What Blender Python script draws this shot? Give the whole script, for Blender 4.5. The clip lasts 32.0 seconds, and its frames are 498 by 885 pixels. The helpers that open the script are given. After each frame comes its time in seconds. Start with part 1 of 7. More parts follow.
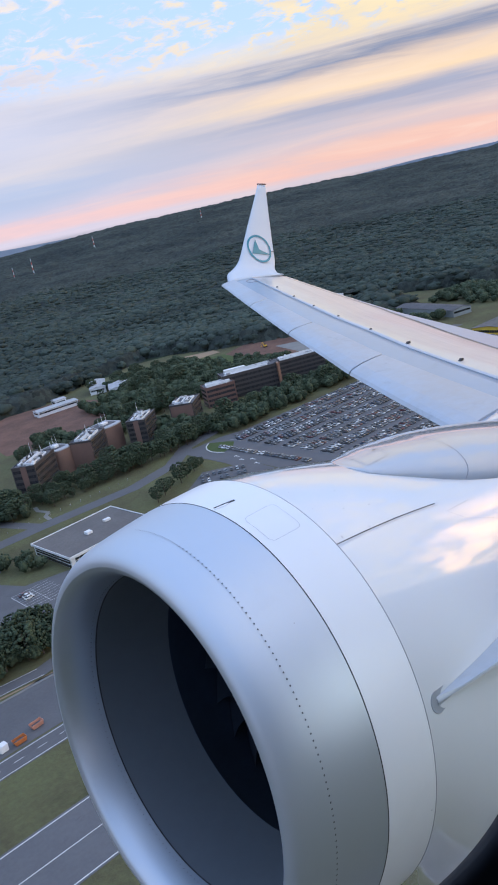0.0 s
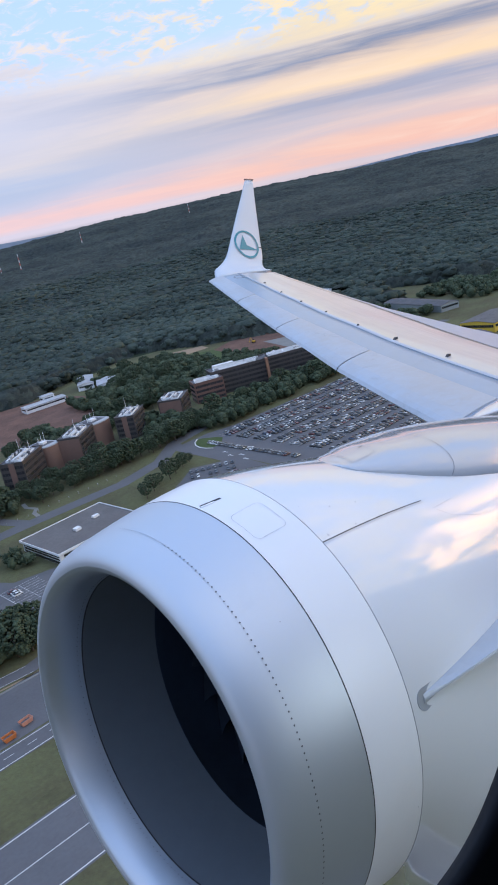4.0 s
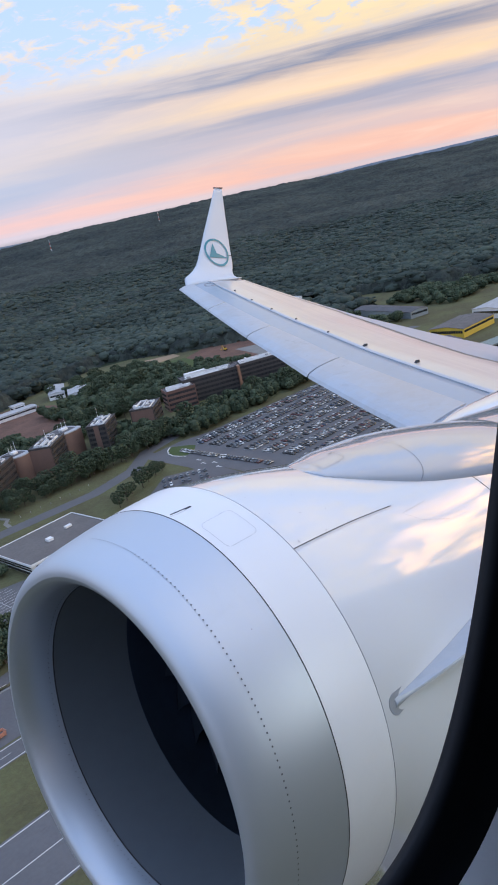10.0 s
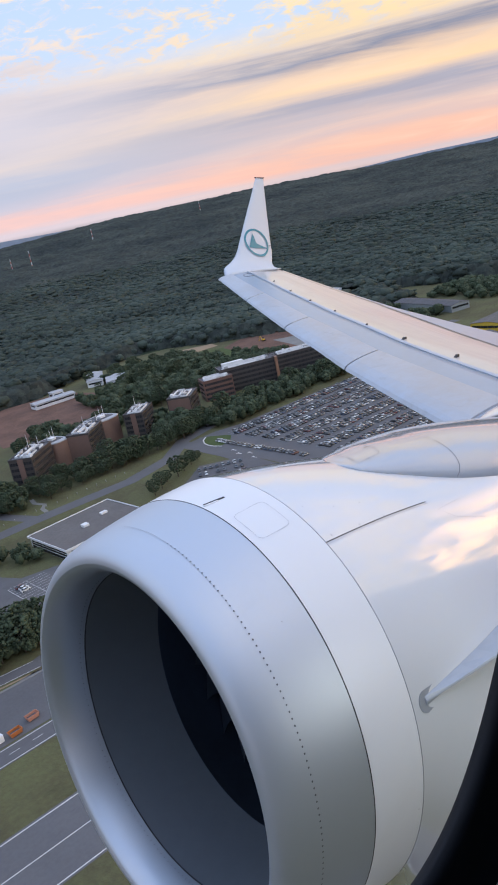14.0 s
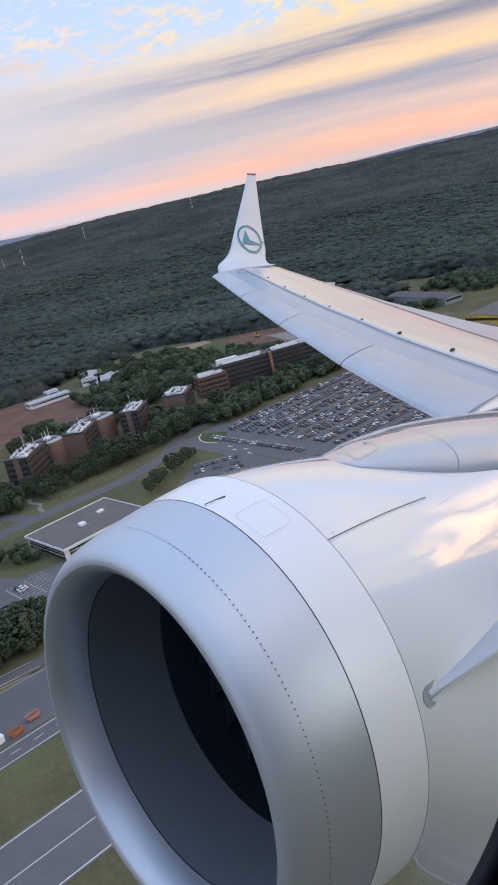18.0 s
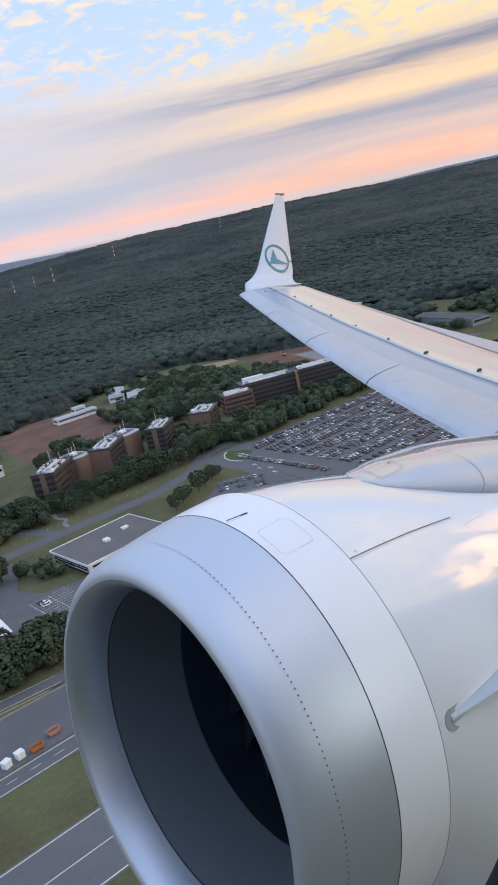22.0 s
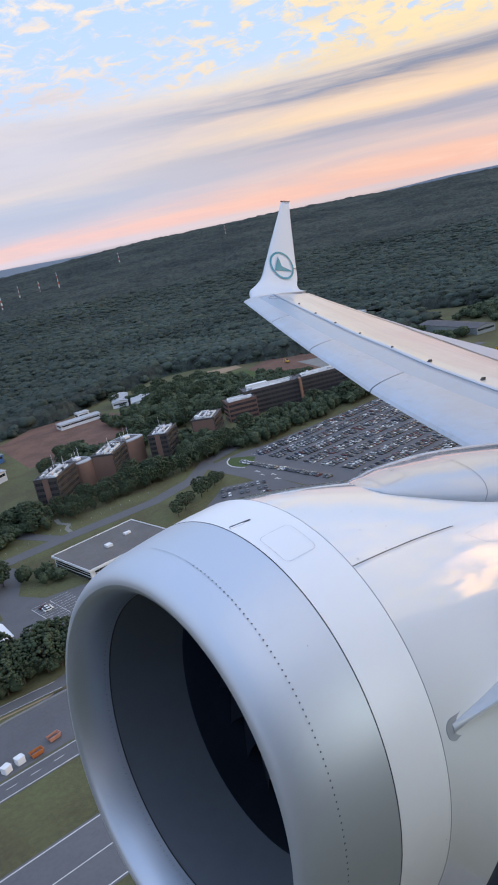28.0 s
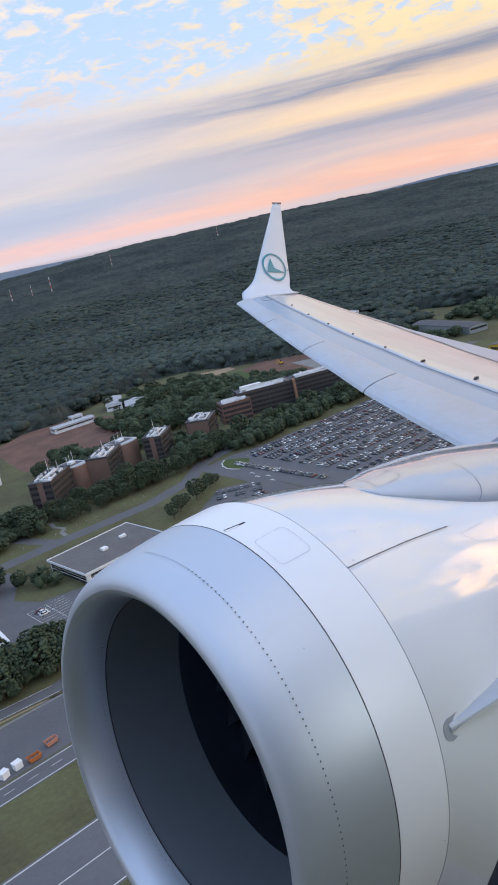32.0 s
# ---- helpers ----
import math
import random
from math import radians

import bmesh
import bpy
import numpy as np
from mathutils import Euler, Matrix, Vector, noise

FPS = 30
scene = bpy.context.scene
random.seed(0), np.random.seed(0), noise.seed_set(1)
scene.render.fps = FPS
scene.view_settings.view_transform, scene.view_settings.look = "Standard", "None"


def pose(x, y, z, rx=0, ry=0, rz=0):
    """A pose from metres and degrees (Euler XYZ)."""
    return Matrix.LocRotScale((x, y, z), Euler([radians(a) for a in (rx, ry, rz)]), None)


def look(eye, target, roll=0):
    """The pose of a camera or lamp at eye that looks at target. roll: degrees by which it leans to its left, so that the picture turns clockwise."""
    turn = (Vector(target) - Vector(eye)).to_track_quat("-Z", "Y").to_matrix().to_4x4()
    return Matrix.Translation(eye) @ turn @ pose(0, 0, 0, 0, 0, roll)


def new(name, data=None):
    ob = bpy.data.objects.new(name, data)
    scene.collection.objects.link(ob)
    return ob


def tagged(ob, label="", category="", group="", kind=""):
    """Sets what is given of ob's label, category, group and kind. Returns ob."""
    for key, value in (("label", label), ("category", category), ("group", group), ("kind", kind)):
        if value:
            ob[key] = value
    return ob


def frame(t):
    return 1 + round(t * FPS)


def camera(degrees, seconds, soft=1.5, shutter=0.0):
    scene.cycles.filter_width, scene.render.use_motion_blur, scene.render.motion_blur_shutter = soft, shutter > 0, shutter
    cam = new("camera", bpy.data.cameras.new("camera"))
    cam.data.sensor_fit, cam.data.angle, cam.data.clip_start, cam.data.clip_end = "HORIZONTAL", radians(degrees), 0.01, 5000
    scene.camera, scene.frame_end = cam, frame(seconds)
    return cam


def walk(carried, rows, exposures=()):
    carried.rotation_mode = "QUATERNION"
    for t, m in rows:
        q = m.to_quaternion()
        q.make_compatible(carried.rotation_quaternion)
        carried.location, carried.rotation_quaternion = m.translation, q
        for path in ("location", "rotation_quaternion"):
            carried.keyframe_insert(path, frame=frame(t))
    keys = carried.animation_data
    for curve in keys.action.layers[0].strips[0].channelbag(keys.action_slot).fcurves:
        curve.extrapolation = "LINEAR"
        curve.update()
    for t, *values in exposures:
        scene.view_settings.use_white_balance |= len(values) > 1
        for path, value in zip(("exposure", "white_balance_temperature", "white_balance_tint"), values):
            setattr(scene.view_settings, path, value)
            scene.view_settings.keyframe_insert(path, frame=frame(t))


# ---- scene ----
# The camera is held by hand inside the cabin, behind the window.
LENS = 34.16
ROWS = [
    (0.0, -0.0380, 0.0099, 137.9927, 72.943, 11.750, -41.308),
    (0.5, -0.0322, 0.0098, 137.9900, 72.957, 11.960, -41.355),
    (1.0, -0.0285, 0.0095, 137.9907, 72.844, 11.902, -41.455),
    (1.5, -0.0260, 0.0100, 137.9908, 72.684, 11.829, -41.598),
    (2.0, -0.0302, 0.0037, 138.0011, 72.543, 11.945, -41.830),
    (2.5, -0.0268, 0.0038, 138.0053, 72.426, 11.895, -42.035),
    (3.0, -0.0196, 0.0098, 137.9973, 72.441, 11.940, -42.217),
    (3.5, -0.0173, 0.0108, 137.9979, 72.449, 11.774, -42.276),
    (5.5, 0.0037, 0.0190, 137.9840, 72.504, 11.611, -41.681),
    (6.0, 0.0059, 0.0180, 137.9845, 72.482, 11.571, -41.689),
    (6.5, 0.0015, 0.0143, 137.9899, 72.454, 11.376, -41.852),
    (7.0, 0.0011, 0.0129, 137.9919, 72.551, 11.501, -42.271),
    (7.5, 0.0047, 0.0140, 137.9903, 72.697, 11.467, -42.812),
    (8.0, 0.0041, 0.0127, 137.9943, 72.772, 11.403, -43.387),
    (8.5, 0.0057, 0.0117, 137.9938, 72.703, 11.575, -43.784),
    (9.0, 0.0031, 0.0059, 138.0002, 72.570, 11.850, -44.131),
    (9.5, 0.0078, 0.0057, 137.9915, 72.599, 11.974, -44.220),
    (10.0, -0.0056, -0.0007, 137.9941, 72.568, 11.813, -44.229),
    (10.5, -0.0008, -0.0009, 137.9946, 72.452, 11.685, -43.948),
    (11.0, -0.0065, -0.0047, 138.0078, 72.168, 11.352, -43.536),
    (11.5, -0.0047, -0.0029, 138.0041, 72.078, 11.349, -43.156),
    (12.0, -0.0081, -0.0030, 138.0047, 71.809, 11.170, -42.822),
    (12.5, -0.0031, 0.0026, 137.9981, 71.646, 11.026, -42.618),
    (13.0, -0.0066, 0.0022, 137.9952, 71.810, 10.872, -42.538),
    (13.5, -0.0027, 0.0048, 137.9936, 72.164, 11.074, -42.312),
    (14.0, 0.0069, 0.0053, 137.9931, 72.495, 11.311, -41.372),
    (14.5, 0.0123, -0.0256, 138.0120, 72.679, 11.851, -40.034),
    (15.0, 0.0673, -0.0473, 138.0264, 72.345, 13.608, -38.819),
    (15.5, 0.0442, -0.0025, 138.0285, 72.244, 13.784, -38.951),
    (17.5, -0.0126, 0.0045, 138.0194, 72.049, 12.474, -42.188),
    (18.0, -0.0106, 0.0129, 138.0133, 72.102, 12.128, -41.962),
    (18.5, -0.0065, 0.0195, 138.0088, 72.330, 12.192, -41.686),
    (19.0, -0.0034, 0.0189, 138.0060, 72.634, 12.253, -41.377),
    (19.5, -0.0009, 0.0185, 138.0032, 72.895, 12.218, -41.052),
    (20.0, -0.0077, 0.0142, 138.0067, 73.079, 12.156, -40.746),
    (20.5, -0.0023, 0.0124, 138.0075, 73.303, 12.229, -40.466),
    (21.0, -0.0027, 0.0113, 138.0072, 73.497, 12.021, -40.191),
    (21.5, -0.0016, 0.0110, 138.0060, 73.666, 11.893, -40.019),
    (22.0, -0.0000, 0.0136, 137.9998, 73.816, 11.852, -39.983),
    (22.5, -0.0013, 0.0110, 138.0053, 73.805, 11.721, -39.897),
    (23.0, 0.0029, 0.0153, 137.9969, 73.891, 11.751, -39.896),
    (23.5, -0.0028, 0.0114, 138.0021, 73.923, 11.831, -39.933),
    (24.0, 0.0033, 0.0149, 137.9968, 73.886, 11.972, -39.980),
    (24.5, 0.0087, 0.0224, 137.9840, 73.900, 11.920, -40.011),
    (25.0, -0.0038, 0.0108, 138.0040, 73.823, 11.939, -40.034),
    (25.5, -0.0023, 0.0129, 138.0013, 73.842, 11.754, -40.006),
    (27.5, 0.0044, 0.0129, 137.9988, 74.328, 11.588, -39.645),
    (28.0, -0.0049, 0.0091, 138.0028, 74.353, 11.443, -39.624),
    (28.5, 0.0028, 0.0114, 138.0011, 74.239, 11.718, -39.664),
    (29.0, 0.0031, 0.0127, 137.9991, 74.129, 11.760, -39.687),
    (29.5, 0.0009, 0.0114, 138.0024, 74.035, 11.682, -39.727),
    (30.0, 0.0009, 0.0115, 138.0033, 74.011, 11.679, -39.799),
    (30.5, -0.0051, 0.0080, 138.0085, 74.094, 11.676, -39.909),
    (31.0, -0.0018, 0.0108, 138.0035, 74.235, 11.805, -40.084),
    (31.5, -0.0018, 0.0089, 138.0066, 74.343, 11.954, -40.198),
    (32.0, 0.0011, 0.0097, 138.0065, 74.352, 11.964, -40.185),
]
cam = camera(LENS, 32.0, soft=1.9)
walk(cam, [(r[0], pose(*r[1:])) for r in ROWS],
     [(0.0, 0.14, 5850, 6), (3.5, 0.14, 5850, 6), (9.0, 0.14, 6050, 7), (13.0, 0.14, 6500, 8), (18.0, 0.12, 6550, 7), (22.0, 0.14, 6500, 6), (28.0, 0.12, 6300, 6), (32.0, 0.12, 6300, 6)])
ATTITUDE = Matrix(((0.98495, -0.00526, 0.17277), (-0.00000, 0.99954, 0.03042), (-0.17285, -0.02996, 0.98449)))

# ---- world and light: a low evening sun behind thin, streaky cloud ----
SUN_AZ, SUN_EL = radians(-53), radians(3.0)
SUN_DIR = Vector((math.cos(SUN_EL) * math.cos(SUN_AZ), math.cos(SUN_EL) * math.sin(SUN_AZ), math.sin(SUN_EL)))


def lin(r, g, b):
    """Linear colour from 0..255 display values."""
    return tuple(((c / 255) / 12.92 if c < 10 else ((c / 255 + 0.055) / 1.055) ** 2.4) for c in (r, g, b)) + (1.0,)


def ramp(nodes, stops, interpolation="LINEAR"):
    node = nodes.new("ShaderNodeValToRGB")
    node.color_ramp.interpolation = interpolation
    els = node.color_ramp.elements
    while len(els) < len(stops):
        els.new(1.0)
    for e, (at, col) in zip(els, stops):
        e.position, e.color = at, col if len(col) == 4 else (*col, 1.0)
    return node


def math_node(nt, op, a, b=0.0, clamp=False):
    node = nt.nodes.new("ShaderNodeMath")
    node.operation, node.use_clamp = op, clamp
    for i, v in enumerate((a, b)):
        if isinstance(v, (int, float)):
            node.inputs[i].default_value = v
        else:
            nt.links.new(v, node.inputs[i])
    return node.outputs[0]


def mix(nt, fac, a, b, blend="MIX"):
    node = nt.nodes.new("ShaderNodeMixRGB")
    node.blend_type = blend
    for i, v in zip(("Fac", "Color1", "Color2"), (fac, a, b)):
        if isinstance(v, (int, float)):
            node.inputs[i].default_value = v
        elif isinstance(v, tuple):
            node.inputs[i].default_value = v if len(v) == 4 else (*v, 1.0)
        else:
            nt.links.new(v, node.inputs[i])
    return node.outputs[0]


def noise_node(nt, vec, scale, detail=6.0, rough=0.55, distortion=0.0):
    node = nt.nodes.new("ShaderNodeTexNoise")
    node.inputs["Scale"].default_value, node.inputs["Detail"].default_value = scale, detail
    node.inputs["Roughness"].default_value, node.inputs["Distortion"].default_value = rough, distortion
    nt.links.new(vec, node.inputs["Vector"])
    return node.outputs[0]


def smooth(nt, v, lo, hi):
    node = nt.nodes.new("ShaderNodeMapRange")
    node.interpolation_type = "SMOOTHSTEP"
    nt.links.new(v, node.inputs[0])
    node.inputs[1].default_value, node.inputs[2].default_value = lo, hi
    return node.outputs[0]


def build_world():
    world = bpy.data.worlds.new("evening_sky")
    scene.world = world
    world.use_nodes = True
    nt = world.node_tree
    nt.nodes.clear()
    co = nt.nodes.new("ShaderNodeTexCoord").outputs["Generated"]
    sep = nt.nodes.new("ShaderNodeSeparateXYZ")
    nt.links.new(co, sep.inputs[0])
    z = sep.outputs[2]
    # the clear sky above the cloud, with a Nishita sky for its cast
    sky = nt.nodes.new("ShaderNodeTexSky")
    sky.sky_type, sky.sun_disc = "NISHITA", False
    sky.sun_elevation, sky.sun_rotation = SUN_EL, radians(90) - SUN_AZ
    clear = ramp(nt.nodes, [(0.0, lin(247, 206, 196)), (0.05, lin(226, 214, 224)), (0.13, lin(204, 220, 248)),
                            (0.26, lin(190, 214, 250)), (0.6, lin(184, 207, 250)), (1.0, lin(178, 203, 250))])
    nt.links.new(z, clear.inputs[0])
    clear = mix(nt, 0.004, clear.outputs[0], sky.outputs[0], "ADD")
    # how warm the cloud is: more towards the sunset
    dot = nt.nodes.new("ShaderNodeVectorMath")
    dot.operation = "DOT_PRODUCT"
    nt.links.new(co, dot.inputs[0])
    dot.inputs[1].default_value = (0.966, -0.26, 0.0)
    warm = smooth(nt, dot.outputs["Value"], 0.16, 0.60)
    # long streaks close to the horizon, tilted a little against it
    m1 = nt.nodes.new("ShaderNodeMapping")
    nt.links.new(co, m1.inputs[0])
    m1.inputs["Rotation"].default_value = (radians(4), radians(-3), 0)
    m1.inputs["Scale"].default_value = (1.6, 1.6, 24.0)
    m1.inputs["Location"].default_value = (3.1, 1.7, 0.35)
    streak = noise_node(nt, m1.outputs[0], 1.0, 9, 0.58, 0.35)
    wob = math_node(nt, "MULTIPLY", math_node(nt, "SUBTRACT", streak, 0.5), 0.066)
    zz = math_node(nt, "ADD", z, wob)
    peach = ramp(nt.nodes, [(0.0, lin(224, 208, 218)), (0.008, lin(246, 204, 200)), (0.020, lin(244, 202, 198)), (0.029, lin(206, 200, 216)),
                            (0.052, lin(186, 194, 218)), (0.072, lin(222, 210, 212)), (0.092, lin(214, 207, 217)), (0.112, lin(212, 208, 222)), (0.145, lin(226, 214, 218)),
                            (0.170, lin(226, 216, 222)), (0.20, lin(246, 228, 218)), (0.30, lin(253, 236, 224)), (0.6, lin(255, 240, 228)), (1.0, lin(255, 240, 230))])
    nt.links.new(zz, peach.inputs[0])
    gold = ramp(nt.nodes, [(0.0, lin(222, 198, 198)), (0.010, lin(248, 192, 172)), (0.024, lin(246, 196, 176)), (0.033, lin(226, 194, 188)), (0.044, lin(232, 200, 190)), (0.058, lin(198, 184, 190)),
                           (0.069, lin(164, 164, 184)), (0.080, lin(224, 200, 188)), (0.090, lin(254, 217, 176)), (0.104, lin(244, 210, 182)), (0.117, lin(140, 144, 166)),
                           (0.127, lin(228, 208, 194)), (0.140, lin(254, 224, 180)), (0.175, lin(254, 227, 182)), (0.27, lin(254, 228, 188)), (0.6, lin(255, 232, 206)), (1.0, lin(255, 240, 230))])
    nt.links.new(zz, gold.inputs[0])
    cloud = mix(nt, warm, peach.outputs[0], gold.outputs[0])
    m4 = nt.nodes.new("ShaderNodeMapping")
    nt.links.new(co, m4.inputs[0])
    m4.inputs["Rotation"].default_value = (radians(-5), radians(5), 0)
    m4.inputs["Scale"].default_value = (5.0, 5.0, 42.0)
    wisp = noise_node(nt, m4.outputs[0], 1.0, 8, 0.6, 0.5)
    cloud = mix(nt, math_node(nt, "MULTIPLY", smooth(nt, wisp, 0.42, 0.68), 0.28), cloud, lin(190, 190, 206))
    cloud = mix(nt, math_node(nt, "MULTIPLY", smooth(nt, wisp, 0.50, 0.22), math_node(nt, "ADD", math_node(nt, "MULTIPLY", warm, 0.35), 0.08)), cloud, lin(254, 226, 204))
    # broken, lumpy cloud higher up, as a flat layer seen aslant
    over = nt.nodes.new("ShaderNodeCombineXYZ")
    div = math_node(nt, "ADD", math_node(nt, "MAXIMUM", z, 0.0), 0.20)
    nt.links.new(math_node(nt, "DIVIDE", sep.outputs[0], div), over.inputs[0])
    nt.links.new(math_node(nt, "DIVIDE", sep.outputs[1], div), over.inputs[1])
    lump = noise_node(nt, over.outputs[0], 13.0, 10, 0.62, 0.5)
    big = noise_node(nt, over.outputs[0], 1.3, 4, 0.5, 0.3)
    field = math_node(nt, "ADD", math_node(nt, "MULTIPLY", lump, 0.62), math_node(nt, "MULTIPLY", big, 0.50))
    field = math_node(nt, "ADD", field, math_node(nt, "MULTIPLY", math_node(nt, "MULTIPLY", smooth(nt, dot.outputs["Value"], 0.28, 0.66), 0.15), math_node(nt, "ADD", math_node(nt, "MULTIPLY", smooth(nt, z, 0.38, 0.26), 0.7), 0.3)))
    broken = smooth(nt, field, 0.565, 0.69)
    thin = math_node(nt, "MULTIPLY", math_node(nt, "MULTIPLY", smooth(nt, lump, 0.52, 0.36), smooth(nt, z, 0.12, 0.19)), 0.75)
    cloud = mix(nt, thin, cloud, lin(196, 206, 232))
    low = smooth(nt, math_node(nt, "ADD", z, math_node(nt, "MULTIPLY", wob, 1.2)), 0.180, 0.128)
    cover = math_node(nt, "MAXIMUM", broken, low)
    col = mix(nt, cover, clear, cloud)
    high = math_node(nt, "MULTIPLY", smooth(nt, z, 0.28, 0.70), math_node(nt, "ADD", math_node(nt, "MULTIPLY", broken, 0.35), 0.35))
    col = mix(nt, high, col, col, "ADD")
    # sunlit cloud high over the sunset, brighter than the eye can hold
    clumps = smooth(nt, noise_node(nt, over.outputs[0], 3.4, 8, 0.62, 0.4), 0.44, 0.60)
    flare = math_node(nt, "MULTIPLY", math_node(nt, "MULTIPLY", smooth(nt, dot.outputs["Value"], 0.84, 0.93), clumps), smooth(nt, z, 0.53, 0.39))
    col = mix(nt, flare, col, (4.2, 2.0, 0.35), "ADD")
    # the glow round the low sun, strongest where its light catches the broken cloud
    dot2 = nt.nodes.new("ShaderNodeVectorMath")
    dot2.operation = "DOT_PRODUCT"
    nt.links.new(co, dot2.inputs[0])
    dot2.inputs[1].default_value = tuple(SUN_DIR)
    glow = math_node(nt, "POWER", math_node(nt, "MAXIMUM", dot2.outputs["Value"], 0.0), 2.0)
    lit = math_node(nt, "MULTIPLY", glow, math_node(nt, "ADD", math_node(nt, "MULTIPLY", smooth(nt, lump, 0.47, 0.62), 0.3), 0.35))
    col = mix(nt, lit, col, (1.0, 0.86, 0.72), "ADD")
    # below the horizon: the far land's grey-green
    ground = smooth(nt, z, 0.0, -0.012)
    col = mix(nt, ground, col, lin(96, 104, 112))
    bg = nt.nodes.new("ShaderNodeBackground")
    nt.links.new(col, bg.inputs[0])
    bg.inputs[1].default_value = 1.0
    out = nt.nodes.new("ShaderNodeOutputWorld")
    nt.links.new(bg.outputs[0], out.inputs[0])


build_world()
sun = new("sun", bpy.data.lights.new("sun", "SUN"))
sun.data.energy, sun.data.angle, sun.data.color = 0.5, radians(14.0), (1.0, 0.93, 0.87)
sun.matrix_world = look(SUN_DIR * 50 + Vector((0, 0, 138)), (0, 0, 138))
scene.view_settings.exposure = 0.0


# ---- materials ----
def material(name, color, rough=0.6, metal=0.0, vary=0.15, scale=1.0, bump=0.0, bump_scale=None, second=None, coat=0.0, per="", spec=0.5, coords="Object", stains=0.0, fine=8.0):
    """A surface with grain at two scales; per='object' or 'island' shifts the tone from piece to piece."""
    m = bpy.data.materials.new(name)
    m.use_nodes = True
    nt = m.node_tree
    bsdf = nt.nodes["Principled BSDF"]
    co = nt.nodes.new("ShaderNodeTexCoord").outputs[coords]
    n1 = noise_node(nt, co, scale, 5, 0.6)
    n2 = noise_node(nt, co, scale * fine, 6, 0.65)
    base = (*color, 1.0)
    alt = (*(second or tuple(c * 0.6 for c in color)), 1.0)
    f = math_node(nt, "ADD", math_node(nt, "MULTIPLY", smooth(nt, n1, 0.32, 0.68), 0.6), math_node(nt, "MULTIPLY", smooth(nt, n2, 0.3, 0.7), 0.4))
    f = math_node(nt, "MULTIPLY", f, min(1.0, vary * 2))
    col = mix(nt, f, base, alt)
    if stains:
        s = smooth(nt, noise_node(nt, co, scale * 2.7, 8, 0.7, 0.8), 0.56, 0.72)
        col = mix(nt, math_node(nt, "MULTIPLY", s, stains), col, tuple(c * 0.35 for c in color))
    if per:
        if per == "island":
            r = nt.nodes.new("ShaderNodeNewGeometry").outputs["Random Per Island"]
        else:
            r = nt.nodes.new("ShaderNodeObjectInfo").outputs["Random"]
        hsv = nt.nodes.new("ShaderNodeHueSaturation")
        nt.links.new(col, hsv.inputs["Color"])
        nt.links.new(math_node(nt, "ADD", math_node(nt, "MULTIPLY", r, 0.45), 0.78), hsv.inputs["Value"])
        h = math_node(nt, "ADD", math_node(nt, "MULTIPLY", math_node(nt, "FRACT", math_node(nt, "MULTIPLY", r, 17.3)), 0.05), 0.475)
        nt.links.new(h, hsv.inputs["Hue"])
        col = hsv.outputs[0]
    nt.links.new(col, bsdf.inputs["Base Color"])
    bsdf.inputs["Metallic"].default_value = metal
    bsdf.inputs["Specular IOR Level"].default_value = spec
    bsdf.inputs["Coat Weight"].default_value = coat
    bsdf.inputs["Coat Roughness"].default_value = 0.04
    rr = math_node(nt, "ADD", math_node(nt, "MULTIPLY", n2, 0.18 * rough), rough - 0.09 * rough)
    nt.links.new(rr, bsdf.inputs["Roughness"])
    if bump:
        b = nt.nodes.new("ShaderNodeBump")
        b.inputs["Strength"].default_value = 1.0
        b.inputs["Distance"].default_value = bump
        nt.links.new(noise_node(nt, co, bump_scale or scale * 6, 6, 0.65), b.inputs["Height"])
        nt.links.new(b.outputs[0], bsdf.inputs["Normal"])
    return m


def noisy(nt, co, scale, amount):
    """Coordinates pushed about by noise, so that cells lose their straight borders."""
    tex = nt.nodes.new("ShaderNodeTexNoise")
    tex.inputs["Scale"].default_value = scale
    nt.links.new(co, tex.inputs["Vector"])
    sc = nt.nodes.new("ShaderNodeVectorMath")
    sc.operation = "SCALE"
    sc.inputs[3].default_value = amount
    nt.links.new(tex.outputs["Color"], sc.inputs[0])
    ad = nt.nodes.new("ShaderNodeVectorMath")
    nt.links.new(co, ad.inputs[0])
    nt.links.new(sc.outputs[0], ad.inputs[1])
    return ad.outputs[0]


def picked(name, colors, per="object", rough=0.35, coat=0.0, metal=0.0, scale=1.0):
    """One of several paints, picked piece by piece."""
    m = bpy.data.materials.new(name)
    m.use_nodes = True
    nt = m.node_tree
    bsdf = nt.nodes["Principled BSDF"]
    if per == "island":
        r = nt.nodes.new("ShaderNodeNewGeometry").outputs["Random Per Island"]
    else:
        r = nt.nodes.new("ShaderNodeObjectInfo").outputs["Random"]
    rp = ramp(nt.nodes, [(i / len(colors), c) for i, c in enumerate(colors)], "CONSTANT")
    nt.links.new(r, rp.inputs[0])
    co = nt.nodes.new("ShaderNodeTexCoord").outputs["Object"]
    n = smooth(nt, noise_node(nt, co, scale, 5), 0.35, 0.7)
    nt.links.new(mix(nt, math_node(nt, "MULTIPLY", n, 0.25), rp.outputs[0], (0.12, 0.11, 0.10)), bsdf.inputs["Base Color"])
    bsdf.inputs["Roughness"].default_value, bsdf.inputs["Coat Weight"].default_value, bsdf.inputs["Metallic"].default_value = rough, coat, metal
    return m


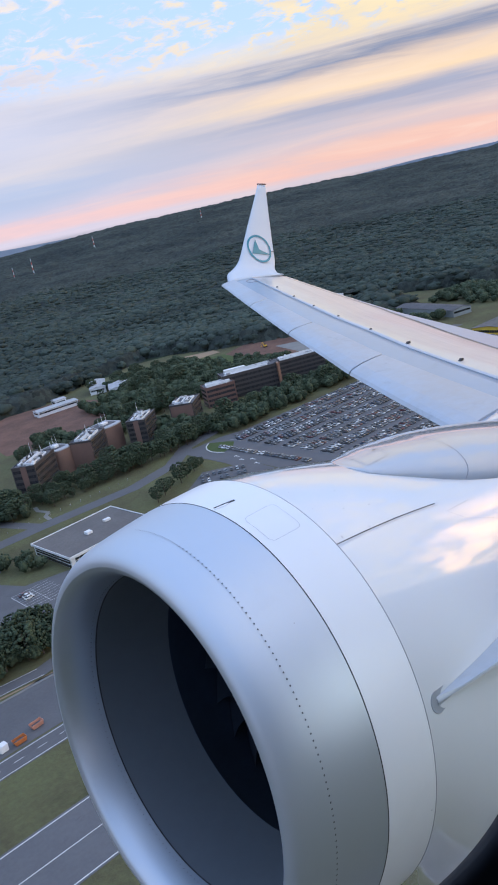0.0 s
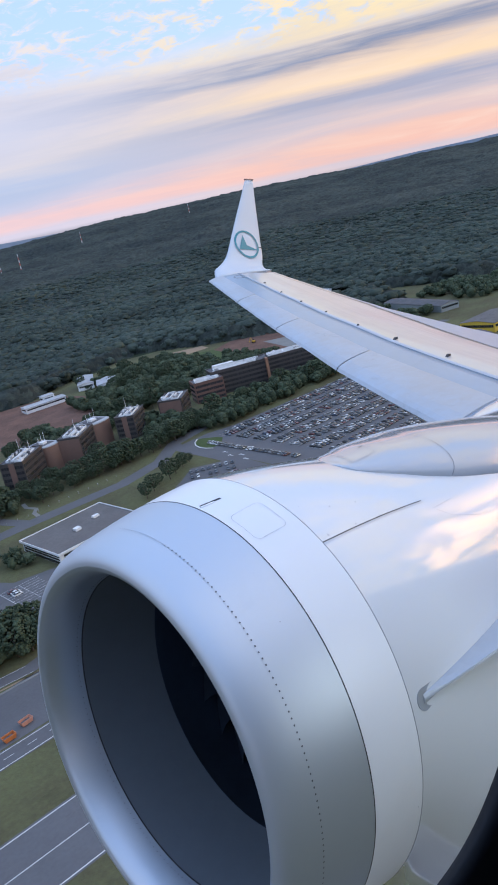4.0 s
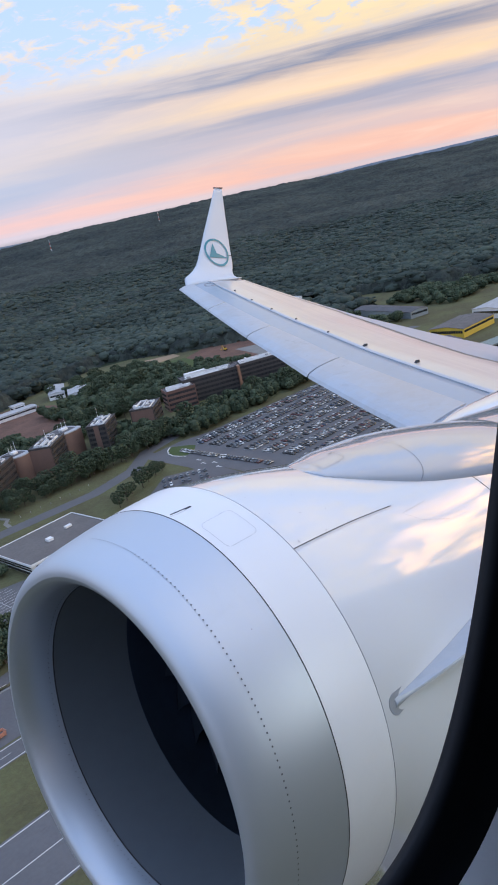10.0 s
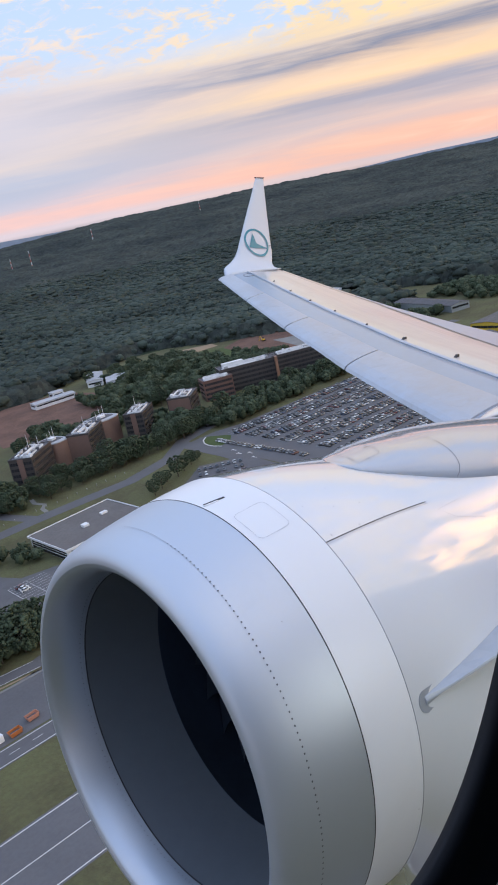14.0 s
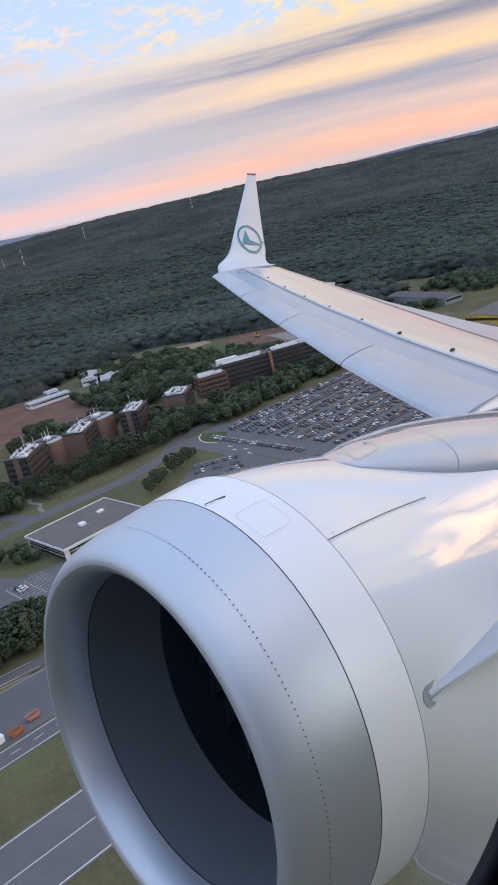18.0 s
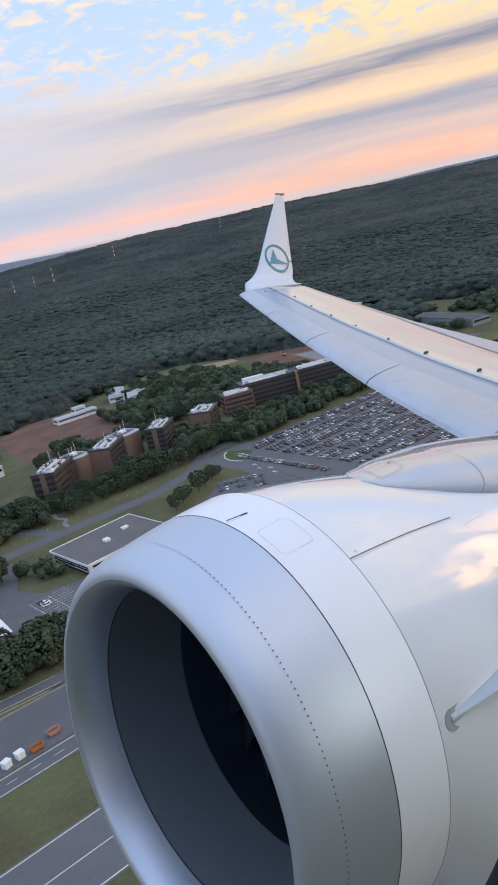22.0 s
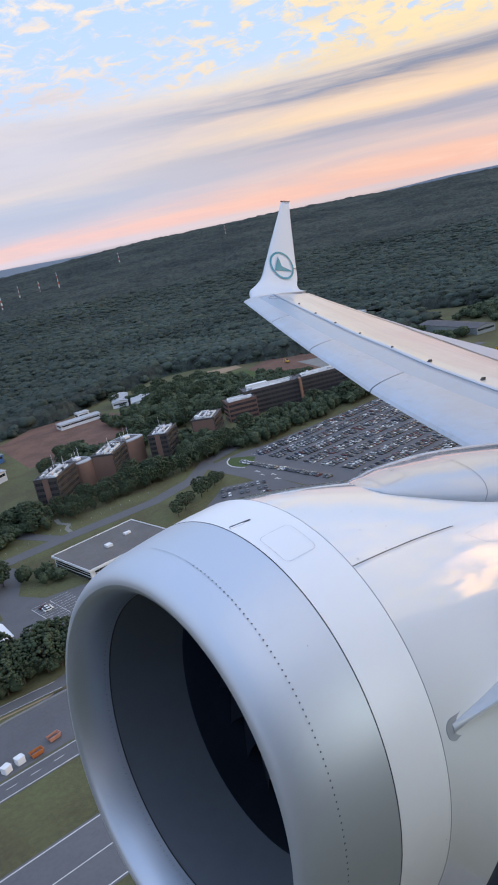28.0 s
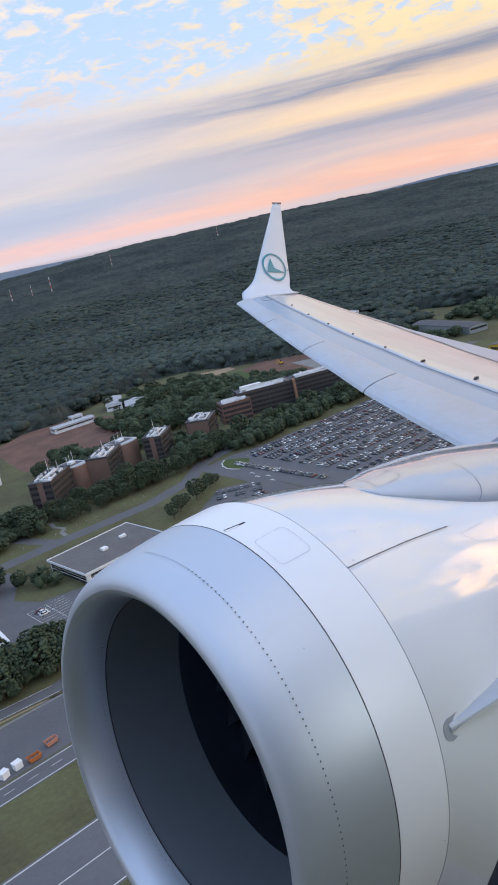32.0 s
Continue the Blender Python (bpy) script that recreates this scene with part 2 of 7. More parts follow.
WHITE_PAINT = material("gloss_white_paint", (0.80, 0.80, 0.80), 0.16, vary=0.04, scale=0.8, coat=0.6, second=(0.70, 0.71, 0.73), stains=0.03)
STRAKE_BASE = material("grey_strake_base_plate", (0.30, 0.32, 0.35), 0.35, vary=0.15, scale=3.0, coat=0.3)
STRAKE_PAINT = material("grey_strake_paint", (0.40, 0.43, 0.48), 0.3, vary=0.1, scale=2.0, coat=0.4)
# Distance haze is put into the far ridge's pale blue base colour.
HAZE_BLUE = material("far_ridge_haze_blue", (0.34, 0.40, 0.50), 1.0, vary=0.2, scale=0.002, spec=0.0)
COWL_PAINT = material("cowl_grey_white_paint", (0.65, 0.665, 0.69), 0.12, vary=0.05, scale=0.7, coat=1.0, second=(0.60, 0.615, 0.64), stains=0.02)
COWL_PAINT.node_tree.nodes["Principled BSDF"].inputs["Coat Roughness"].default_value = 0.04
COWL_PAINT.node_tree.nodes["Principled BSDF"].inputs["Coat IOR"].default_value = 1.75
BAND_PAINT = material("satin_white_cowl_band_paint", (0.76, 0.77, 0.79), 0.4, vary=0.05, scale=0.8, coat=0.35, second=(0.70, 0.71, 0.735), stains=0.03)
BAND_PAINT.node_tree.nodes["Principled BSDF"].inputs["Coat Roughness"].default_value = 0.22
LIP_METAL = material("satin_bare_aluminium", (0.52, 0.56, 0.62), 0.46, metal=0.7, vary=0.08, scale=0.9, second=(0.58, 0.59, 0.62), stains=0.05, fine=20)
THROAT_METAL = material("bare_throat_aluminium", (0.48, 0.52, 0.585), 0.42, metal=0.85, vary=0.08, scale=0.9, second=(0.44, 0.475, 0.53), stains=0.05, fine=20)
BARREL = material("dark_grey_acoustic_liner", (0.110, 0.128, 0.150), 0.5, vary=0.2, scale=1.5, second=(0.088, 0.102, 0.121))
# White winglet, with its bluish shade put into the base colour.
WINGLET_PAINT = material("shade_tinted_winglet_white", (0.52, 0.56, 0.62), 0.5, vary=0.05, scale=0.8, coat=0.05, second=(0.49, 0.525, 0.58), stains=0.04)
FAIRING_PAINT = material("blue_grey_fairing_paint", (0.40, 0.425, 0.47), 0.16, vary=0.06, scale=0.8, coat=0.9, second=(0.45, 0.47, 0.51), stains=0.04)
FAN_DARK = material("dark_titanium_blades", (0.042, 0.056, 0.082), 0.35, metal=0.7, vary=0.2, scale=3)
SEAM = material("dark_seam_sealant", (0.025, 0.025, 0.03), 0.7, vary=0.2, scale=4)
FINE_SEAM = material("grey_panel_gap", (0.22, 0.23, 0.26), 0.6, vary=0.2, scale=4)
WING_GREY = material("wing_grey_paint", (0.46, 0.45, 0.47), 0.30, vary=0.16, scale=0.5, second=(0.36, 0.37, 0.40), coat=1.0, stains=0.16)
SLAT_GREY = material("worn_slat_metal", (0.44, 0.475, 0.54), 0.32, metal=0.35, vary=0.3, scale=0.9, second=(0.40, 0.375, 0.365), stains=0.4, bump=0.0008, bump_scale=14)
# The upper sky's blue reflection is partly put into this base colour.
LEADING = material("sky_tinted_leading_edge", (0.27, 0.345, 0.445), 0.34, vary=0.14, scale=0.8, second=(0.225, 0.265, 0.33), coat=0.3, stains=0.12)
FAINT_SEAM = material("pale_grey_panel_gap", (0.36, 0.37, 0.41), 0.5, vary=0.2, scale=4)
RIVET = material("dark_flush_rivets", (0.10, 0.11, 0.14), 0.5, vary=0.2, scale=4)
TEAL = material("teal_livery_paint", (0.012, 0.20, 0.28), 0.4, vary=0.05, scale=2, coat=0.1)
RED_LAMP = material("dark_red_tip_cap", (0.20, 0.10, 0.09), 0.35, vary=0.1, scale=5)
WING_GREY.node_tree.nodes["Principled BSDF"].inputs["Coat Roughness"].default_value = 0.12
WING_GREY.node_tree.nodes["Principled BSDF"].inputs["Coat IOR"].default_value = 1.75
# the bare skin is drawn slightly wavy along the span
skin_tree = WING_GREY.node_tree
skin_map = skin_tree.nodes.new("ShaderNodeMapping")
skin_map.vector_type = "TEXTURE"
skin_map.inputs["Rotation"].default_value = (0, 0, radians(-26.6))
skin_map.inputs["Scale"].default_value = (0.30, 4.5, 1.0)
skin_tree.links.new(skin_tree.nodes.new("ShaderNodeTexCoord").outputs["Object"], skin_map.inputs[0])
skin_bump = skin_tree.nodes.new("ShaderNodeBump")
skin_bump.inputs["Distance"].default_value = 0.012
skin_tree.links.new(noise_node(skin_tree, skin_map.outputs[0], 1.0, 3, 0.5), skin_bump.inputs["Height"])
for socket in ("Normal", "Coat Normal"):
    skin_tree.links.new(skin_bump.outputs[0], skin_tree.nodes["Principled BSDF"].inputs[socket])
RUBBER = material("black_window_seal", (0.009, 0.011, 0.016), 0.6, vary=0.25, scale=20, spec=0.2)
TRIM = material("pale_grey_cabin_trim", (0.82, 0.83, 0.86), 0.5, vary=0.06, scale=8, bump=0.0004, bump_scale=160)


GRASS = material("mown_airfield_grass", (0.125, 0.132, 0.062), 0.95, vary=0.5, scale=0.03, second=(0.080, 0.070, 0.042), coords="Object", bump=0.35, bump_scale=0.9, spec=0.15, fine=18, stains=0.45)
MEADOW = material("green_meadow", (0.075, 0.102, 0.042), 0.95, vary=0.45, scale=0.02, second=(0.06, 0.085, 0.03), bump=0.2, bump_scale=0.8, spec=0.15, fine=14)
ASPHALT = material("taxiway_asphalt", (0.118, 0.118, 0.126), 0.85, vary=0.35, scale=0.05, second=(0.085, 0.085, 0.092), bump=0.01, bump_scale=4, fine=14, stains=0.3)
ROAD = material("road_asphalt", (0.108, 0.108, 0.115), 0.85, vary=0.35, scale=0.08, second=(0.078, 0.078, 0.084), bump=0.01, bump_scale=4, fine=12, stains=0.25)
CONCRETE = material("pale_concrete_yard", (0.22, 0.215, 0.20), 0.85, vary=0.4, scale=0.06, second=(0.15, 0.15, 0.145), fine=12, stains=0.35)
LINE_WHITE = material("white_road_marking", (0.62, 0.62, 0.60), 0.7, vary=0.3, scale=1.5, second=(0.40, 0.40, 0.39))
LINE_YELLOW = material("yellow_road_marking", (0.62, 0.45, 0.06), 0.7, vary=0.3, scale=1.5)
DIRT = material("red_brown_bare_earth", (0.19, 0.112, 0.085), 0.95, vary=0.6, scale=0.05, second=(0.11, 0.07, 0.056), bump=0.4, bump_scale=0.35, spec=0.1, fine=9, stains=0.3)
SAND = material("sandy_field", (0.33, 0.24, 0.16), 0.95, vary=0.4, scale=0.06, second=(0.25, 0.19, 0.13), spec=0.1)
LEAF = material("woodland_leaves", (0.068, 0.088, 0.073), 0.95, vary=0.5, scale=0.0045, second=(0.032, 0.042, 0.037), bump=0.8, bump_scale=0.30, per="island", spec=0.1, fine=70)
LEAF_SHEET = material("woodland_canopy", (0.070, 0.080, 0.068), 0.95, vary=0.5, scale=0.0042, second=(0.020, 0.028, 0.029), bump=1.8, bump_scale=0.30, spec=0.08, fine=45)
nt = LEAF_SHEET.node_tree
cells = nt.nodes.new("ShaderNodeTexVoronoi")
cells.inputs["Scale"].default_value = 0.15
nt.links.new(noisy(nt, nt.nodes["Texture Coordinate"].outputs["Object"], 0.25, 3.0), cells.inputs["Vector"])
tone = nt.nodes.new("ShaderNodeSeparateColor")
nt.links.new(cells.outputs["Color"], tone.inputs[0])
hsv = nt.nodes.new("ShaderNodeHueSaturation")
bs = nt.nodes["Principled BSDF"]
nt.links.new(bs.inputs["Base Color"].links[0].from_socket, hsv.inputs["Color"])
nt.links.new(math_node(nt, "ADD", math_node(nt, "MULTIPLY", tone.outputs[0], 0.6), 0.7), hsv.inputs["Value"])
nt.links.new(math_node(nt, "ADD", math_node(nt, "MULTIPLY", tone.outputs[1], 0.05), 0.47), hsv.inputs["Hue"])
nt.links.new(hsv.outputs[0], bs.inputs["Base Color"])
LEAF_TREE = material("tree_leaves", (0.068, 0.090, 0.052), 0.9, vary=0.5, scale=0.2, second=(0.036, 0.050, 0.030), bump=0.5, bump_scale=1.4, per="island", spec=0.2, fine=7)
BARK = material("brown_bark", (0.10, 0.075, 0.055), 0.95, vary=0.5, scale=2.0, bump=0.03)
WHITE_CLAD = material("white_metal_cladding", (0.72, 0.73, 0.74), 0.5, vary=0.15, scale=0.3, stains=0.15)
PALE_ROOF = material("pale_grey_roofing", (0.42, 0.43, 0.45), 0.7, vary=0.3, scale=0.12, stains=0.3)
DARK_ROOF = material("dark_bitumen_roofing", (0.10, 0.10, 0.11), 0.85, vary=0.35, scale=0.12, stains=0.25)
BROWN_ROOF = material("brown_grey_hall_roof", (0.135, 0.125, 0.12), 0.8, vary=0.35, scale=0.1, stains=0.3)
TERRACOTTA = material("terracotta_panels", (0.19, 0.112, 0.086), 0.7, vary=0.25, scale=0.3, second=(0.14, 0.088, 0.07), stains=0.25)
DARK_FACADE = material("dark_brown_facade", (0.060, 0.052, 0.050), 0.45, vary=0.25, scale=0.3)
BLUE_CLAD = material("blue_metal_cladding", (0.045, 0.13, 0.33), 0.5, vary=0.2, scale=0.3, stains=0.15)
YELLOW_CLAD = material("yellow_metal_cladding", (0.60, 0.42, 0.05), 0.5, vary=0.2, scale=0.3)
GREY_CLAD = material("grey_metal_cladding", (0.24, 0.27, 0.28), 0.5, vary=0.2, scale=0.3, stains=0.2)
GREEN_CLAD = material("green_grey_metal_roof", (0.20, 0.25, 0.24), 0.55, vary=0.25, scale=0.2, stains=0.25)
BEIGE = material("beige_render", (0.46, 0.41, 0.34), 0.85, vary=0.2, scale=0.3, stains=0.15)
BRICK_RED = material("red_brick_walls", (0.16, 0.088, 0.070), 0.85, vary=0.3, scale=0.6)
TILE_ROOF = material("grey_brown_tiled_roof", (0.15, 0.12, 0.11), 0.8, vary=0.35, scale=0.5)
PANE = material("dark_window_pane", (0.018, 0.022, 0.028), 0.08, vary=0.2, scale=0.5, spec=0.8)
FACADE_PANE = material("dim_facade_pane", (0.045, 0.045, 0.050), 0.18, vary=0.4, scale=0.4, spec=0.5, per="island")
STEEL = material("galvanised_steel", (0.45, 0.46, 0.47), 0.4, metal=0.8, vary=0.2, scale=1)
MAST_RED = material("red_mast_paint", (0.45, 0.08, 0.05), 0.5, vary=0.15, scale=0.3)
TYRE = material("black_tyre", (0.02, 0.02, 0.02), 0.8, vary=0.2, scale=5)
CAR_COLORS = [(0.62, 0.63, 0.64, 1), (0.02, 0.02, 0.022, 1), (0.30, 0.31, 0.32, 1), (0.06, 0.065, 0.07, 1), (0.09, 0.095, 0.10, 1), (0.03, 0.05, 0.10, 1),
              (0.015, 0.015, 0.018, 1), (0.16, 0.165, 0.17, 1), (0.12, 0.02, 0.02, 1), (0.04, 0.04, 0.045, 1), (0.66, 0.66, 0.65, 1), (0.10, 0.10, 0.105, 1)]
CAR_PAINT = picked("car_paint", CAR_COLORS, "object", 0.3, coat=0.7)
CAR_PAINT_FAR = picked("car_paint_far", CAR_COLORS, "island", 0.3, coat=0.7)
PINK_SKIP = material("faded_orange_skip_paint", (0.52, 0.25, 0.17), 0.6, vary=0.3, scale=0.8, stains=0.3)
ORANGE = material("orange_skip_paint", (0.50, 0.17, 0.05), 0.5, vary=0.3, scale=0.8, stains=0.2)
MACHINE = material("yellow_machine_paint", (0.60, 0.36, 0.03), 0.45, vary=0.25, scale=0.8, stains=0.2)


# ---- building helpers ----
def part(name, bm, mat, parent=None, label="", smooth_faces=False):
    me = bpy.data.meshes.new(name)
    bm.normal_update()
    bm.to_mesh(me)
    bm.free()
    me.materials.append(mat)
    if smooth_faces:
        me.polygons.foreach_set("use_smooth", [True] * len(me.polygons))
    ob = new(name, me)
    if parent:
        ob.parent = parent
    if label:
        ob["label"] = label
    return ob


def mesh_from(name, verts, faces, mat, parent=None, label="", smooth_faces=False):
    me = bpy.data.meshes.new(name)
    me.from_pydata(verts, [], faces)
    me.update()
    me.materials.append(mat)
    if smooth_faces:
        me.polygons.foreach_set("use_smooth", [True] * len(me.polygons))
    ob = new(name, me)
    if parent:
        ob.parent = parent
    if label:
        ob["label"] = label
    return ob


def shared(name, me, parent, m):
    """Another object on the same mesh, at the pose m under parent."""
    ob = new(name, me)
    ob.parent = parent
    ob.matrix_basis = m
    return ob


def thing(name, label, category, m=None, group=""):
    e = new(name)
    e.empty_display_size = 0.5
    if m is not None:
        e.matrix_world = m
    return tagged(e, label, category, group)


def box(bm, x0, y0, z0, x1, y1, z1, bevel=0.0):
    vs = [bm.verts.new((x, y, z)) for z in (z0, z1) for y in (y0, y1) for x in (x0, x1)]
    fs = [bm.faces.new([vs[i] for i in f]) for f in ((0, 2, 3, 1), (4, 5, 7, 6), (0, 1, 5, 4), (2, 6, 7, 3), (0, 4, 6, 2), (1, 3, 7, 5))]
    if bevel:
        es = list({e for f in fs for e in f.edges})
        bmesh.ops.bevel(bm, geom=es, offset=bevel, segments=1, affect="EDGES", profile=0.5)
    return bm


def box_bm(*a, bevel=0.0):
    return box(bmesh.new(), *a, bevel=bevel)


def loft(bm, rings, closed=True, cap=False):
    """Skin over rings of points; closed rings join their ends."""
    vr = [[bm.verts.new(v) for v in ring] for ring in rings]
    n = len(vr[0])
    for a, b in zip(vr, vr[1:]):
        for i in range(n if closed else n - 1):
            j = (i + 1) % n
            bm.faces.new((a[i], a[j], b[j], b[i]))
    if cap:
        bm.faces.new(list(reversed(vr[0])))
        bm.faces.new(vr[-1])
    return bm


def tube(bm, pts, radius, sides=6):
    rings = []
    for i, q in enumerate(pts):
        d = Vector(pts[min(i + 1, len(pts) - 1)]) - Vector(pts[max(i - 1, 0)])
        side = d.cross(Vector((0.13, 0.27, 1.0))).normalized()
        up = side.cross(d).normalized()
        r = radius[i] if isinstance(radius, (list, tuple)) else radius
        rings.append([Vector(q) + r * (math.cos(k * 2 * math.pi / sides) * side + math.sin(k * 2 * math.pi / sides) * up) for k in range(sides)])
    return loft(bm, rings, True, True)


def spline(points, per=6):
    """Catmull-Rom through a list of tuples."""
    ps = [np.array(q, float) for q in points]
    ps = [2 * ps[0] - ps[1]] + ps + [2 * ps[-1] - ps[-2]]
    out = []
    for i in range(1, len(ps) - 2):
        a, b, c, d = ps[i - 1:i + 3]
        for k in range(per):
            t = k / per
            out.append(tuple(0.5 * (2 * b + (c - a) * t + (2 * a - 5 * b + 4 * c - d) * t * t + (3 * b - a - 3 * c + d) * t ** 3)))
    out.append(tuple(ps[-2]))
    return out


# ---- the airliner, held as it climbs away; its frame is x aft, y to its right, z up ----
HEIGHT = 138.0
airliner = thing("airliner", "white twin-engine airliner climbing nose-up, with teal emblem on its winglet", "airplane",
                 Matrix.Translation((0, 0, HEIGHT)) @ ATTITUDE.to_4x4())

AXIS = Vector((1, 0.019, 0.072)).normalized()
ACROSS = (Vector((0, 1, 0)) - AXIS * AXIS.y).normalized()
UPWARD = AXIS.cross(ACROSS)
HUB = Vector((2.309, 3.25, -2.086))
TALL = 1 / 0.918
COWL = [(-0.475, 0.905), (-0.470, 0.930), (-0.450, 0.957), (-0.41, 0.982), (-0.36, 0.999), (-0.303, 1.013), (-0.15, 1.041), (0, 1.064), (0.15, 1.081), (0.307, 1.095),
        (0.65, 1.118), (1.05, 1.125), (1.5, 1.11), (2.0, 1.07), (2.6, 0.98), (3.0, 0.90)]
COWL_X, COWL_R = [q[0] for q in COWL], [q[1] for q in COWL]


def ease(a, b, v):
    t = min(1.0, max(0.0, (v - a) / (b - a)))
    return t * t * (3 - 2 * t)


def glide(v, xs, ys):
    """A smooth curve through the points of a table."""
    if v <= xs[0] or v >= xs[-1]:
        return float(np.interp(v, xs, ys))
    i = max(k for k in range(len(xs) - 1) if xs[k] <= v)
    slope = [(ys[k + 1] - ys[k]) / (xs[k + 1] - xs[k]) for k in range(len(xs) - 1)]
    tangent = []
    for k in (i, i + 1):
        if k == 0 or k == len(xs) - 1:
            tangent.append(slope[min(k, len(slope) - 1)])
        else:
            h0, h1 = xs[k] - xs[k - 1], xs[k + 1] - xs[k]
            tangent.append((slope[k - 1] * h1 + slope[k] * h0) / (h0 + h1))
    h = xs[i + 1] - xs[i]
    t = (v - xs[i]) / h
    return (2 * t ** 3 - 3 * t * t + 1) * ys[i] + (t ** 3 - 2 * t * t + t) * h * tangent[0] + (3 * t * t - 2 * t ** 3) * ys[i + 1] + (t ** 3 - t * t) * h * tangent[1]


def crown_drop(s):
    """How far the crown sinks behind the inlet, levelling out smoothly."""
    a, b, k = 0.15 * (s - 0.3), 0.172, 0.05
    h = max(0.0, k - abs(a - b)) / k
    return min(a, b) - h * h * k / 4


def nacelle(s, deg, lift=0.0, radius=None):
    """A point of the nacelle: s along its axis, deg from the crown towards the cabin."""
    r = (glide(s, COWL_X, COWL_R) if radius is None else radius) + lift
    t = radians(deg)
    if s > 0.3 and radius is None:
        r *= 1 - crown_drop(s) * max(0.0, math.cos(t - 0.046)) ** 2.61
    if radius is None and s > 0.32:
        r *= 1 + 0.58 * ease(0.30, 1.4, s) * max(0.0, math.cos(t - 2.68)) ** 2
    r *= 1 + 0.085 * max(0.0, math.cos(t + radians(112))) ** 1.5
    return HUB + AXIS * s - ACROSS * (math.sin(t) * r) + UPWARD * (math.cos(t) * r * TALL)


def revolve(stations, steps=144):
    return loft(bmesh.new(), [[nacelle(s, k * 360 / steps, radius=r) for k in range(steps)] for s, r in stations])


def cowl_skin(steps=144):
    stations = [0.307 + 2.693 * (k / 36) ** 1.2 for k in range(37)]
    return loft(bmesh.new(), [[nacelle(s, k * 360 / steps) for k in range(steps)] for s in stations])


def ring_line(s, width, lift, deg0=0, deg1=360, radius=None, steps=160):
    """A thin proud band round the nacelle."""
    bm = bmesh.new()
    n = max(8, int(steps * (deg1 - deg0) / 360))
    whole = deg1 - deg0 >= 360
    angles = [deg0 + (deg1 - deg0) * k / n for k in range(n if whole else n + 1)]
    sign = 1 if radius is None else -1
    rows = [[nacelle(s + w, a, lift * k * sign, radius) for a in angles] for w, k in ((-width / 2, -1), (-width / 2, 1), (width / 2, 1), (width / 2, -1))]
    return loft(bm, rows, closed=whole)


def surface_line(pts, width, lift=0.0015, closed=False):
    """A thin band over the nacelle along (s, deg) points."""
    bm = bmesh.new()
    if not closed:
        pts = [(a[0] + (b[0] - a[0]) * k / 6, a[1] + (b[1] - a[1]) * k / 6) for a, b in zip(pts, pts[1:]) for k in range(6)] + [pts[-1]]
    else:
        pts = [(a[0] + (b[0] - a[0]) * k / 5, a[1] + (b[1] - a[1]) * k / 5) for a, b in zip(pts, pts[1:] + pts[:1]) for k in range(5)]
    P = [nacelle(s, d, lift) for s, d in pts]
    n = len(P)
    left, right = [], []
    for i in range(n):
        a, b = P[(i - 1) % n if closed else max(i - 1, 0)], P[(i + 1) % n if closed else min(i + 1, n - 1)]
        out = (P[i] - HUB - AXIS * (P[i] - HUB).dot(AXIS)).normalized()
        side = (b - a).cross(out).normalized() * width / 2
        left.append(bm.verts.new(P[i] + side))
        right.append(bm.verts.new(P[i] - side))
    for i in range(n if closed else n - 1):
        j = (i + 1) % n
        bm.faces.new((left[i], left[j], right[j], right[i]))
    return bm


def disc(bm, s, deg, radius, lift=0.002, sides=8):
    c = nacelle(s, deg, lift)
    out = (c - HUB - AXIS * (c - HUB).dot(AXIS)).normalized()
    u = AXIS.cross(out).normalized()
    v = out.cross(u)
    ring = [bm.verts.new(c + radius * (math.cos(k * 2 * math.pi / sides) * u + math.sin(k * 2 * math.pi / sides) * v)) for k in range(sides)]
    bm.faces.new(ring)


def round_rect(s0, d0, s1, d1, rs, rd, n=5):
    out = []
    for cs, cd, a0 in ((s1 - rs, d1 - rd, 0), (s0 + rs, d1 - rd, 90), (s0 + rs, d0 + rd, 180), (s1 - rs, d0 + rd, 270)):
        for k in range(n + 1):
            a = radians(a0 + 90 * k / n)
            out.append((cs + rs * math.cos(a), cd + rd * math.sin(a)))
    return out


INNER = [(0.24, 0.785), (0.0, 0.80), (-0.15, 0.808), (-0.255, 0.816)]
THROAT = [(-0.255, 0.816), (-0.32, 0.826), (-0.39, 0.842), (-0.435, 0.862), (-0.462, 0.882), (-0.475, 0.905), (-0.470, 0.930), (-0.450, 0.957), (-0.41, 0.982), (-0.36, 0.999), (-0.303, 1.013)]
engine = part("engine_nacelle", cowl_skin(), COWL_PAINT, airliner, "glossy pale grey engine fan cowl", True)
part("inlet_lip", revolve(spline(THROAT[5:] + [(-0.15, 1.041), (0, 1.064)], 3)), LIP_METAL, engine, "satin bare metal inlet lip", True)
part("inlet_throat", revolve(spline(THROAT[:6], 4)), THROAT_METAL, engine, "smooth bare metal throat inside the lip", True)
part("inlet_cowl", revolve(spline([(0.004, 1.0643), (0.15, 1.081), (0.303, 1.0947)], 3)), BAND_PAINT, engine, "white painted inlet cowl band", True)
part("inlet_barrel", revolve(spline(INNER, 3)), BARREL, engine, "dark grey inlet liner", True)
part("lip_seam", ring_line(0.0, 0.0034, 0.0012), SEAM, engine)
part("cowl_seam", ring_line(0.305, 0.0026, 0.0012), FINE_SEAM, engine)
part("liner_seam", ring_line(-0.255, 0.007, 0.0015, radius=0.816), SEAM, engine)
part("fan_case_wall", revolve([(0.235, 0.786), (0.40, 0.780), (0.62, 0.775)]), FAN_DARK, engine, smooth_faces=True)


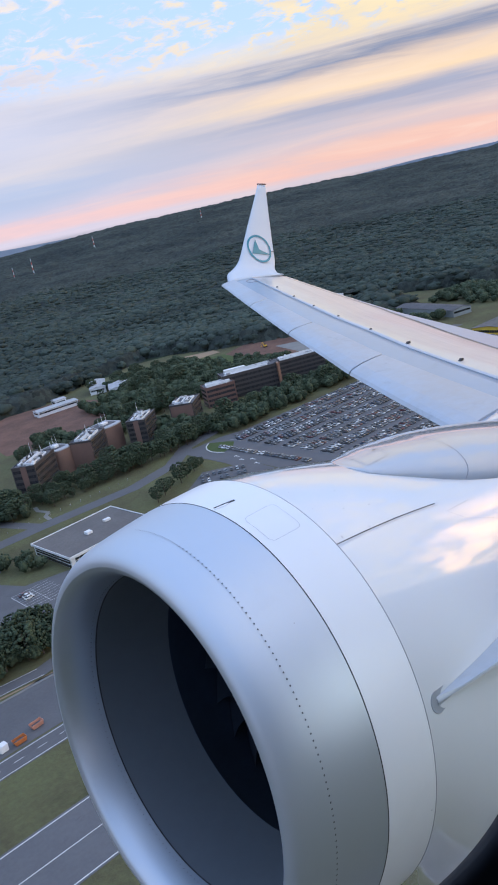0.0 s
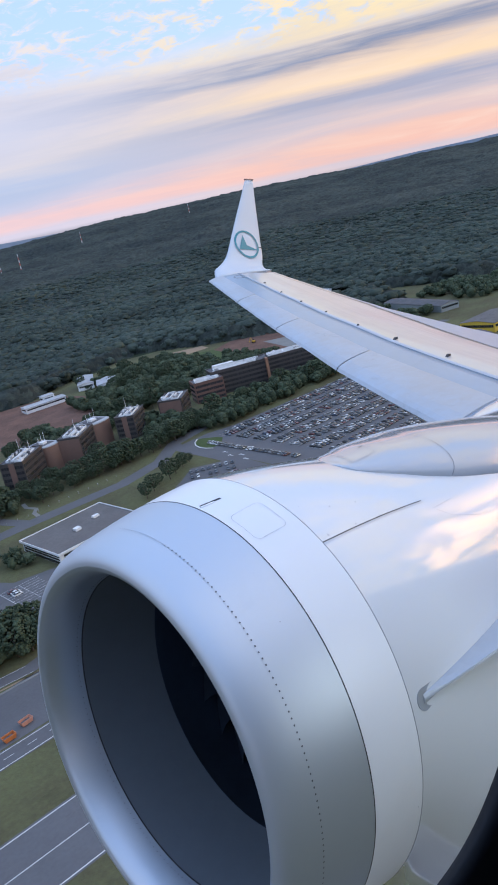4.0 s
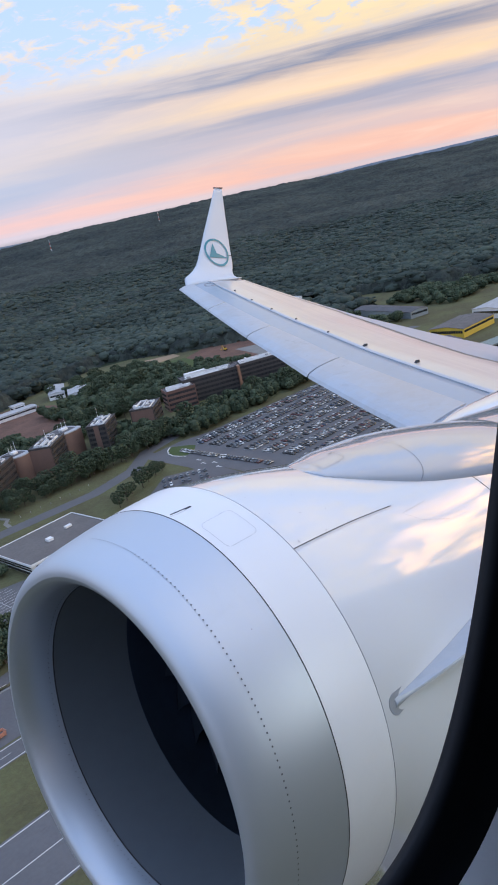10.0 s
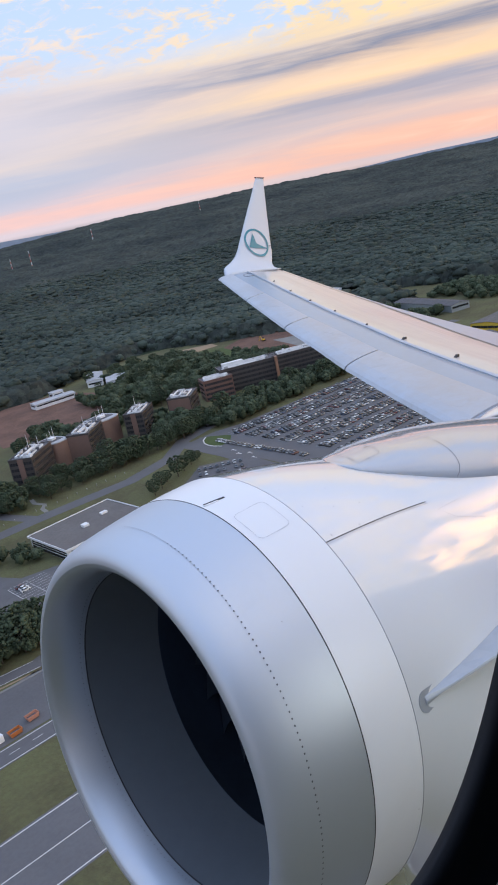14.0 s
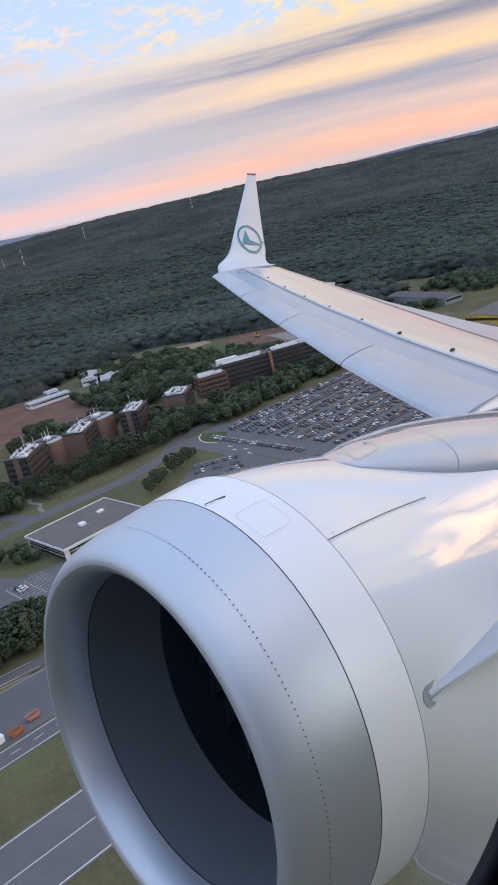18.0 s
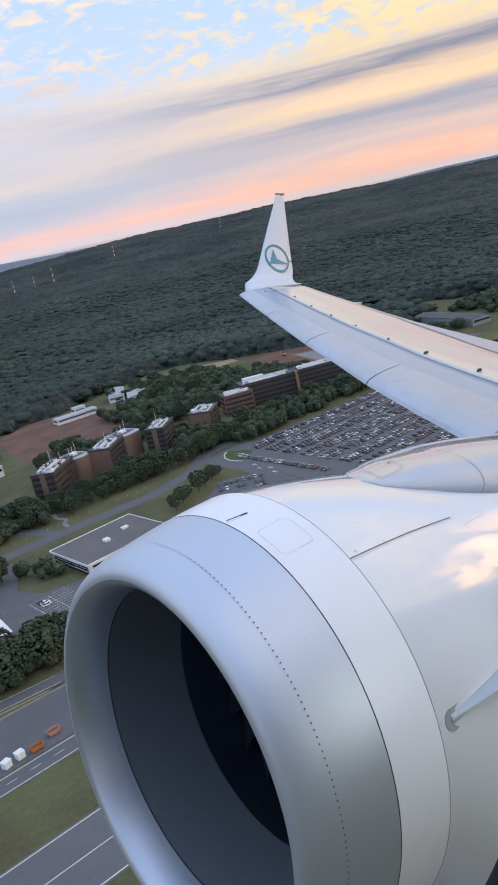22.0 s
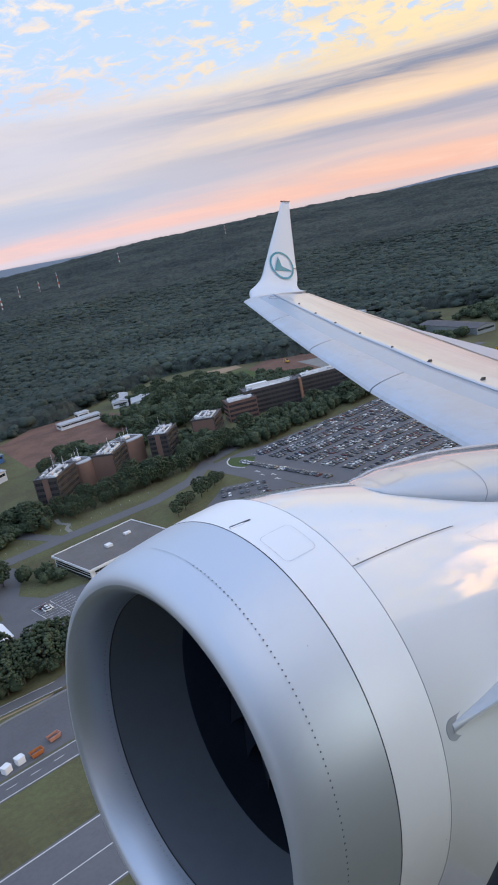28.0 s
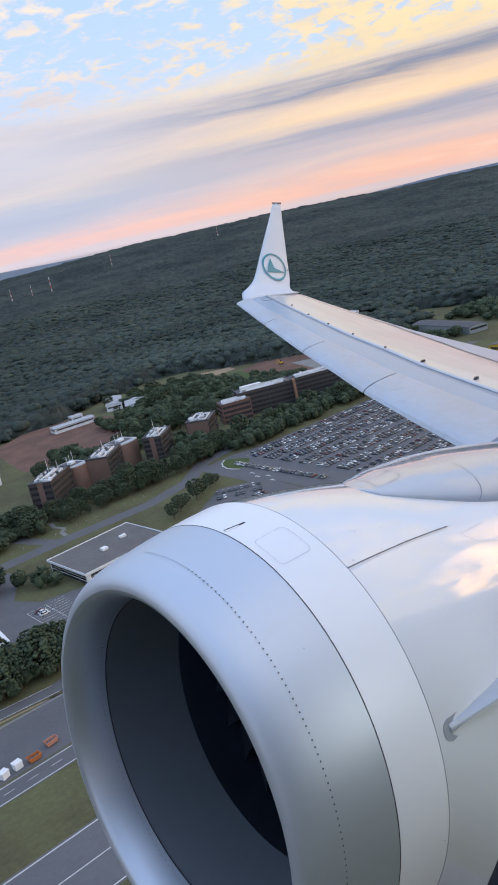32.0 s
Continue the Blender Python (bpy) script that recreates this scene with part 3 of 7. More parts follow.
def fan_blade(b):
    """One wide, twisted blade of the fan, at rest."""
    bm = bmesh.new()
    rows = []
    for k in range(6):
        r = 0.20 + 0.57 * k / 5
        tw = radians(25 + 38 * k / 5)
        ch = 0.13 + 0.10 * k / 5
        a = b * 15 + 5 * math.sin(k / 5 * 2.4)
        rows.append([(0.56 + ch * math.cos(tw) * f, a + math.degrees(ch * math.sin(tw) * f / r), r) for f in (-1, -0.3, 0.4, 1)])
    grid = [[bm.verts.new(nacelle(0.0, d, radius=r) + AXIS * s) for s, d, r in row] for row in rows]
    for r0, r1 in zip(grid, grid[1:]):
        for i in range(3):
            bm.faces.new((r0[i], r0[i + 1], r1[i + 1], r1[i]))
    return bm


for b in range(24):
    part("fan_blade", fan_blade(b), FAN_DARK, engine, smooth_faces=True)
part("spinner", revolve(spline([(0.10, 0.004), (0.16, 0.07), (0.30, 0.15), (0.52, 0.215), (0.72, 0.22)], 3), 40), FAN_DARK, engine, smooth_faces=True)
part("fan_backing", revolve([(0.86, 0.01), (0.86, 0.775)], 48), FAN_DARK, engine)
part("exhaust_plug", revolve(spline([(2.9, 0.56), (3.3, 0.50), (3.9, 0.34), (4.4, 0.06)], 3), 64), LIP_METAL, engine, smooth_faces=True)
part("exhaust_backing", revolve([(2.95, 0.02), (2.98, 0.70)], 64), FAN_DARK, engine)

rivets = bmesh.new()
for k in range(62):
    disc(rivets, -0.284, 14 + k * 1.55, 0.0046, 0.002)
for k in range(22):
    disc(rivets, -0.284, 13 - k * 0.9, 0.0030, 0.002, 6)
tagged(part("lip_rivets", rivets, RIVET, engine, "row of flush dark rivets"), kind="stuff")
liner_rivets = bmesh.new()
for k in range(170):
    c = nacelle(-0.285, k * 2.1, radius=0.8195)
    bmesh.ops.create_icosphere(liner_rivets, subdivisions=1, radius=0.0026, matrix=Matrix.Translation(c))
tagged(part("liner_rivets", liner_rivets, RIVET, engine), kind="stuff")

# small things on the cowls
slot = bmesh.new()
loft(slot, [[nacelle(s, d, h) for s, d in ((0.022, 7.6), (0.134, 8.75), (0.134, 9.35), (0.022, 8.25))] for h in (-0.01, 0.0022)], True, True)
part("vent_slot", slot, SEAM, engine, "dark narrow vent slot")
slot_edge = bmesh.new()
loft(slot_edge, [[nacelle(s, d, h) for s, d in ((0.016, 8.2), (0.094, 8.97), (0.094, 9.5), (0.016, 8.7))] for h in (-0.01, 0.003)], True, True)
part("vent_ramp", slot_edge, WHITE_PAINT, engine)
part("access_panel", surface_line(round_rect(0.045, 17.6, 0.236, 28.4, 0.03, 1.6), 0.0016, 0.0018, True), FAINT_SEAM, engine, "outline of a rounded access panel")
part("cowl_split", surface_line([(0.305, 37.15), (0.53, 37.1), (0.77, 37.1), (1.02, 37.3), (1.10, 37.4)], 0.0048, 0.0016), SEAM, engine, "dark split line between cowl halves")
part("cowl_split_edge", surface_line([(0.305, 37.65), (0.53, 37.6), (0.77, 37.6), (1.02, 37.8), (1.10, 37.9)], 0.004, 0.0016), LIP_METAL, engine)
part("latch_panel", surface_line([(1.36, 40.4), (1.12, 41.2), (1.20, 45.5), (1.40, 49.0)], 0.0013, 0.0016), FAINT_SEAM, engine, "faint outline of a latch panel")
for s, d, r in ((0.379, 16, 0.005), (0.373, 25, 0.005), (0.529, 28.5, 0.006), (0.694, 30.1, 0.006), (0.364, 36.0, 0.010), (0.561, 36.4, 0.007),
                (0.744, 36.8, 0.006), (0.924, 37.1, 0.006), (0.275, 102.5, 0.006), (0.42, 106, 0.006), (-0.13, 48, 0.005), (0.62, 21, 0.005)):
    fasteners = bmesh.new()
    disc(fasteners, s, d, 0.6 * r, 0.0026)
    part("fastener", fasteners, FAINT_SEAM, engine)
part("aft_seam", ring_line(1.95, 0.006, 0.0015), SEAM, engine)


def strake():
    """The triangular chine on the cabin side of the nacelle, on its base plate."""
    bm = bmesh.new()
    rows = []
    for k in range(9):
        f = k / 8
        s = 0.385 + 1.05 * f
        d = 78.6 - 7.0 * f
        h = 0.006 + 0.25 * min(1, f * 1.25) ** 1.05 if f < 0.9 else 0.25 - 1.2 * (f - 0.9)
        w = 1.05 + 0.5 * f
        rows.append([nacelle(s, d - w, 0.002), nacelle(s, d - 0.25, 0.002 + h), nacelle(s, d + 0.25, 0.002 + h), nacelle(s, d + w, 0.002)])
    return loft(bm, rows, True, True)


def strake_base():
    bm = bmesh.new()
    pts = []
    for k in range(13):
        a = radians(90 + 180 * k / 12)
        pts.append((0.388 + 0.044 * math.cos(a), 78.7 + 2.5 * math.sin(a)))
    pts = pts[::-1]
    pts = pts + [(1.42, 71.0), (1.44, 74.5)]
    lo, hi = [[nacelle(s, d, h) for s, d in pts] for h in (-0.004, 0.004)]
    return loft(bm, [lo, hi], True, True)


part("strake", strake(), STRAKE_PAINT, engine, "pale grey triangular strake")
part("strake_base", strake_base(), STRAKE_BASE, engine)


# pylon fairing, a low blister over the crown of the nacelle
FAIRING = [(0.984, 9.0, 8.0, 0.001), (0.988, 11.0, 6.0, 0.002), (1.0, 13.5, 3.0, 0.005), (1.05, 17.0, -2.0, 0.013), (1.12, 19.8, -6.5, 0.026), (1.25, 24.0, -12.0, 0.049), (1.42, 29.5, -19.0, 0.074),
           (1.6, 34.0, -25.0, 0.086), (1.8, 37.5, -29.0, 0.090), (2.3, 43.0, -33.0, 0.095), (3.0, 44.0, -34.0, 0.09), (4.0, 30.0, -26.0, 0.0), (5.0, 20.0, -20.0, -0.12)]


def fairing_point(s, k, lift=0.0):
    """A point of the blister; k runs from -1 (cabin side) over its crest to 1."""
    near, far, top = [glide(s, [q[0] for q in FAIRING], [q[j] for q in FAIRING]) for j in (1, 2, 3)]
    back = AXIS * max(0.0, s - 3.0)
    edge = nacelle(min(s, 3.0), near if k < 0 else far, lift)
    crest = nacelle(min(s, 3.0), (near + far) / 2, lift) + UPWARD * top
    d = edge - crest
    up = UPWARD * d.dot(UPWARD)
    a = k * math.pi / 2
    return crest + (d - up) * abs(math.sin(a)) + up * (1 - math.cos(a)) + back


def fairing(s0, s1, steps):
    ks = [-1.2] + [-1 + 2 * k / 60 for k in range(61)] + [1.2]
    return loft(bmesh.new(), [[fairing_point(s0 + (s1 - s0) * (i / steps) ** 2, max(-1, min(1, k))) - UPWARD * (0.5 * max(0, abs(k) - 1)) for k in ks] for i in range(steps + 1)], closed=False)


def fairing_line(pts, width, closed=False):
    bm = bmesh.new()
    P = [fairing_point(s, k, 0.004) for s, k in pts]
    n = len(P)
    rows = []
    for i in range(n):
        a, b = P[(i - 1) % n if closed else max(i - 1, 0)], P[(i + 1) % n if closed else min(i + 1, n - 1)]
        side = (b - a).cross(UPWARD).normalized() * width / 2
        rows.append((bm.verts.new(P[i] + side), bm.verts.new(P[i] - side)))
    for i in range(n if closed else n - 1):
        j = (i + 1) % n
        bm.faces.new((rows[i][0], rows[j][0], rows[j][1], rows[i][1]))
    return bm


pyl = part("pylon_fairing", fairing(0.984, 5.0, 140), FAIRING_PAINT, airliner, "smooth pale grey pylon fairing", True)
part("fairing_seam", fairing_line([(1.54 + 0.235 * (k + 1), k) for k in [-0.985 + 0.0345 * i for i in range(58)]], 0.0035), FINE_SEAM, pyl)
corners = [(1.19, 0.50), (1.062, -0.33), (1.298, -0.18), (1.46, 0.34)]
outline = []
for i in range(4):
    q0, q1, q2 = corners[i - 1], corners[i], corners[(i + 1) % 4]
    for f in (0.25, 0.35, 0.45, 0.55, 0.65, 0.75, 0.85, 0.94):
        outline.append(tuple(q0[j] + (q1[j] - q0[j]) * f for j in (0, 1)))
    for f in (0.06, 0.15):
        outline.append(tuple(q1[j] + (q2[j] - q1[j]) * f for j in (0, 1)))
part("fairing_panel", fairing_line(outline, 0.0028, True), FINE_SEAM, pyl, "outline of a rounded access panel")
part("panel_vent", fairing_line([(1.335, 0.10), (1.355, 0.08)], 0.012), SEAM, pyl)
aft = bmesh.new()
loft(aft, [[nacelle(2.2, 0) + AXIS * (f - 2.2) + ACROSS * (w * math.cos(a)) + UPWARD * (-0.80 + h * math.sin(a)) for a in [math.pi * 2 * k / 20 for k in range(20)]]
           for f, w, h in ((2.2, 0.26, 0.40), (3.2, 0.26, 0.48), (4.4, 0.24, 0.52), (5.8, 0.12, 0.40))], True, True)
part("pylon", aft, COWL_PAINT, pyl, smooth_faces=True)


# ---- wing ----
LE = [(15.2, 12.10, 0.65), (12.84, 10.92, 0.07), (10.49, 9.74, -0.48), (9.11, 9.05, -0.76), (7.91, 8.45, -1.03), (6.49, 7.74, -1.28), (5.33, 7.16, -1.47), (3.4, 6.2, -1.80), (1.0, 5.0, -2.15)]
TE = [(15.5, 14.13, 0.89), (14.0, 13.72, 0.51), (12.58, 13.34, 0.16), (10.58, 12.80, -0.30), (8.35, 12.20, -0.73), (6.5, 11.75, -1.05), (5.0, 11.45, -1.32), (3.4, 11.4, -1.62), (1.0, 11.4, -1.95)]
UPPER = [(0, 0.0), (0.01, 0.012), (0.03, 0.020), (0.07, 0.030), (0.13, 0.039), (0.19, 0.045), (0.30, 0.0525), (0.42, 0.055), (0.60, 0.044), (0.80, 0.022), (1, 0.002)]
LOWER = [(0, 0.0), (0.01, -0.012), (0.04, -0.024), (0.12, -0.036), (0.30, -0.045), (0.6, -0.030), (1, -0.002)]


def along(table, r):
    t = sorted(table)
    ys = [q[0] for q in t]
    return np.interp(r, ys, [q[1] for q in t]), np.interp(r, ys, [q[2] for q in t])


def wing_point(r, f, side, lift=0.0):
    (la, lu), (ta, tu) = along(LE, r), along(TE, r)
    prof = UPPER if side > 0 else LOWER
    k = np.interp(f, [q[0] for q in prof], [q[1] for q in prof])
    return Vector((la + (ta - la) * f, r, lu + (tu - lu) * f + k * (ta - la) + lift))


def wing_strip(r0, r1, f0, f1, lift=0.0, nr=14, nf=14, under=False, thick=None):
    """A closed panel of the wing between two span stations and two parts of the chord."""
    bm = bmesh.new()
    rings = []
    start, end = f0, f1
    for i in range(nr + 1):
        r = r0 + (r1 - r0) * i / nr
        f0, f1 = start(r) if callable(start) else start, end(r) if callable(end) else end
        fs = [f0 + (f1 - f0) * (k / nf) ** (1.6 if f0 == 0 else 1) for k in range(nf + 1)]
        top = [wing_point(r, f, 1, lift) for f in fs]
        if thick is None:
            low = [wing_point(r, f, -1, -lift * 0) for f in reversed(fs[1 if f0 == 0 else 0:])]
        else:
            low = [wing_point(r, f, 1, lift - thick * min(1, (f - f0) * 30 + 0.05)) for f in reversed(fs[1 if f0 == 0 else 0:])]
        rings.append(top + low)
    return loft(bm, rings, True, True)


def box_front(r):
    """Where the bare upper skin begins along the chord."""
    return 0.33 + 0.0115 * (r - 6.4)


def flap_front(r):
    """Where the flap and aileron begin along the chord."""
    return min(0.97, max(0.68, 0.74 + 0.065 * (r - 7.5)))


wing = part("wing", wing_strip(1.0, 15.25, box_front, flap_front, nr=40), WING_GREY, airliner, "pale grey swept wing lit pink by the sky", True)
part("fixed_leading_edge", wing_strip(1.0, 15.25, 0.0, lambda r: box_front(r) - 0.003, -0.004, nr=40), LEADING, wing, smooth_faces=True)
for a, b in ((5.02, 7.89), (7.93, 10.47), (10.51, 12.82), (12.86, 15.12)):
    s = part("slat", wing_strip(a, b, 0.0, 0.205, 0.010, nr=14, thick=0.03), SLAT_GREY, wing, "worn bare metal slat")
    s.location = (-0.05, 0.0, 0.0)
part("aileron", wing_strip(11.9, 15.0, lambda r: flap_front(r) + 0.002, 1.0, 0.0, nr=8, nf=6), WING_GREY, wing)
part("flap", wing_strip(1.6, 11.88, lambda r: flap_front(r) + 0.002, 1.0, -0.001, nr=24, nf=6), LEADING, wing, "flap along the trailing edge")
for r, f in ((13.7, 0.48), (12.6, 0.43), (11.55, 0.41), (10.5, 0.41), (9.2, 0.385), (8.05, 0.385), (6.7, 0.38)):
    c = wing_point(r, f, 1)
    bm = bmesh.new()
    u = 1.1 if r < 9 else 0.7
    loft(bm, [[c + Vector((0.10 * u * dx, w * u + 0.02 * dx, h * u)) for dx, h in ((-0.5, -0.01), (0.5, -0.01), (0.5, 0.030), (0.1, 0.030))] for w in (-0.02, 0.02)], True, True)
    part("vortex_generator", bm, SEAM, wing, "small dark vane")
hinge = bmesh.new()
loft(hinge, [[wing_point(r, box_front(r) + f, 1, h) for r in [5.0 + 10.1 * k / 20 for k in range(21)]] for f, h in ((-0.004, -0.02), (-0.004, 0.004), (0.003, 0.004), (0.003, -0.02))], closed=False)
part("leading_edge_joint", hinge, LEADING, wing)

# a round access plate near the tip
plate = bmesh.new()
loft(plate, [[wing_point(14.72 + q * math.cos(a), 0.365 + q * math.sin(a) / 2.1, 1, h) for a in [2 * math.pi * k / 28 for k in range(28)]] for q, h in ((0.17, -0.006), (0.17, 0.002), (0.145, 0.002), (0.145, -0.006))])
part("access_plate", plate, FINE_SEAM, wing, "outline of a round access plate")

# the rounded fairing where the pylon meets the leading edge
def leading_fairing():
    rings = []
    la = along(LE, 4.62)[0]
    for k in range(19):
        f = k / 18
        x = la - 0.32 + 2.3 * f ** 1.6
        w = math.sqrt(max(0.0, 1 - (1 - min(1.0, (x - la + 0.32) / 1.3)) ** 2)) + 0.002
        c = wing_point(4.62, max(0.0, x - la) / 4.4, 1, -0.05)
        rings.append([(x, 4.68 + 0.38 * w * math.cos(a), c.z - 0.02 + 0.185 * w * math.sin(a)) for a in [2 * math.pi * j / 28 for j in range(28)]])
    return loft(bmesh.new(), rings, True, True)


part("leading_edge_fairing", leading_fairing(), COWL_PAINT, wing, "rounded white fairing over the pylon at the leading edge", True)

# winglet: rows of (y, leading edge x z, trailing edge x z)
WINGLET = [(15.10, 12.20, 0.66, 14.02, 0.83), (15.40, 12.43, 0.90, 14.09, 0.88), (15.60, 12.80, 1.05, 14.17, 1.00), (15.75, 13.13, 1.26, 14.33, 1.24), (15.90, 13.45, 1.69, 14.43, 1.67),
           (16.02, 13.71, 2.06, 14.52, 2.04), (16.12, 13.95, 2.41, 14.59, 2.40), (16.26, 14.26, 2.84, 14.70, 2.83), (16.38, 14.53, 3.23, 14.80, 3.24)]


def winglet_bm(rows):
    bm = bmesh.new()
    rings = []
    fine = spline(rows, 3)
    for i, (y, lx, lz, tx, tz) in enumerate(fine):
        p0, p1 = fine[max(i - 1, 0)], fine[min(i + 1, len(fine) - 1)]
        dy, dz = p1[0] - p0[0], (p1[2] + p1[4]) / 2 - (p0[2] + p0[4]) / 2
        nv = Vector((0, -dz, dy)).normalized()
        ch = tx - lx
        ring = []
        for f, k in ((0, 0), (0.03, 0.022), (0.12, 0.040), (0.35, 0.044), (0.7, 0.025), (0.97, 0.006), (0.985, 0.005), (1, 0.0), (0.985, -0.005), (0.97, -0.006), (0.7, -0.02), (0.35, -0.04), (0.12, -0.034), (0.03, -0.02)):
            ring.append(Vector((lx + ch * f, y, lz + (tz - lz) * f)) + nv * k * ch)
        rings.append(ring)
    return loft(bm, rings, True, True)


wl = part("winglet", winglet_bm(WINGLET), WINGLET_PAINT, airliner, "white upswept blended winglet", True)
cap = bmesh.new()
box(cap, 14.52, 16.355, 3.225, 14.815, 16.415, 3.255, 0.008)
part("winglet_cap", cap, RED_LAMP, wl)
for q0, q1 in (((14.55, 16.10, 2.30), (14.62, 16.10, 2.31)), ((14.70, 16.33, 2.98), (14.86, 16.33, 2.97)), ((14.28, 15.80, 1.45), (14.40, 15.80, 1.45))):
    wick = bmesh.new()
    tube(wick, [q0, q1], 0.007)
    part("static_wick", wick, SEAM, wl)


def winglet_face(f, h, lift=0.012):
    """A point of the winglet's inner face: f along the chord, h metres up."""
    hs = [q[2] for q in WINGLET]
    y, lx, tx = [np.interp(h, hs, [q[k] for q in WINGLET]) for k in (0, 1, 3)]
    k = np.interp(f, [0, 0.03, 0.12, 0.35, 0.7, 1], [0, 0.022, 0.04, 0.048, 0.025, 0.002])
    return Vector((lx + (tx - lx) * f, y - k * (tx - lx) - lift, h + 0.2 * k * (tx - lx)))


def face_at(x, h, lift):
    hs = [q[2] for q in WINGLET]
    lx, tx = [np.interp(h, hs, [q[k] for q in WINGLET]) for k in (1, 3)]
    return winglet_face((x - lx) / (tx - lx), h, lift)


emblem = bmesh.new()
EX, EZ, ERX, ERZ = 13.885, 1.53, 0.395, 0.355
inner, outer = [[face_at(EX + rx * math.cos(2 * math.pi * k / 48), EZ + rz * math.sin(2 * math.pi * k / 48), 0.010) for k in range(48)]
                for rx, rz in ((ERX - 0.055, ERZ - 0.05), (ERX, ERZ))]
loft(emblem, [inner, outer])
sail = [face_at(EX + x, EZ + z, 0.010) for x, z in ((-0.06, 0.24), (-0.02, -0.02), (0.34, -0.16), (-0.30, -0.12))]
vs = [emblem.verts.new(q) for q in sail]
emblem.faces.new((vs[0], vs[1], vs[3]))
emblem.faces.new((vs[3], vs[1], vs[2]))
part("emblem", emblem, TEAL, wl, "round teal emblem with a sail shape")

# ---- fuselage side with the window that the camera looks through ----
FC_Y, FC_Z, FR = -1.62, -0.30, 1.88


def skin_point(x, z):
    return Vector((x, FC_Y + math.sqrt(max(0.0, FR * FR - (z - FC_Z) ** 2)), z))


WIN_X, WIN_Z, WIN_AFT, WIN_FORE, WIN_HZ, WIN_POW = 0.160, 0.064, 0.125, 0.30, 0.307, 4.0


def window_ring(grow, y, n=288, rise=1.0):
    """The window's outline, widened by grow, and by rise times as much above and below."""
    out = []
    for k in range(n):
        a = 2 * math.pi * k / n
        c, s = math.cos(a), math.sin(a)
        q = (abs(c) ** WIN_POW + abs(s) ** WIN_POW) ** (-1 / WIN_POW)
        z = WIN_Z + (WIN_HZ + grow * rise) * s * q
        lean = 0.269 * max(0.0, z + 0.25) * max(0.0, c) ** 0.5
        out.append((WIN_X + ((WIN_AFT if c > 0 else WIN_FORE) + grow) * c * q + lean, y, z))
    return out


def square_ring(hx, hz, n=288):
    out = []
    for k in range(n):
        a = 2 * math.pi * k / n
        c, s = math.cos(a), math.sin(a)
        q = 1 / max(abs(c), abs(s))
        out.append((WIN_X + hx * c * q, WIN_Z + hz * s * q))
    return out


fuselage = bmesh.new()
steps, xs = 72, [-3.5, -2.0, WIN_X - 0.6, WIN_X + 0.6, 2.0, 4.0, 7.0, 10.0, 13.0]
z_lo, z_hi = WIN_Z - 0.72, WIN_Z + 0.72
a_lo, a_hi = math.asin((z_lo - FC_Z) / FR), math.asin((z_hi - FC_Z) / FR)
angles = [a_lo + (a_hi - a_lo) * k / 6 for k in range(7)] + [a_hi + (2 * math.pi - (a_hi - a_lo)) * k / steps for k in range(1, steps)]
grid = [[fuselage.verts.new((x, FC_Y + FR * math.cos(a), FC_Z + FR * math.sin(a))) for a in angles] for x in xs]
for i in range(len(xs) - 1):
    for k in range(len(angles)):
        if i == 2 and k < 6:
            continue
        j = (k + 1) % len(angles)
        fuselage.faces.new((grid[i][k], grid[i + 1][k], grid[i + 1][j], grid[i][j]))
fuselage.faces.new(list(reversed(grid[0])))
fuselage.faces.new(grid[-1])
hole = [skin_point(q[0], q[2]) for q in window_ring(0.13, 0)]
edge = [skin_point(x, z) for x, z in square_ring(0.6, 0.72)]
loft(fuselage, [hole, edge])
body = part("fuselage", fuselage, WHITE_PAINT, airliner, "white fuselage side", True)
frame_bm = bmesh.new()
loft(frame_bm, [[tuple(skin_point(q[0], q[2])) for q in window_ring(0.13, 0)], window_ring(0.085, 0.225), window_ring(0.006, 0.200), window_ring(0.0, 0.192),
                window_ring(0.004, 0.188), window_ring(0.020, 0.186, rise=0.5), window_ring(0.024, 0.181, rise=0.5), window_ring(0.040, 0.178, rise=0.4)])
part("window_seal", frame_bm, RUBBER, body, "black rubber window seal", True)
bezel = bmesh.new()
loft(bezel, [window_ring(0.038, 0.179, rise=0.4), window_ring(0.040, 0.174, rise=0.4), window_ring(0.052, 0.166, rise=0.45), window_ring(0.085, 0.120, rise=0.6), window_ring(0.110, 0.070, rise=0.8), window_ring(0.135, 0.050), window_ring(0.16, 0.042)])
loft(bezel, [window_ring(0.16, 0.042), [(x, min(0.03, skin_point(x, z).y - 0.05), z) for x, z in square_ring(0.55, 0.70)]])
part("window_bezel", bezel, TRIM, body, "pale grey cabin window surround", True)


# the wing inspection lamp in the fuselage side, which shines on the nacelle
lamp_at = Vector((3.0, skin_point(3.0, -1.05).y + 0.02, -1.05))
ring = bmesh.new()
loft(ring, [[lamp_at + Vector((r * math.cos(a), dy, r * math.sin(a))) for a in [2 * math.pi * k / 24 for k in range(24)]] for r, dy in ((0.10, -0.04), (0.10, 0.004), (0.075, 0.006), (0.07, -0.03))])
part("lamp_rim", ring, LIP_METAL, body, "round metal rim of the wing inspection lamp")
wing_lamp = new("wing_lamp", bpy.data.lights.new("wing_lamp", "SPOT"))
wing_lamp.data.energy, wing_lamp.data.color, wing_lamp.data.shadow_soft_size = 52.0, (0.98, 1.0, 0.94), 0.75
wing_lamp.data.spot_size, wing_lamp.data.spot_blend = radians(115), 1.0
wing_lamp.matrix_world = airliner.matrix_world @ look(lamp_at + Vector((0, 0.03, 0)), (2.3, 2.2, -2.1))


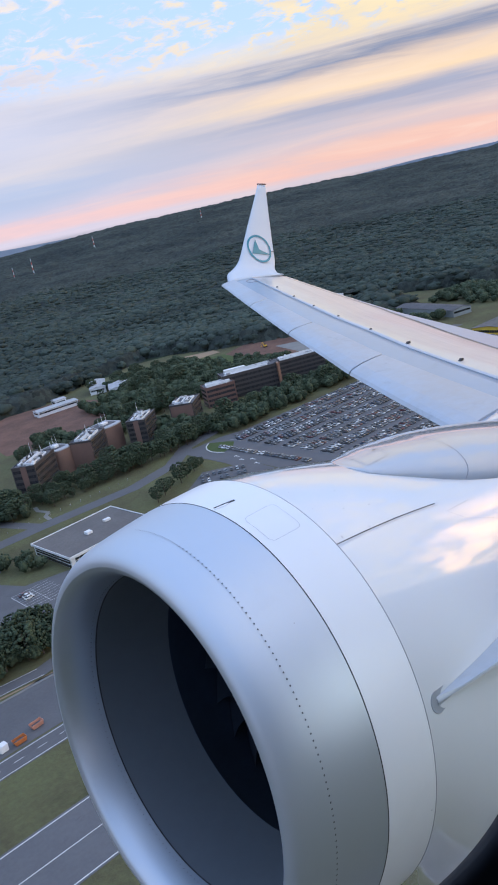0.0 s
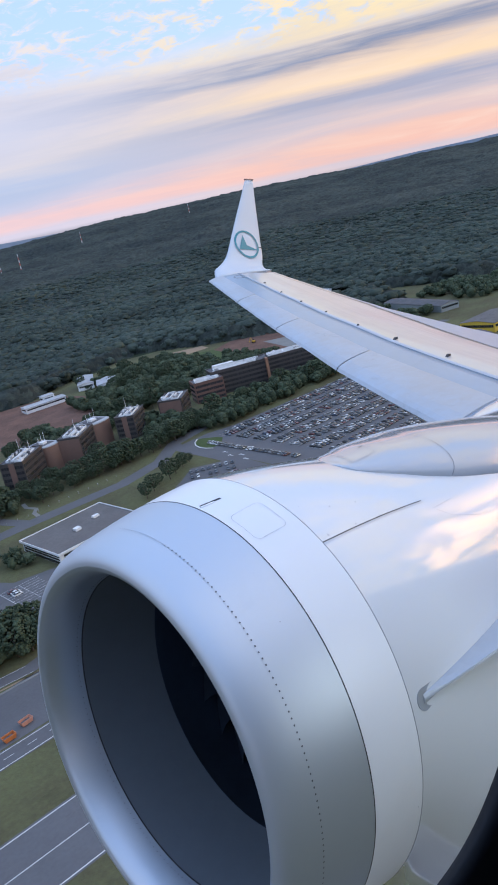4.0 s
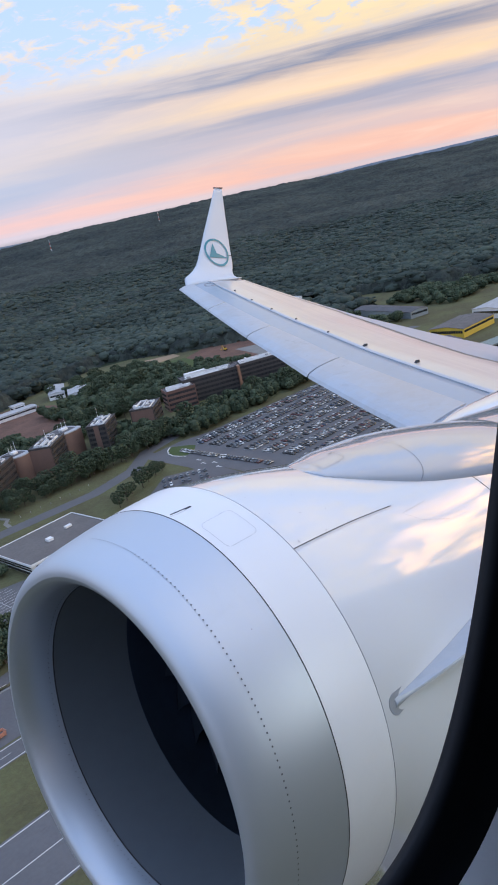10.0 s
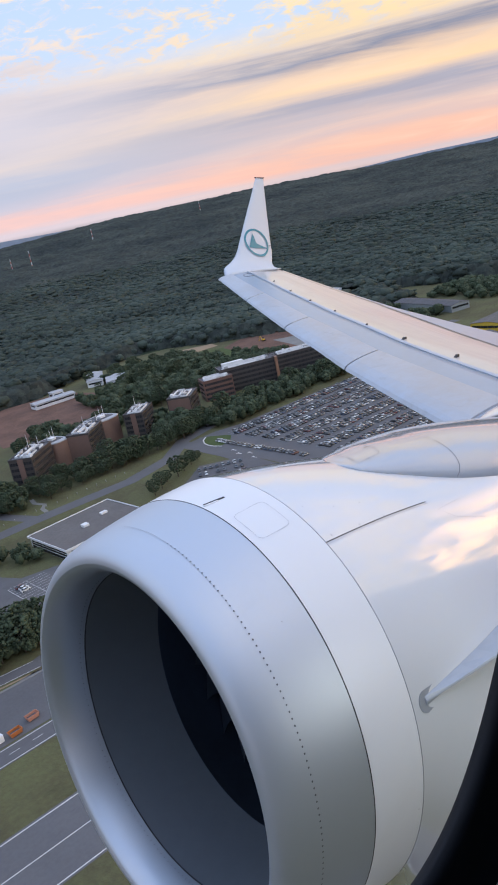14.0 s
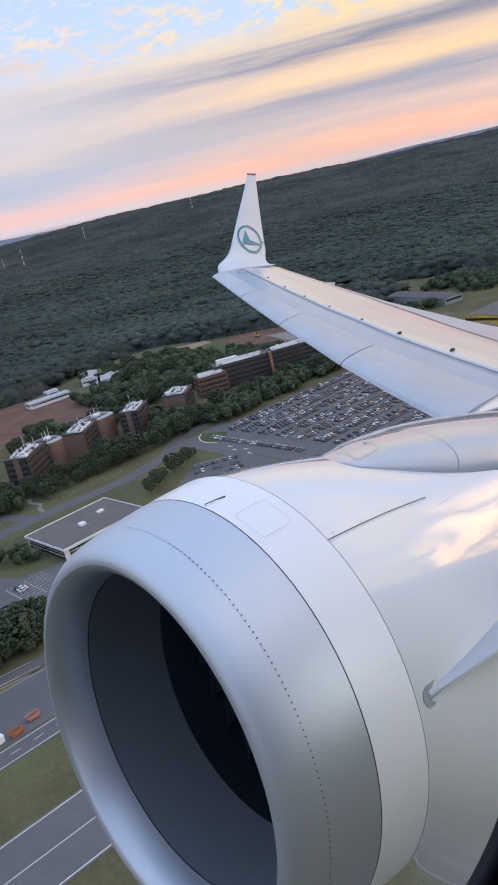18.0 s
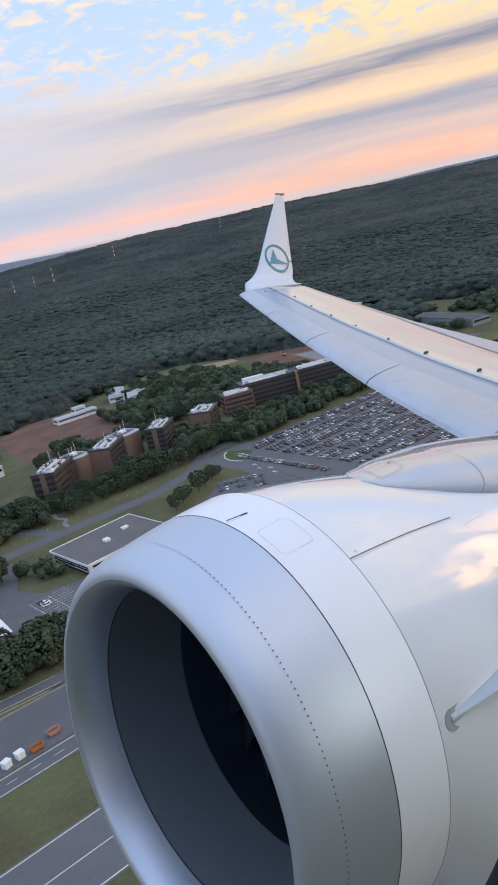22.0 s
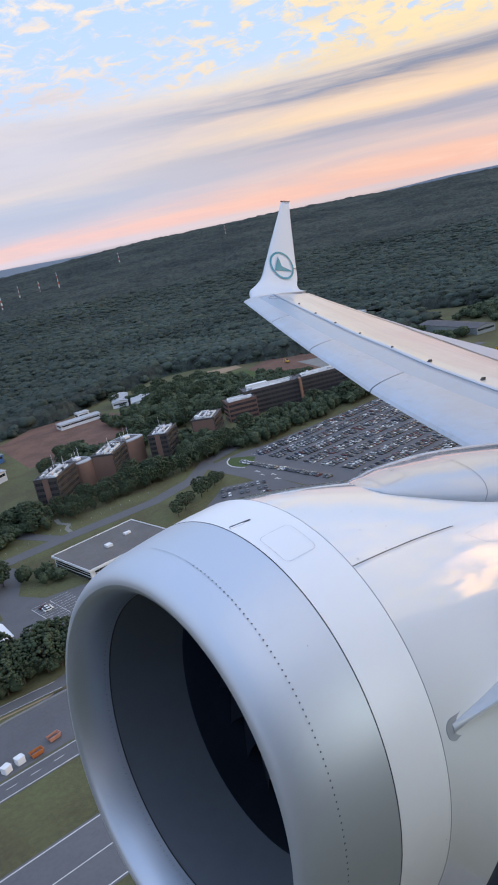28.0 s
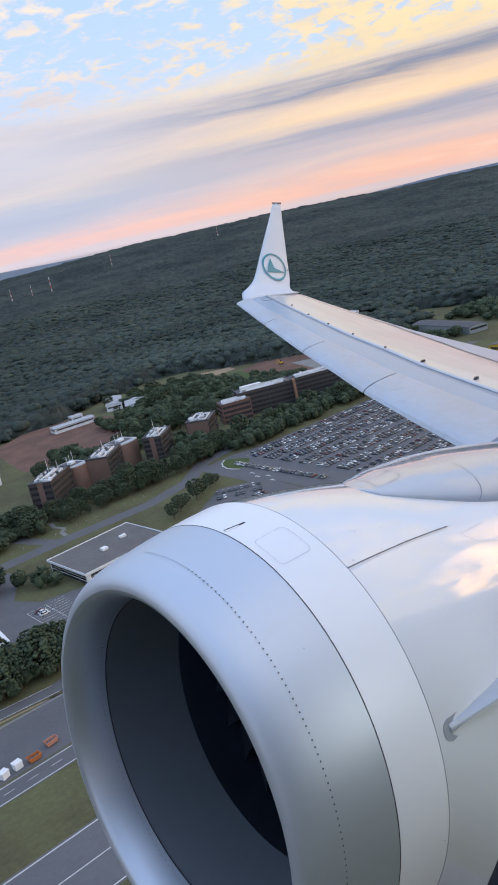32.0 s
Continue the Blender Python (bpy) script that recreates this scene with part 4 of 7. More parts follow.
# ---- the land ----
WOOD_EDGE = [(-2600, 700), (-900, 820), (-520, 800), (-330, 690), (-200, 660), (60, 655), (300, 670), (350, 700), (460, 735), (480, 640), (540, 560), (590, 528), (650, 522), (680, 590), (712, 590), (740, 505), (800, 460), (1200, 440), (2600, 440)]
HIGHWAY = [(-660, 520), (-442, 709), (-307, 815), (-109, 984), (75, 1268), (190, 1500), (325, 1766), (520, 1960), (777, 2124)]


def wood_edge(x):
    return np.interp(x, [q[0] for q in WOOD_EDGE], [q[1] for q in WOOD_EDGE])


def terrain(x, y):
    d = math.hypot(x, y)
    n1 = noise.noise((x / 900, y / 900, 0.3))
    n2 = noise.noise((x / 2300, y / 2300, 4.1))
    far = ease(1500, 4850, d)
    near = ease(620, 1000, y) * (1 - ease(2400, 3800, d)) if y > 0 else 0.0
    n3 = noise.noise((x / 420, y / 420, 9.2))
    return -22 * near + (26 * n1 + 15 * n3) * ease(800, 1600, d) * (1 - 0.55 * far) + far * (104 + 16 * n2 - 22 * (1 - ease(16, 34, math.degrees(math.atan2(x, max(y, 1.0))))) - 26 * (1 - ease(21, 33, math.degrees(math.atan2(x, max(y, 1.0))))))


def build_ground():
    radii = [0.0] + [40 * k for k in range(1, 26)] + [1000 * 1.055 ** k for k in range(1, 30)] + [4960]
    n = 180
    verts, faces, kinds = [(0, 0, 0)], [], []
    for r in radii[1:]:
        for k in range(n):
            a = 2 * math.pi * k / n
            x, y = r * math.sin(a), r * math.cos(a)
            verts.append((x, y, terrain(x, y)))
    for k in range(n):
        faces.append((0, 1 + (k + 1) % n, 1 + k))
    for i in range(len(radii) - 2):
        for k in range(n):
            j = (k + 1) % n
            faces.append((1 + i * n + k, 1 + i * n + j, 1 + (i + 1) * n + j, 1 + (i + 1) * n + k))
    ob = mesh_from("ground", verts, faces, GRASS, smooth_faces=True)
    ob.data.materials.append(FLOOR)
    for poly in ob.data.polygons:
        c = poly.center
        if c.y > wood_edge(c.x) or math.hypot(c.x, c.y) > 1800:
            poly.material_index = 1
    tagged(ob, "grassy airfield ground rising to wooded hills", "ground", kind="structure")


FLOOR = material("woodland_floor", (0.030, 0.042, 0.022), 0.95, vary=0.5, scale=0.01, second=(0.022, 0.030, 0.020), bump=2.0, bump_scale=0.05, spec=0.1, fine=10)
build_ground()


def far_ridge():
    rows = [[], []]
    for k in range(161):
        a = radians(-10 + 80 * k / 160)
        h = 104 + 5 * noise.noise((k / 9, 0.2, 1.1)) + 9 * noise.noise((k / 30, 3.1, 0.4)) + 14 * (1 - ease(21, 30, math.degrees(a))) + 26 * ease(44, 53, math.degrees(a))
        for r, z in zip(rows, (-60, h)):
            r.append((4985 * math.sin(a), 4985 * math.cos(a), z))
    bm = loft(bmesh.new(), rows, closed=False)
    tagged(part("backdrop", bm, HAZE_BLUE, None), "far ridge behind the woods, tinted pale blue for haze", "distance", kind="structure")


far_ridge()


def slab(name, pts, mat, z=0.06, label="", category="", parent=None, kind="structure"):
    """A flat paved or bare area with real edges."""
    bm = bmesh.new()
    loft(bm, [[(x, y, -0.4) for x, y in pts], [(x, y, z) for x, y in pts]], True, True)
    bmesh.ops.recalc_face_normals(bm, faces=bm.faces)
    ob = part(name, bm, mat, parent)
    if label:
        tagged(ob, label, category, kind=kind)
    return ob


def strip_points(pts, width):
    left, right = [], []
    for i, q in enumerate(pts):
        a, b = Vector(pts[max(i - 1, 0)]), Vector(pts[min(i + 1, len(pts) - 1)])
        d = (b - a).normalized()
        nrm = Vector((-d.y, d.x)) * width / 2
        left.append((q[0] + nrm.x, q[1] + nrm.y))
        right.append((q[0] - nrm.x, q[1] - nrm.y))
    return left, right


def strip(name, pts, width, mat, z=0.06, label="", category="", parent=None, kind="structure", follow=False):
    """A band along a line, as a road or a painted stripe."""
    left, right = strip_points(pts, width)
    bm = bmesh.new()
    rows = []
    for l, r, c in zip(left, right, pts):
        h = terrain(*c) if follow else 0.0
        rows.append([(*l, h - 0.3), (*l, h + z), (*r, h + z), (*r, h - 0.3)])
    loft(bm, rows, True, True)
    bmesh.ops.recalc_face_normals(bm, faces=bm.faces)
    ob = part(name, bm, mat, parent)
    if label:
        tagged(ob, label, category, kind=kind)
    return ob


def dashes(name, x0, x1, step, length, y, width, mat, z, parent):
    bm = bmesh.new()
    x = x0
    while x < x1:
        box(bm, x, y - width / 2, z - 0.05, x + length, y + width / 2, z)
        x += step
    return tagged(part(name, bm, mat, parent), kind="stuff")


# airfield pavements, parallel to the flight
runway = slab("runway", [(-1500, -30), (2600, -30), (2600, 30), (-1500, 30)], ASPHALT, 0.05, "grey asphalt runway with white edge lines", "runway")
for y in (-28.5, 28.5):
    strip("edge_line", [(-1500, y), (2600, y)], 0.9, LINE_WHITE, 0.062, parent=runway)
dashes("centre_line", -1500, 2600, 60, 30, 0, 0.9, LINE_WHITE, 0.063, runway)
taxiway = slab("taxiway", [(-700, 154), (2400, 154), (2400, 178.5), (-700, 178.5)], ASPHALT, 0.05, "grey asphalt taxiway with pale edge lines", "taxiway")
for y in (154.8, 177.6):
    strip("edge_line", [(-700, y), (2400, y)], 0.35, LINE_WHITE, 0.062, parent=taxiway)
strip("centre_line", [(-700, 166), (2400, 166)], 0.28, LINE_WHITE, 0.062, parent=taxiway)
service = strip("service_road", [(-700, 209.5), (1500, 209.5)], 8.4, ROAD, 0.07, "narrow airfield service road with white lines", "road")
for y in (206.0, 213.0):
    strip("edge_line", [(-700, y), (1500, y)], 0.28, LINE_WHITE, 0.082, parent=service)
dashes("lane_dashes", -200, 400, 7.5, 3.2, 209.5, 0.2, LINE_WHITE, 0.083, service)
slab("apron_yard", [(-5, 214.5), (235, 214.5), (240, 222), (150, 236), (80, 244), (20, 238)], ROAD, 0.05, "worn asphalt yard beside the service road", "yard")
strip("yard_kerb", [(20, 238.5), (62, 243), (84, 242), (120, 239)], 1.1, CONCRETE, 0.16, "curved pale concrete kerb", "kerb")
peri = strip("perimeter_road", [(-400, 252), (60, 251), (83, 248), (130, 258), (190, 262), (255, 250), (420, 236)], 6.5, ROAD, 0.055, "perimeter road with white edge lines", "road")
for off in (-2.9, 2.9):
    strip("edge_line", [(-400, 252 + off), (60, 251 + off), (83, 248 + off)], 0.2, LINE_WHITE, 0.068, parent=peri)
avenue = strip("avenue", [(-300, 372), (-40, 377), (60, 380), (150, 379), (205, 375), (238, 383), (262, 402), (330, 418), (440, 420), (560, 410)], 10, ROAD, 0.052, "tree-lined asphalt avenue", "road")
strip("side_road", [(258, 398), (256, 350), (250, 300), (243, 252)], 9, ROAD, 0.058, "access road along the car park", "road")
strip("link_road", [(150, 380), (130, 440), (120, 520), (150, 580)], 7, ROAD, 0.054, "side street between commercial buildings", "road")
strip("footpath", [(163, 412), (161, 404), (163, 396), (159, 391), (158, 384)], 2.4, CONCRETE, 0.07, "winding pale footpath", "path")
highway = strip("highway", HIGHWAY, 20, ROAD, 0.6, "curving dual carriageway through the woods", "road", follow=True)
strip("exit_road", [(777, 2124), (1000, 2240), (1300, 2330)], 12, ROAD, 0.7, "straight highway link through the woods", "road", follow=True)
strip("lane_line", HIGHWAY, 0.9, LINE_WHITE, 0.75, parent=highway, follow=True)
slab("bare_earth", [(205, 540), (252, 520), (306, 560), (322, 612), (312, 655), (262, 666), (222, 640)], DIRT, 0.05, "reddish bare earth plot", "ground")
slab("earth_works", [(452, 470), (475, 398), (540, 446), (548, 560), (500, 618), (462, 604), (440, 520)], DIRT, 0.06, "red-brown building site earth", "ground")
slab("site_slab", [(470, 500), (505, 480), (522, 540), (492, 566)], CONCRETE, 0.12, "pale concrete foundation slab", "ground")
slab("sand_field", [(428, 640), (440, 628), (470, 622), (476, 640), (452, 656)], SAND, 0.06, "sandy rectangular field", "ground")
slab("green_field", [(430, 560), (460, 540), (470, 600), (445, 622)], MEADOW, 0.05, "green meadow beside the site", "ground")
slab("meadow", [(-760, 250), (-380, 262), (-400, 330), (-520, 400), (-690, 470), (-800, 330)], MEADOW, 0.05, "smooth green meadow below the hill", "ground")

# ---- trees ----
ICO = {}


def ico(level):
    if level not in ICO:
        bm = bmesh.new()
        bmesh.ops.create_icosphere(bm, subdivisions=level, radius=1.0)
        ICO[level] = (np.array([v.co[:] for v in bm.verts]), np.array([[v.index for v in f.verts] for f in bm.faces]))
        bm.free()
    return ICO[level]


def lumps(level, centres, radii, seed, rough=0.28):
    """Many uneven lumps as arrays of verts and faces."""
    rng = np.random.default_rng(seed)
    v0, f0 = ico(level)
    n, m = len(centres), len(v0)
    jitter = 1 + rough * (rng.random((n, m, 1)) - 0.45)
    spin = rng.random(n) * 2 * math.pi
    c, s = np.cos(spin)[:, None], np.sin(spin)[:, None]
    x = v0[None, :, 0] * c - v0[None, :, 1] * s
    y = v0[None, :, 0] * s + v0[None, :, 1] * c
    v = np.stack([x, y, np.repeat(v0[None, :, 2], n, 0)], 2) * jitter * np.array(radii)[:, None, :] + np.array(centres)[:, None, :]
    f = f0[None] + (np.arange(n) * m)[:, None, None]
    return v.reshape(-1, 3), f.reshape(-1, 3)


def bulk(name, sets, mat, label, category, smooth_faces=True):
    verts, faces, at = [], [], 0
    for v, f in sets:
        verts.append(v)
        faces.append(f + at)
        at += len(v)
    v, f = np.concatenate(verts), np.concatenate(faces)
    me = bpy.data.meshes.new(name)
    me.vertices.add(len(v))
    me.vertices.foreach_set("co", v.astype(np.float32).ravel())
    me.loops.add(len(f) * 3)
    me.loops.foreach_set("vertex_index", f.astype(np.int32).ravel())
    me.polygons.add(len(f))
    me.polygons.foreach_set("loop_start", np.arange(0, len(f) * 3, 3, dtype=np.int32))
    me.update(calc_edges=True)
    me.validate()
    if smooth_faces:
        me.polygons.foreach_set("use_smooth", [True] * len(me.polygons))
    me.materials.append(mat)
    return tagged(new(name, me), label, category, kind="stuff")


def near_highway(x, y, gap):
    for a, b in zip(HIGHWAY, HIGHWAY[1:]):
        ax, ay, bx, by = *a, *b
        t = max(0, min(1, ((x - ax) * (bx - ax) + (y - ay) * (by - ay)) / ((bx - ax) ** 2 + (by - ay) ** 2)))
        if math.hypot(x - ax - t * (bx - ax), y - ay - t * (by - ay)) < gap:
            return True
    return False


def wood_points(d0, d1, az0, az1, step, seed):
    rng = random.Random(seed)
    out = []
    x_hi = d1 * max(abs(math.sin(radians(az0))), math.sin(radians(az1)))
    y = 400.0
    while y < d1:
        x = -x_hi if az0 < 0 else 0.0
        while x < x_hi:
            px, py = x + rng.uniform(-0.45, 0.45) * step, y + rng.uniform(-0.45, 0.45) * step
            d = math.hypot(px, py)
            az = math.degrees(math.atan2(px, py))
            if d0 <= d < d1 and az0 <= az < az1 and py > wood_edge(px) + rng.uniform(-8, 14) and not near_highway(px, py, 22) and math.hypot(px - 657, py - 640) > 34:
                clear = noise.noise((px / 260, py / 260, 7.7))
                if clear < 0.80 or d > 2000:
                    out.append((px, py, terrain(px, py), rng.random()))
            x += step
        y += step
    return out


def wood(name, d0, d1, az0, az1, step, level, seed, label, side=0):
    pts = wood_points(d0, d1, az0, az1, step, seed)
    rng = random.Random(seed + 5)
    cs, rs = [], []
    for x, y, z, k in pts:
        rise = 4.5 * noise.noise((x / 45, y / 45, 2.2)) + 3.0 * noise.noise((x / 130, y / 130, 5.2))
        edge = y < wood_edge(x) + 14
        h = (5 + 6 * k if edge else 10 + 5 * k + rise)
        q = 0.52 + 0.52 * rng.random() ** 1.6
        cs.append((x, y, z + h - 2))
        rs.append((min(step, 24) * (q + 0.1 * rng.random()), min(step, 24) * (q + 0.1 * rng.random()), (2.0 + 2.4 * q) * (0.8 if step > 10 else 1.0)))
        if edge:
            for _ in range(3):
                cs.append((x + rng.uniform(-3, 3), y + rng.uniform(-4, 2), z + rng.uniform(0.8, h)))
                u = rng.uniform(1.2, 2.4)
                rs.append((u, u, u * rng.uniform(0.8, 1.4)))
    sets = [lumps(level, cs, rs, seed, 0.42)]
    for _ in range(side):
        c2, r2 = [], []
        for (x, y, z), (rx, ry, rz) in zip(cs, rs):
            a, f = rng.uniform(0, 6.28), rng.uniform(0.3, 0.95)
            c2.append((x + rx * f * math.cos(a), y + ry * f * math.sin(a), z + rz * rng.uniform(-0.2, 0.85) * (1.1 - 0.5 * f)))
            u = rng.uniform(0.2, 0.42)
            r2.append((rx * u, ry * u * rng.uniform(0.8, 1.2), rz * u * rng.uniform(0.8, 1.3)))
        sets.append(lumps(1, c2, r2, seed + 11 + _, 0.55))
    bulk(name, sets, LEAF, label, "forest")


def canopy(d0, d1, az0, az1, step, seed, label, crown=6.5, tall=3.2):
    """A closed canopy: a sheet that rises and falls with each crown, and runs down to the ground at the wood's edge."""
    rng = random.Random(seed)
    rings = int((d1 - d0) / step) + 1
    cols = int(radians(az1 - az0) * (d0 + d1) / 2 / step) + 1
    verts, faces, inside = [], [], []
    for i in range(rings + 1):
        for k in range(cols + 1):
            d = d0 + (d1 - d0) * i / rings + (rng.uniform(-0.3, 0.3) * step if 0 < i < rings else 0)
            a = radians(az0 + (az1 - az0) * (k + (rng.uniform(-0.3, 0.3) if 0 < k < cols else 0)) / cols)
            x, y = d * math.sin(a), d * math.cos(a)
            depth = y - wood_edge(x) - 5 * noise.noise((x / 17, y / 17, 3.3))
            open_ground = near_highway(x, y, 22) or math.hypot(x - 657, y - 640) < 34
            inside.append(depth > 0 and not open_ground)
            near = noise.voronoi((x / crown, y / crown, 0.5))[0]
            dome = max(0.0, 1 - (near[0] / 0.75) ** 2)
            rise = 4.5 * noise.noise((x / 45, y / 45, 2.2)) + 3.0 * noise.noise((x / 130, y / 130, 5.2))
            wide = noise.voronoi((x / crown / 1.9, y / crown / 1.9, 4.5))[0]
            dome = 0.65 * dome + 0.55 * max(0.0, 1 - (wide[0] / 0.8) ** 2)
            h = (10.0 + rise + tall * dome * rng.uniform(0.7, 1.3) + rng.uniform(-0.9, 0.9)) * ease(-2, 7, depth)
            verts.append((x, y, terrain(x, y) + h - 5.0 * (1 - ease(0, 70, d - d0)) * (d0 > 500)))
    for i in range(rings):
        for k in range(cols):
            q = (i * (cols + 1) + k, (i + 1) * (cols + 1) + k, (i + 1) * (cols + 1) + k + 1, i * (cols + 1) + k + 1)
            if any(inside[j] for j in q):
                faces.append((q[0], q[1], q[2]))
                faces.append((q[0], q[2], q[3]))
    bulk("woodland", [(np.array(verts), np.array(faces))], LEAF_SHEET, label, "forest")


canopy(470, 915, 12, 66, 3.0, 71, "dense dark green deciduous woodland canopy", 6.5, 2.2)
canopy(885, 1500, 12, 66, 4.4, 72, "dense dark green deciduous woodland canopy", 8.0, 2.4)
canopy(1400, 2330, 14, 64, 8.0, 73, "dense dark green woodland on a hillside", 12.0, 3.0)
canopy(2200, 4940, 14, 64, 14, 74, "distant dark wooded hills", 30.0, 8.0)
wood("tree_crowns", 480, 900, 12, 66, 8.0, 2, 21, "uneven dark green tree crowns of the woodland", 9)
wood("tree_crowns", 900, 1450, 12, 66, 9.5, 1, 25, "uneven dark green tree crowns of the woodland", 5)
wood("tree_crowns", 1370, 2300, 13, 64, 12.0, 1, 22, "dark green tree crowns on a hillside", 1)
wood("woodland", 480, 2400, -62, 12, 21.0, 1, 24, "dark green woodland along the valley")


def copse(label, rects, step, seed):
    """Close-grown trees in rectangles of the plan, joined."""
    rng = random.Random(seed)
    cs, rs, c2, r2 = [], [], [], []
    for x0, y0, x1, y1 in rects:
        for _ in range(int((x1 - x0) * (y1 - y0) / step ** 2)):
            x, y, h = rng.uniform(x0, x1), rng.uniform(y0, y1), rng.uniform(5.5, 10)
            q = rng.uniform(0.45, 0.75) * step
            cs.append((x, y, h * 0.55))
            rs.append((q * 0.8, q * rng.uniform(0.7, 0.9), h * 0.42))
            for k in range(60):
                a, f = rng.uniform(0, 6.28), rng.uniform(0.4, 1.0)
                c2.append((x + q * f * math.cos(a), y + q * f * math.sin(a), h * 0.55 + h * 0.5 * rng.uniform(-0.5, 0.95) * (1.15 - 0.6 * f)))
                u = q * rng.uniform(0.10, 0.22)
                r2.append((u, u, u * rng.uniform(0.8, 1.2)))
    bulk("copse", [lumps(2, cs, rs, seed, 0.4), lumps(1, c2, r2, seed + 1, 0.6)], LEAF_TREE, label, "trees", False)


copse("close-grown leafy trees behind the offices", [(330, 492, 440, 560), (345, 560, 430, 640), (290, 500, 335, 590), (222, 478, 300, 512), (395, 492, 450, 520), (228, 520, 250, 545), (640, 425, 740, 470), (556, 500, 596, 530), (650, 470, 720, 510), (560, 440, 584, 470)], 6.5, 61)
copse("dense hedge-like tree belt beside the car park", [(286, 392, 412, 402), (292, 402, 418, 414), (312, 414, 424, 424)], 4.6, 62)
copse("dark close-grown trees beside the airfield fence", [(56, 256, 100, 270), (60, 270, 96, 279), (30, 262, 58, 330), (112, 330, 126, 346)], 5.0, 63)
copse("leafy trees between street and offices", [(96, 398, 160, 404), (100, 407, 160, 440), (262, 400, 296, 428), (270, 428, 296, 470), (420, 410, 450, 440)], 6.0, 64)


def tree_mesh(seed, height, spread):
    """A tapered trunk with limbs, and a crown of many leaf clumps with gaps."""
    rng = random.Random(seed)
    bm = bmesh.new()
    tube(bm, [(0, 0, -0.3), (0.1, 0.05, height * 0.25), (0.2, -0.1, height * 0.5), (0.1, 0.1, height * 0.8)], [0.32, 0.25, 0.17, 0.05], 7)
    tips = []
    for k in range(7):
        a = k * 2.4 + rng.uniform(-0.3, 0.3)
        z0 = height * rng.uniform(0.25, 0.5)
        e = (spread * 0.7 * math.cos(a), spread * 0.7 * math.sin(a), z0 + height * rng.uniform(0.15, 0.35))
        tube(bm, [(0.1, 0, z0), (e[0] * 0.5, e[1] * 0.5, (z0 + e[2]) / 2 + 0.3), e], [0.14, 0.09, 0.03], 5)
        tips.append(e)
    trunk = bpy.data.meshes.new("trunk")
    bm.to_mesh(trunk)
    bm.free()
    trunk.materials.append(BARK)
    cs, rs = [], []
    for k in range(260):
        a, u = rng.uniform(0, 6.283), rng.random() ** 0.5
        zf = rng.uniform(-1, 1)
        rad = spread * math.sqrt(max(0.05, 1 - (zf * 0.9) ** 2)) * (0.55 + 0.45 * u) * (1 + 0.22 * math.sin(3 * a + seed))
        cs.append((rad * math.cos(a), rad * math.sin(a), height * 0.62 + zf * height * 0.36))
        q = rng.uniform(0.07, 0.16) * spread
        rs.append((q, q * rng.uniform(0.8, 1.2), q * rng.uniform(0.6, 0.9)))
    v, f = lumps(1, cs, rs, seed, 0.5)
    crown = bpy.data.meshes.new("crown")
    crown.from_pydata(v.tolist(), [], f.tolist())
    crown.materials.append(LEAF_TREE)
    crown.polygons.foreach_set("use_smooth", [True] * len(crown.polygons))
    return trunk, crown


TREES = [tree_mesh(s, h, w) for s, h, w in ((1, 11, 4.2), (2, 13, 4.8), (3, 9, 3.6), (4, 12, 5.2))]


def tree(x, y, k, size, group="trees along the avenue"):
    t = thing("tree", "leafy deciduous tree with a rounded dark green crown", "tree",
              Matrix.Translation((x, y, terrain(x, y))) @ Matrix.Rotation(x * 1.7 + y, 4, "Z") @ Matrix.Scale(size, 4), group)
    trunk, crown = TREES[k % 4]
    shared("trunk", trunk, t, Matrix())
    shared("crown", crown, t, Matrix())
    return t


rng = random.Random(8)
spots = []
for k in range(30):
    spots.append((176 + 4.2 * k + rng.uniform(-2, 2), 404 + rng.uniform(-3, 3) + 6 * ease(240, 300, 176 + 4.2 * k)))
for k in range(34):
    spots.append((58 + 1.3 * k + rng.uniform(-2, 2), 258 + rng.uniform(0, 20)))
for k in range(18):
    spots.append((265 + 7.0 * k + rng.uniform(-2, 2), 424 + rng.uniform(-4, 4)))
for k in range(26):
    spots.append((52 + 4.6 * (k % 13) + rng.uniform(-2, 2), 262 + 9 * (k // 13) + 0.55 * 4.6 * (k % 13) + rng.uniform(-3, 3)))
for k in range(22):
    spots.append((95 + rng.uniform(0, 52), 330 + rng.uniform(12, 52) + rng.uniform(-3, 3)))
for k in range(16):
    spots.append((130 + rng.uniform(0, 40), 410 + rng.uniform(-8, 24)))
for k in range(12):
    spots.append((232 + rng.uniform(0, 30), 424 + rng.uniform(0, 40)))
for k in range(14):
    spots.append((392 + 6 * k, 404 + 10 * math.sin(k) + rng.uniform(-3, 3)))
for k in range(30):
    spots.append((30 + rng.uniform(0, 90), 385 + rng.uniform(0, 45)))
for k in range(20):
    spots.append((200 + 8 * k, 500 + rng.uniform(-12, 14)))
for k in range(70):
    spots.append((40 + rng.uniform(0, 165), 362 + rng.uniform(0, 30) + rng.choice((0, 0, 36))))
for k in range(30):
    spots.append((35 + rng.uniform(0, 50), 262 + rng.uniform(0, 110)))
for k in range(40):
    spots.append((300 + rng.uniform(0, 150), 500 + rng.uniform(0, 150)))
for k in range(34):
    spots.append((168 + rng.uniform(0, 92), 399 + rng.uniform(0, 22)))
kept = []
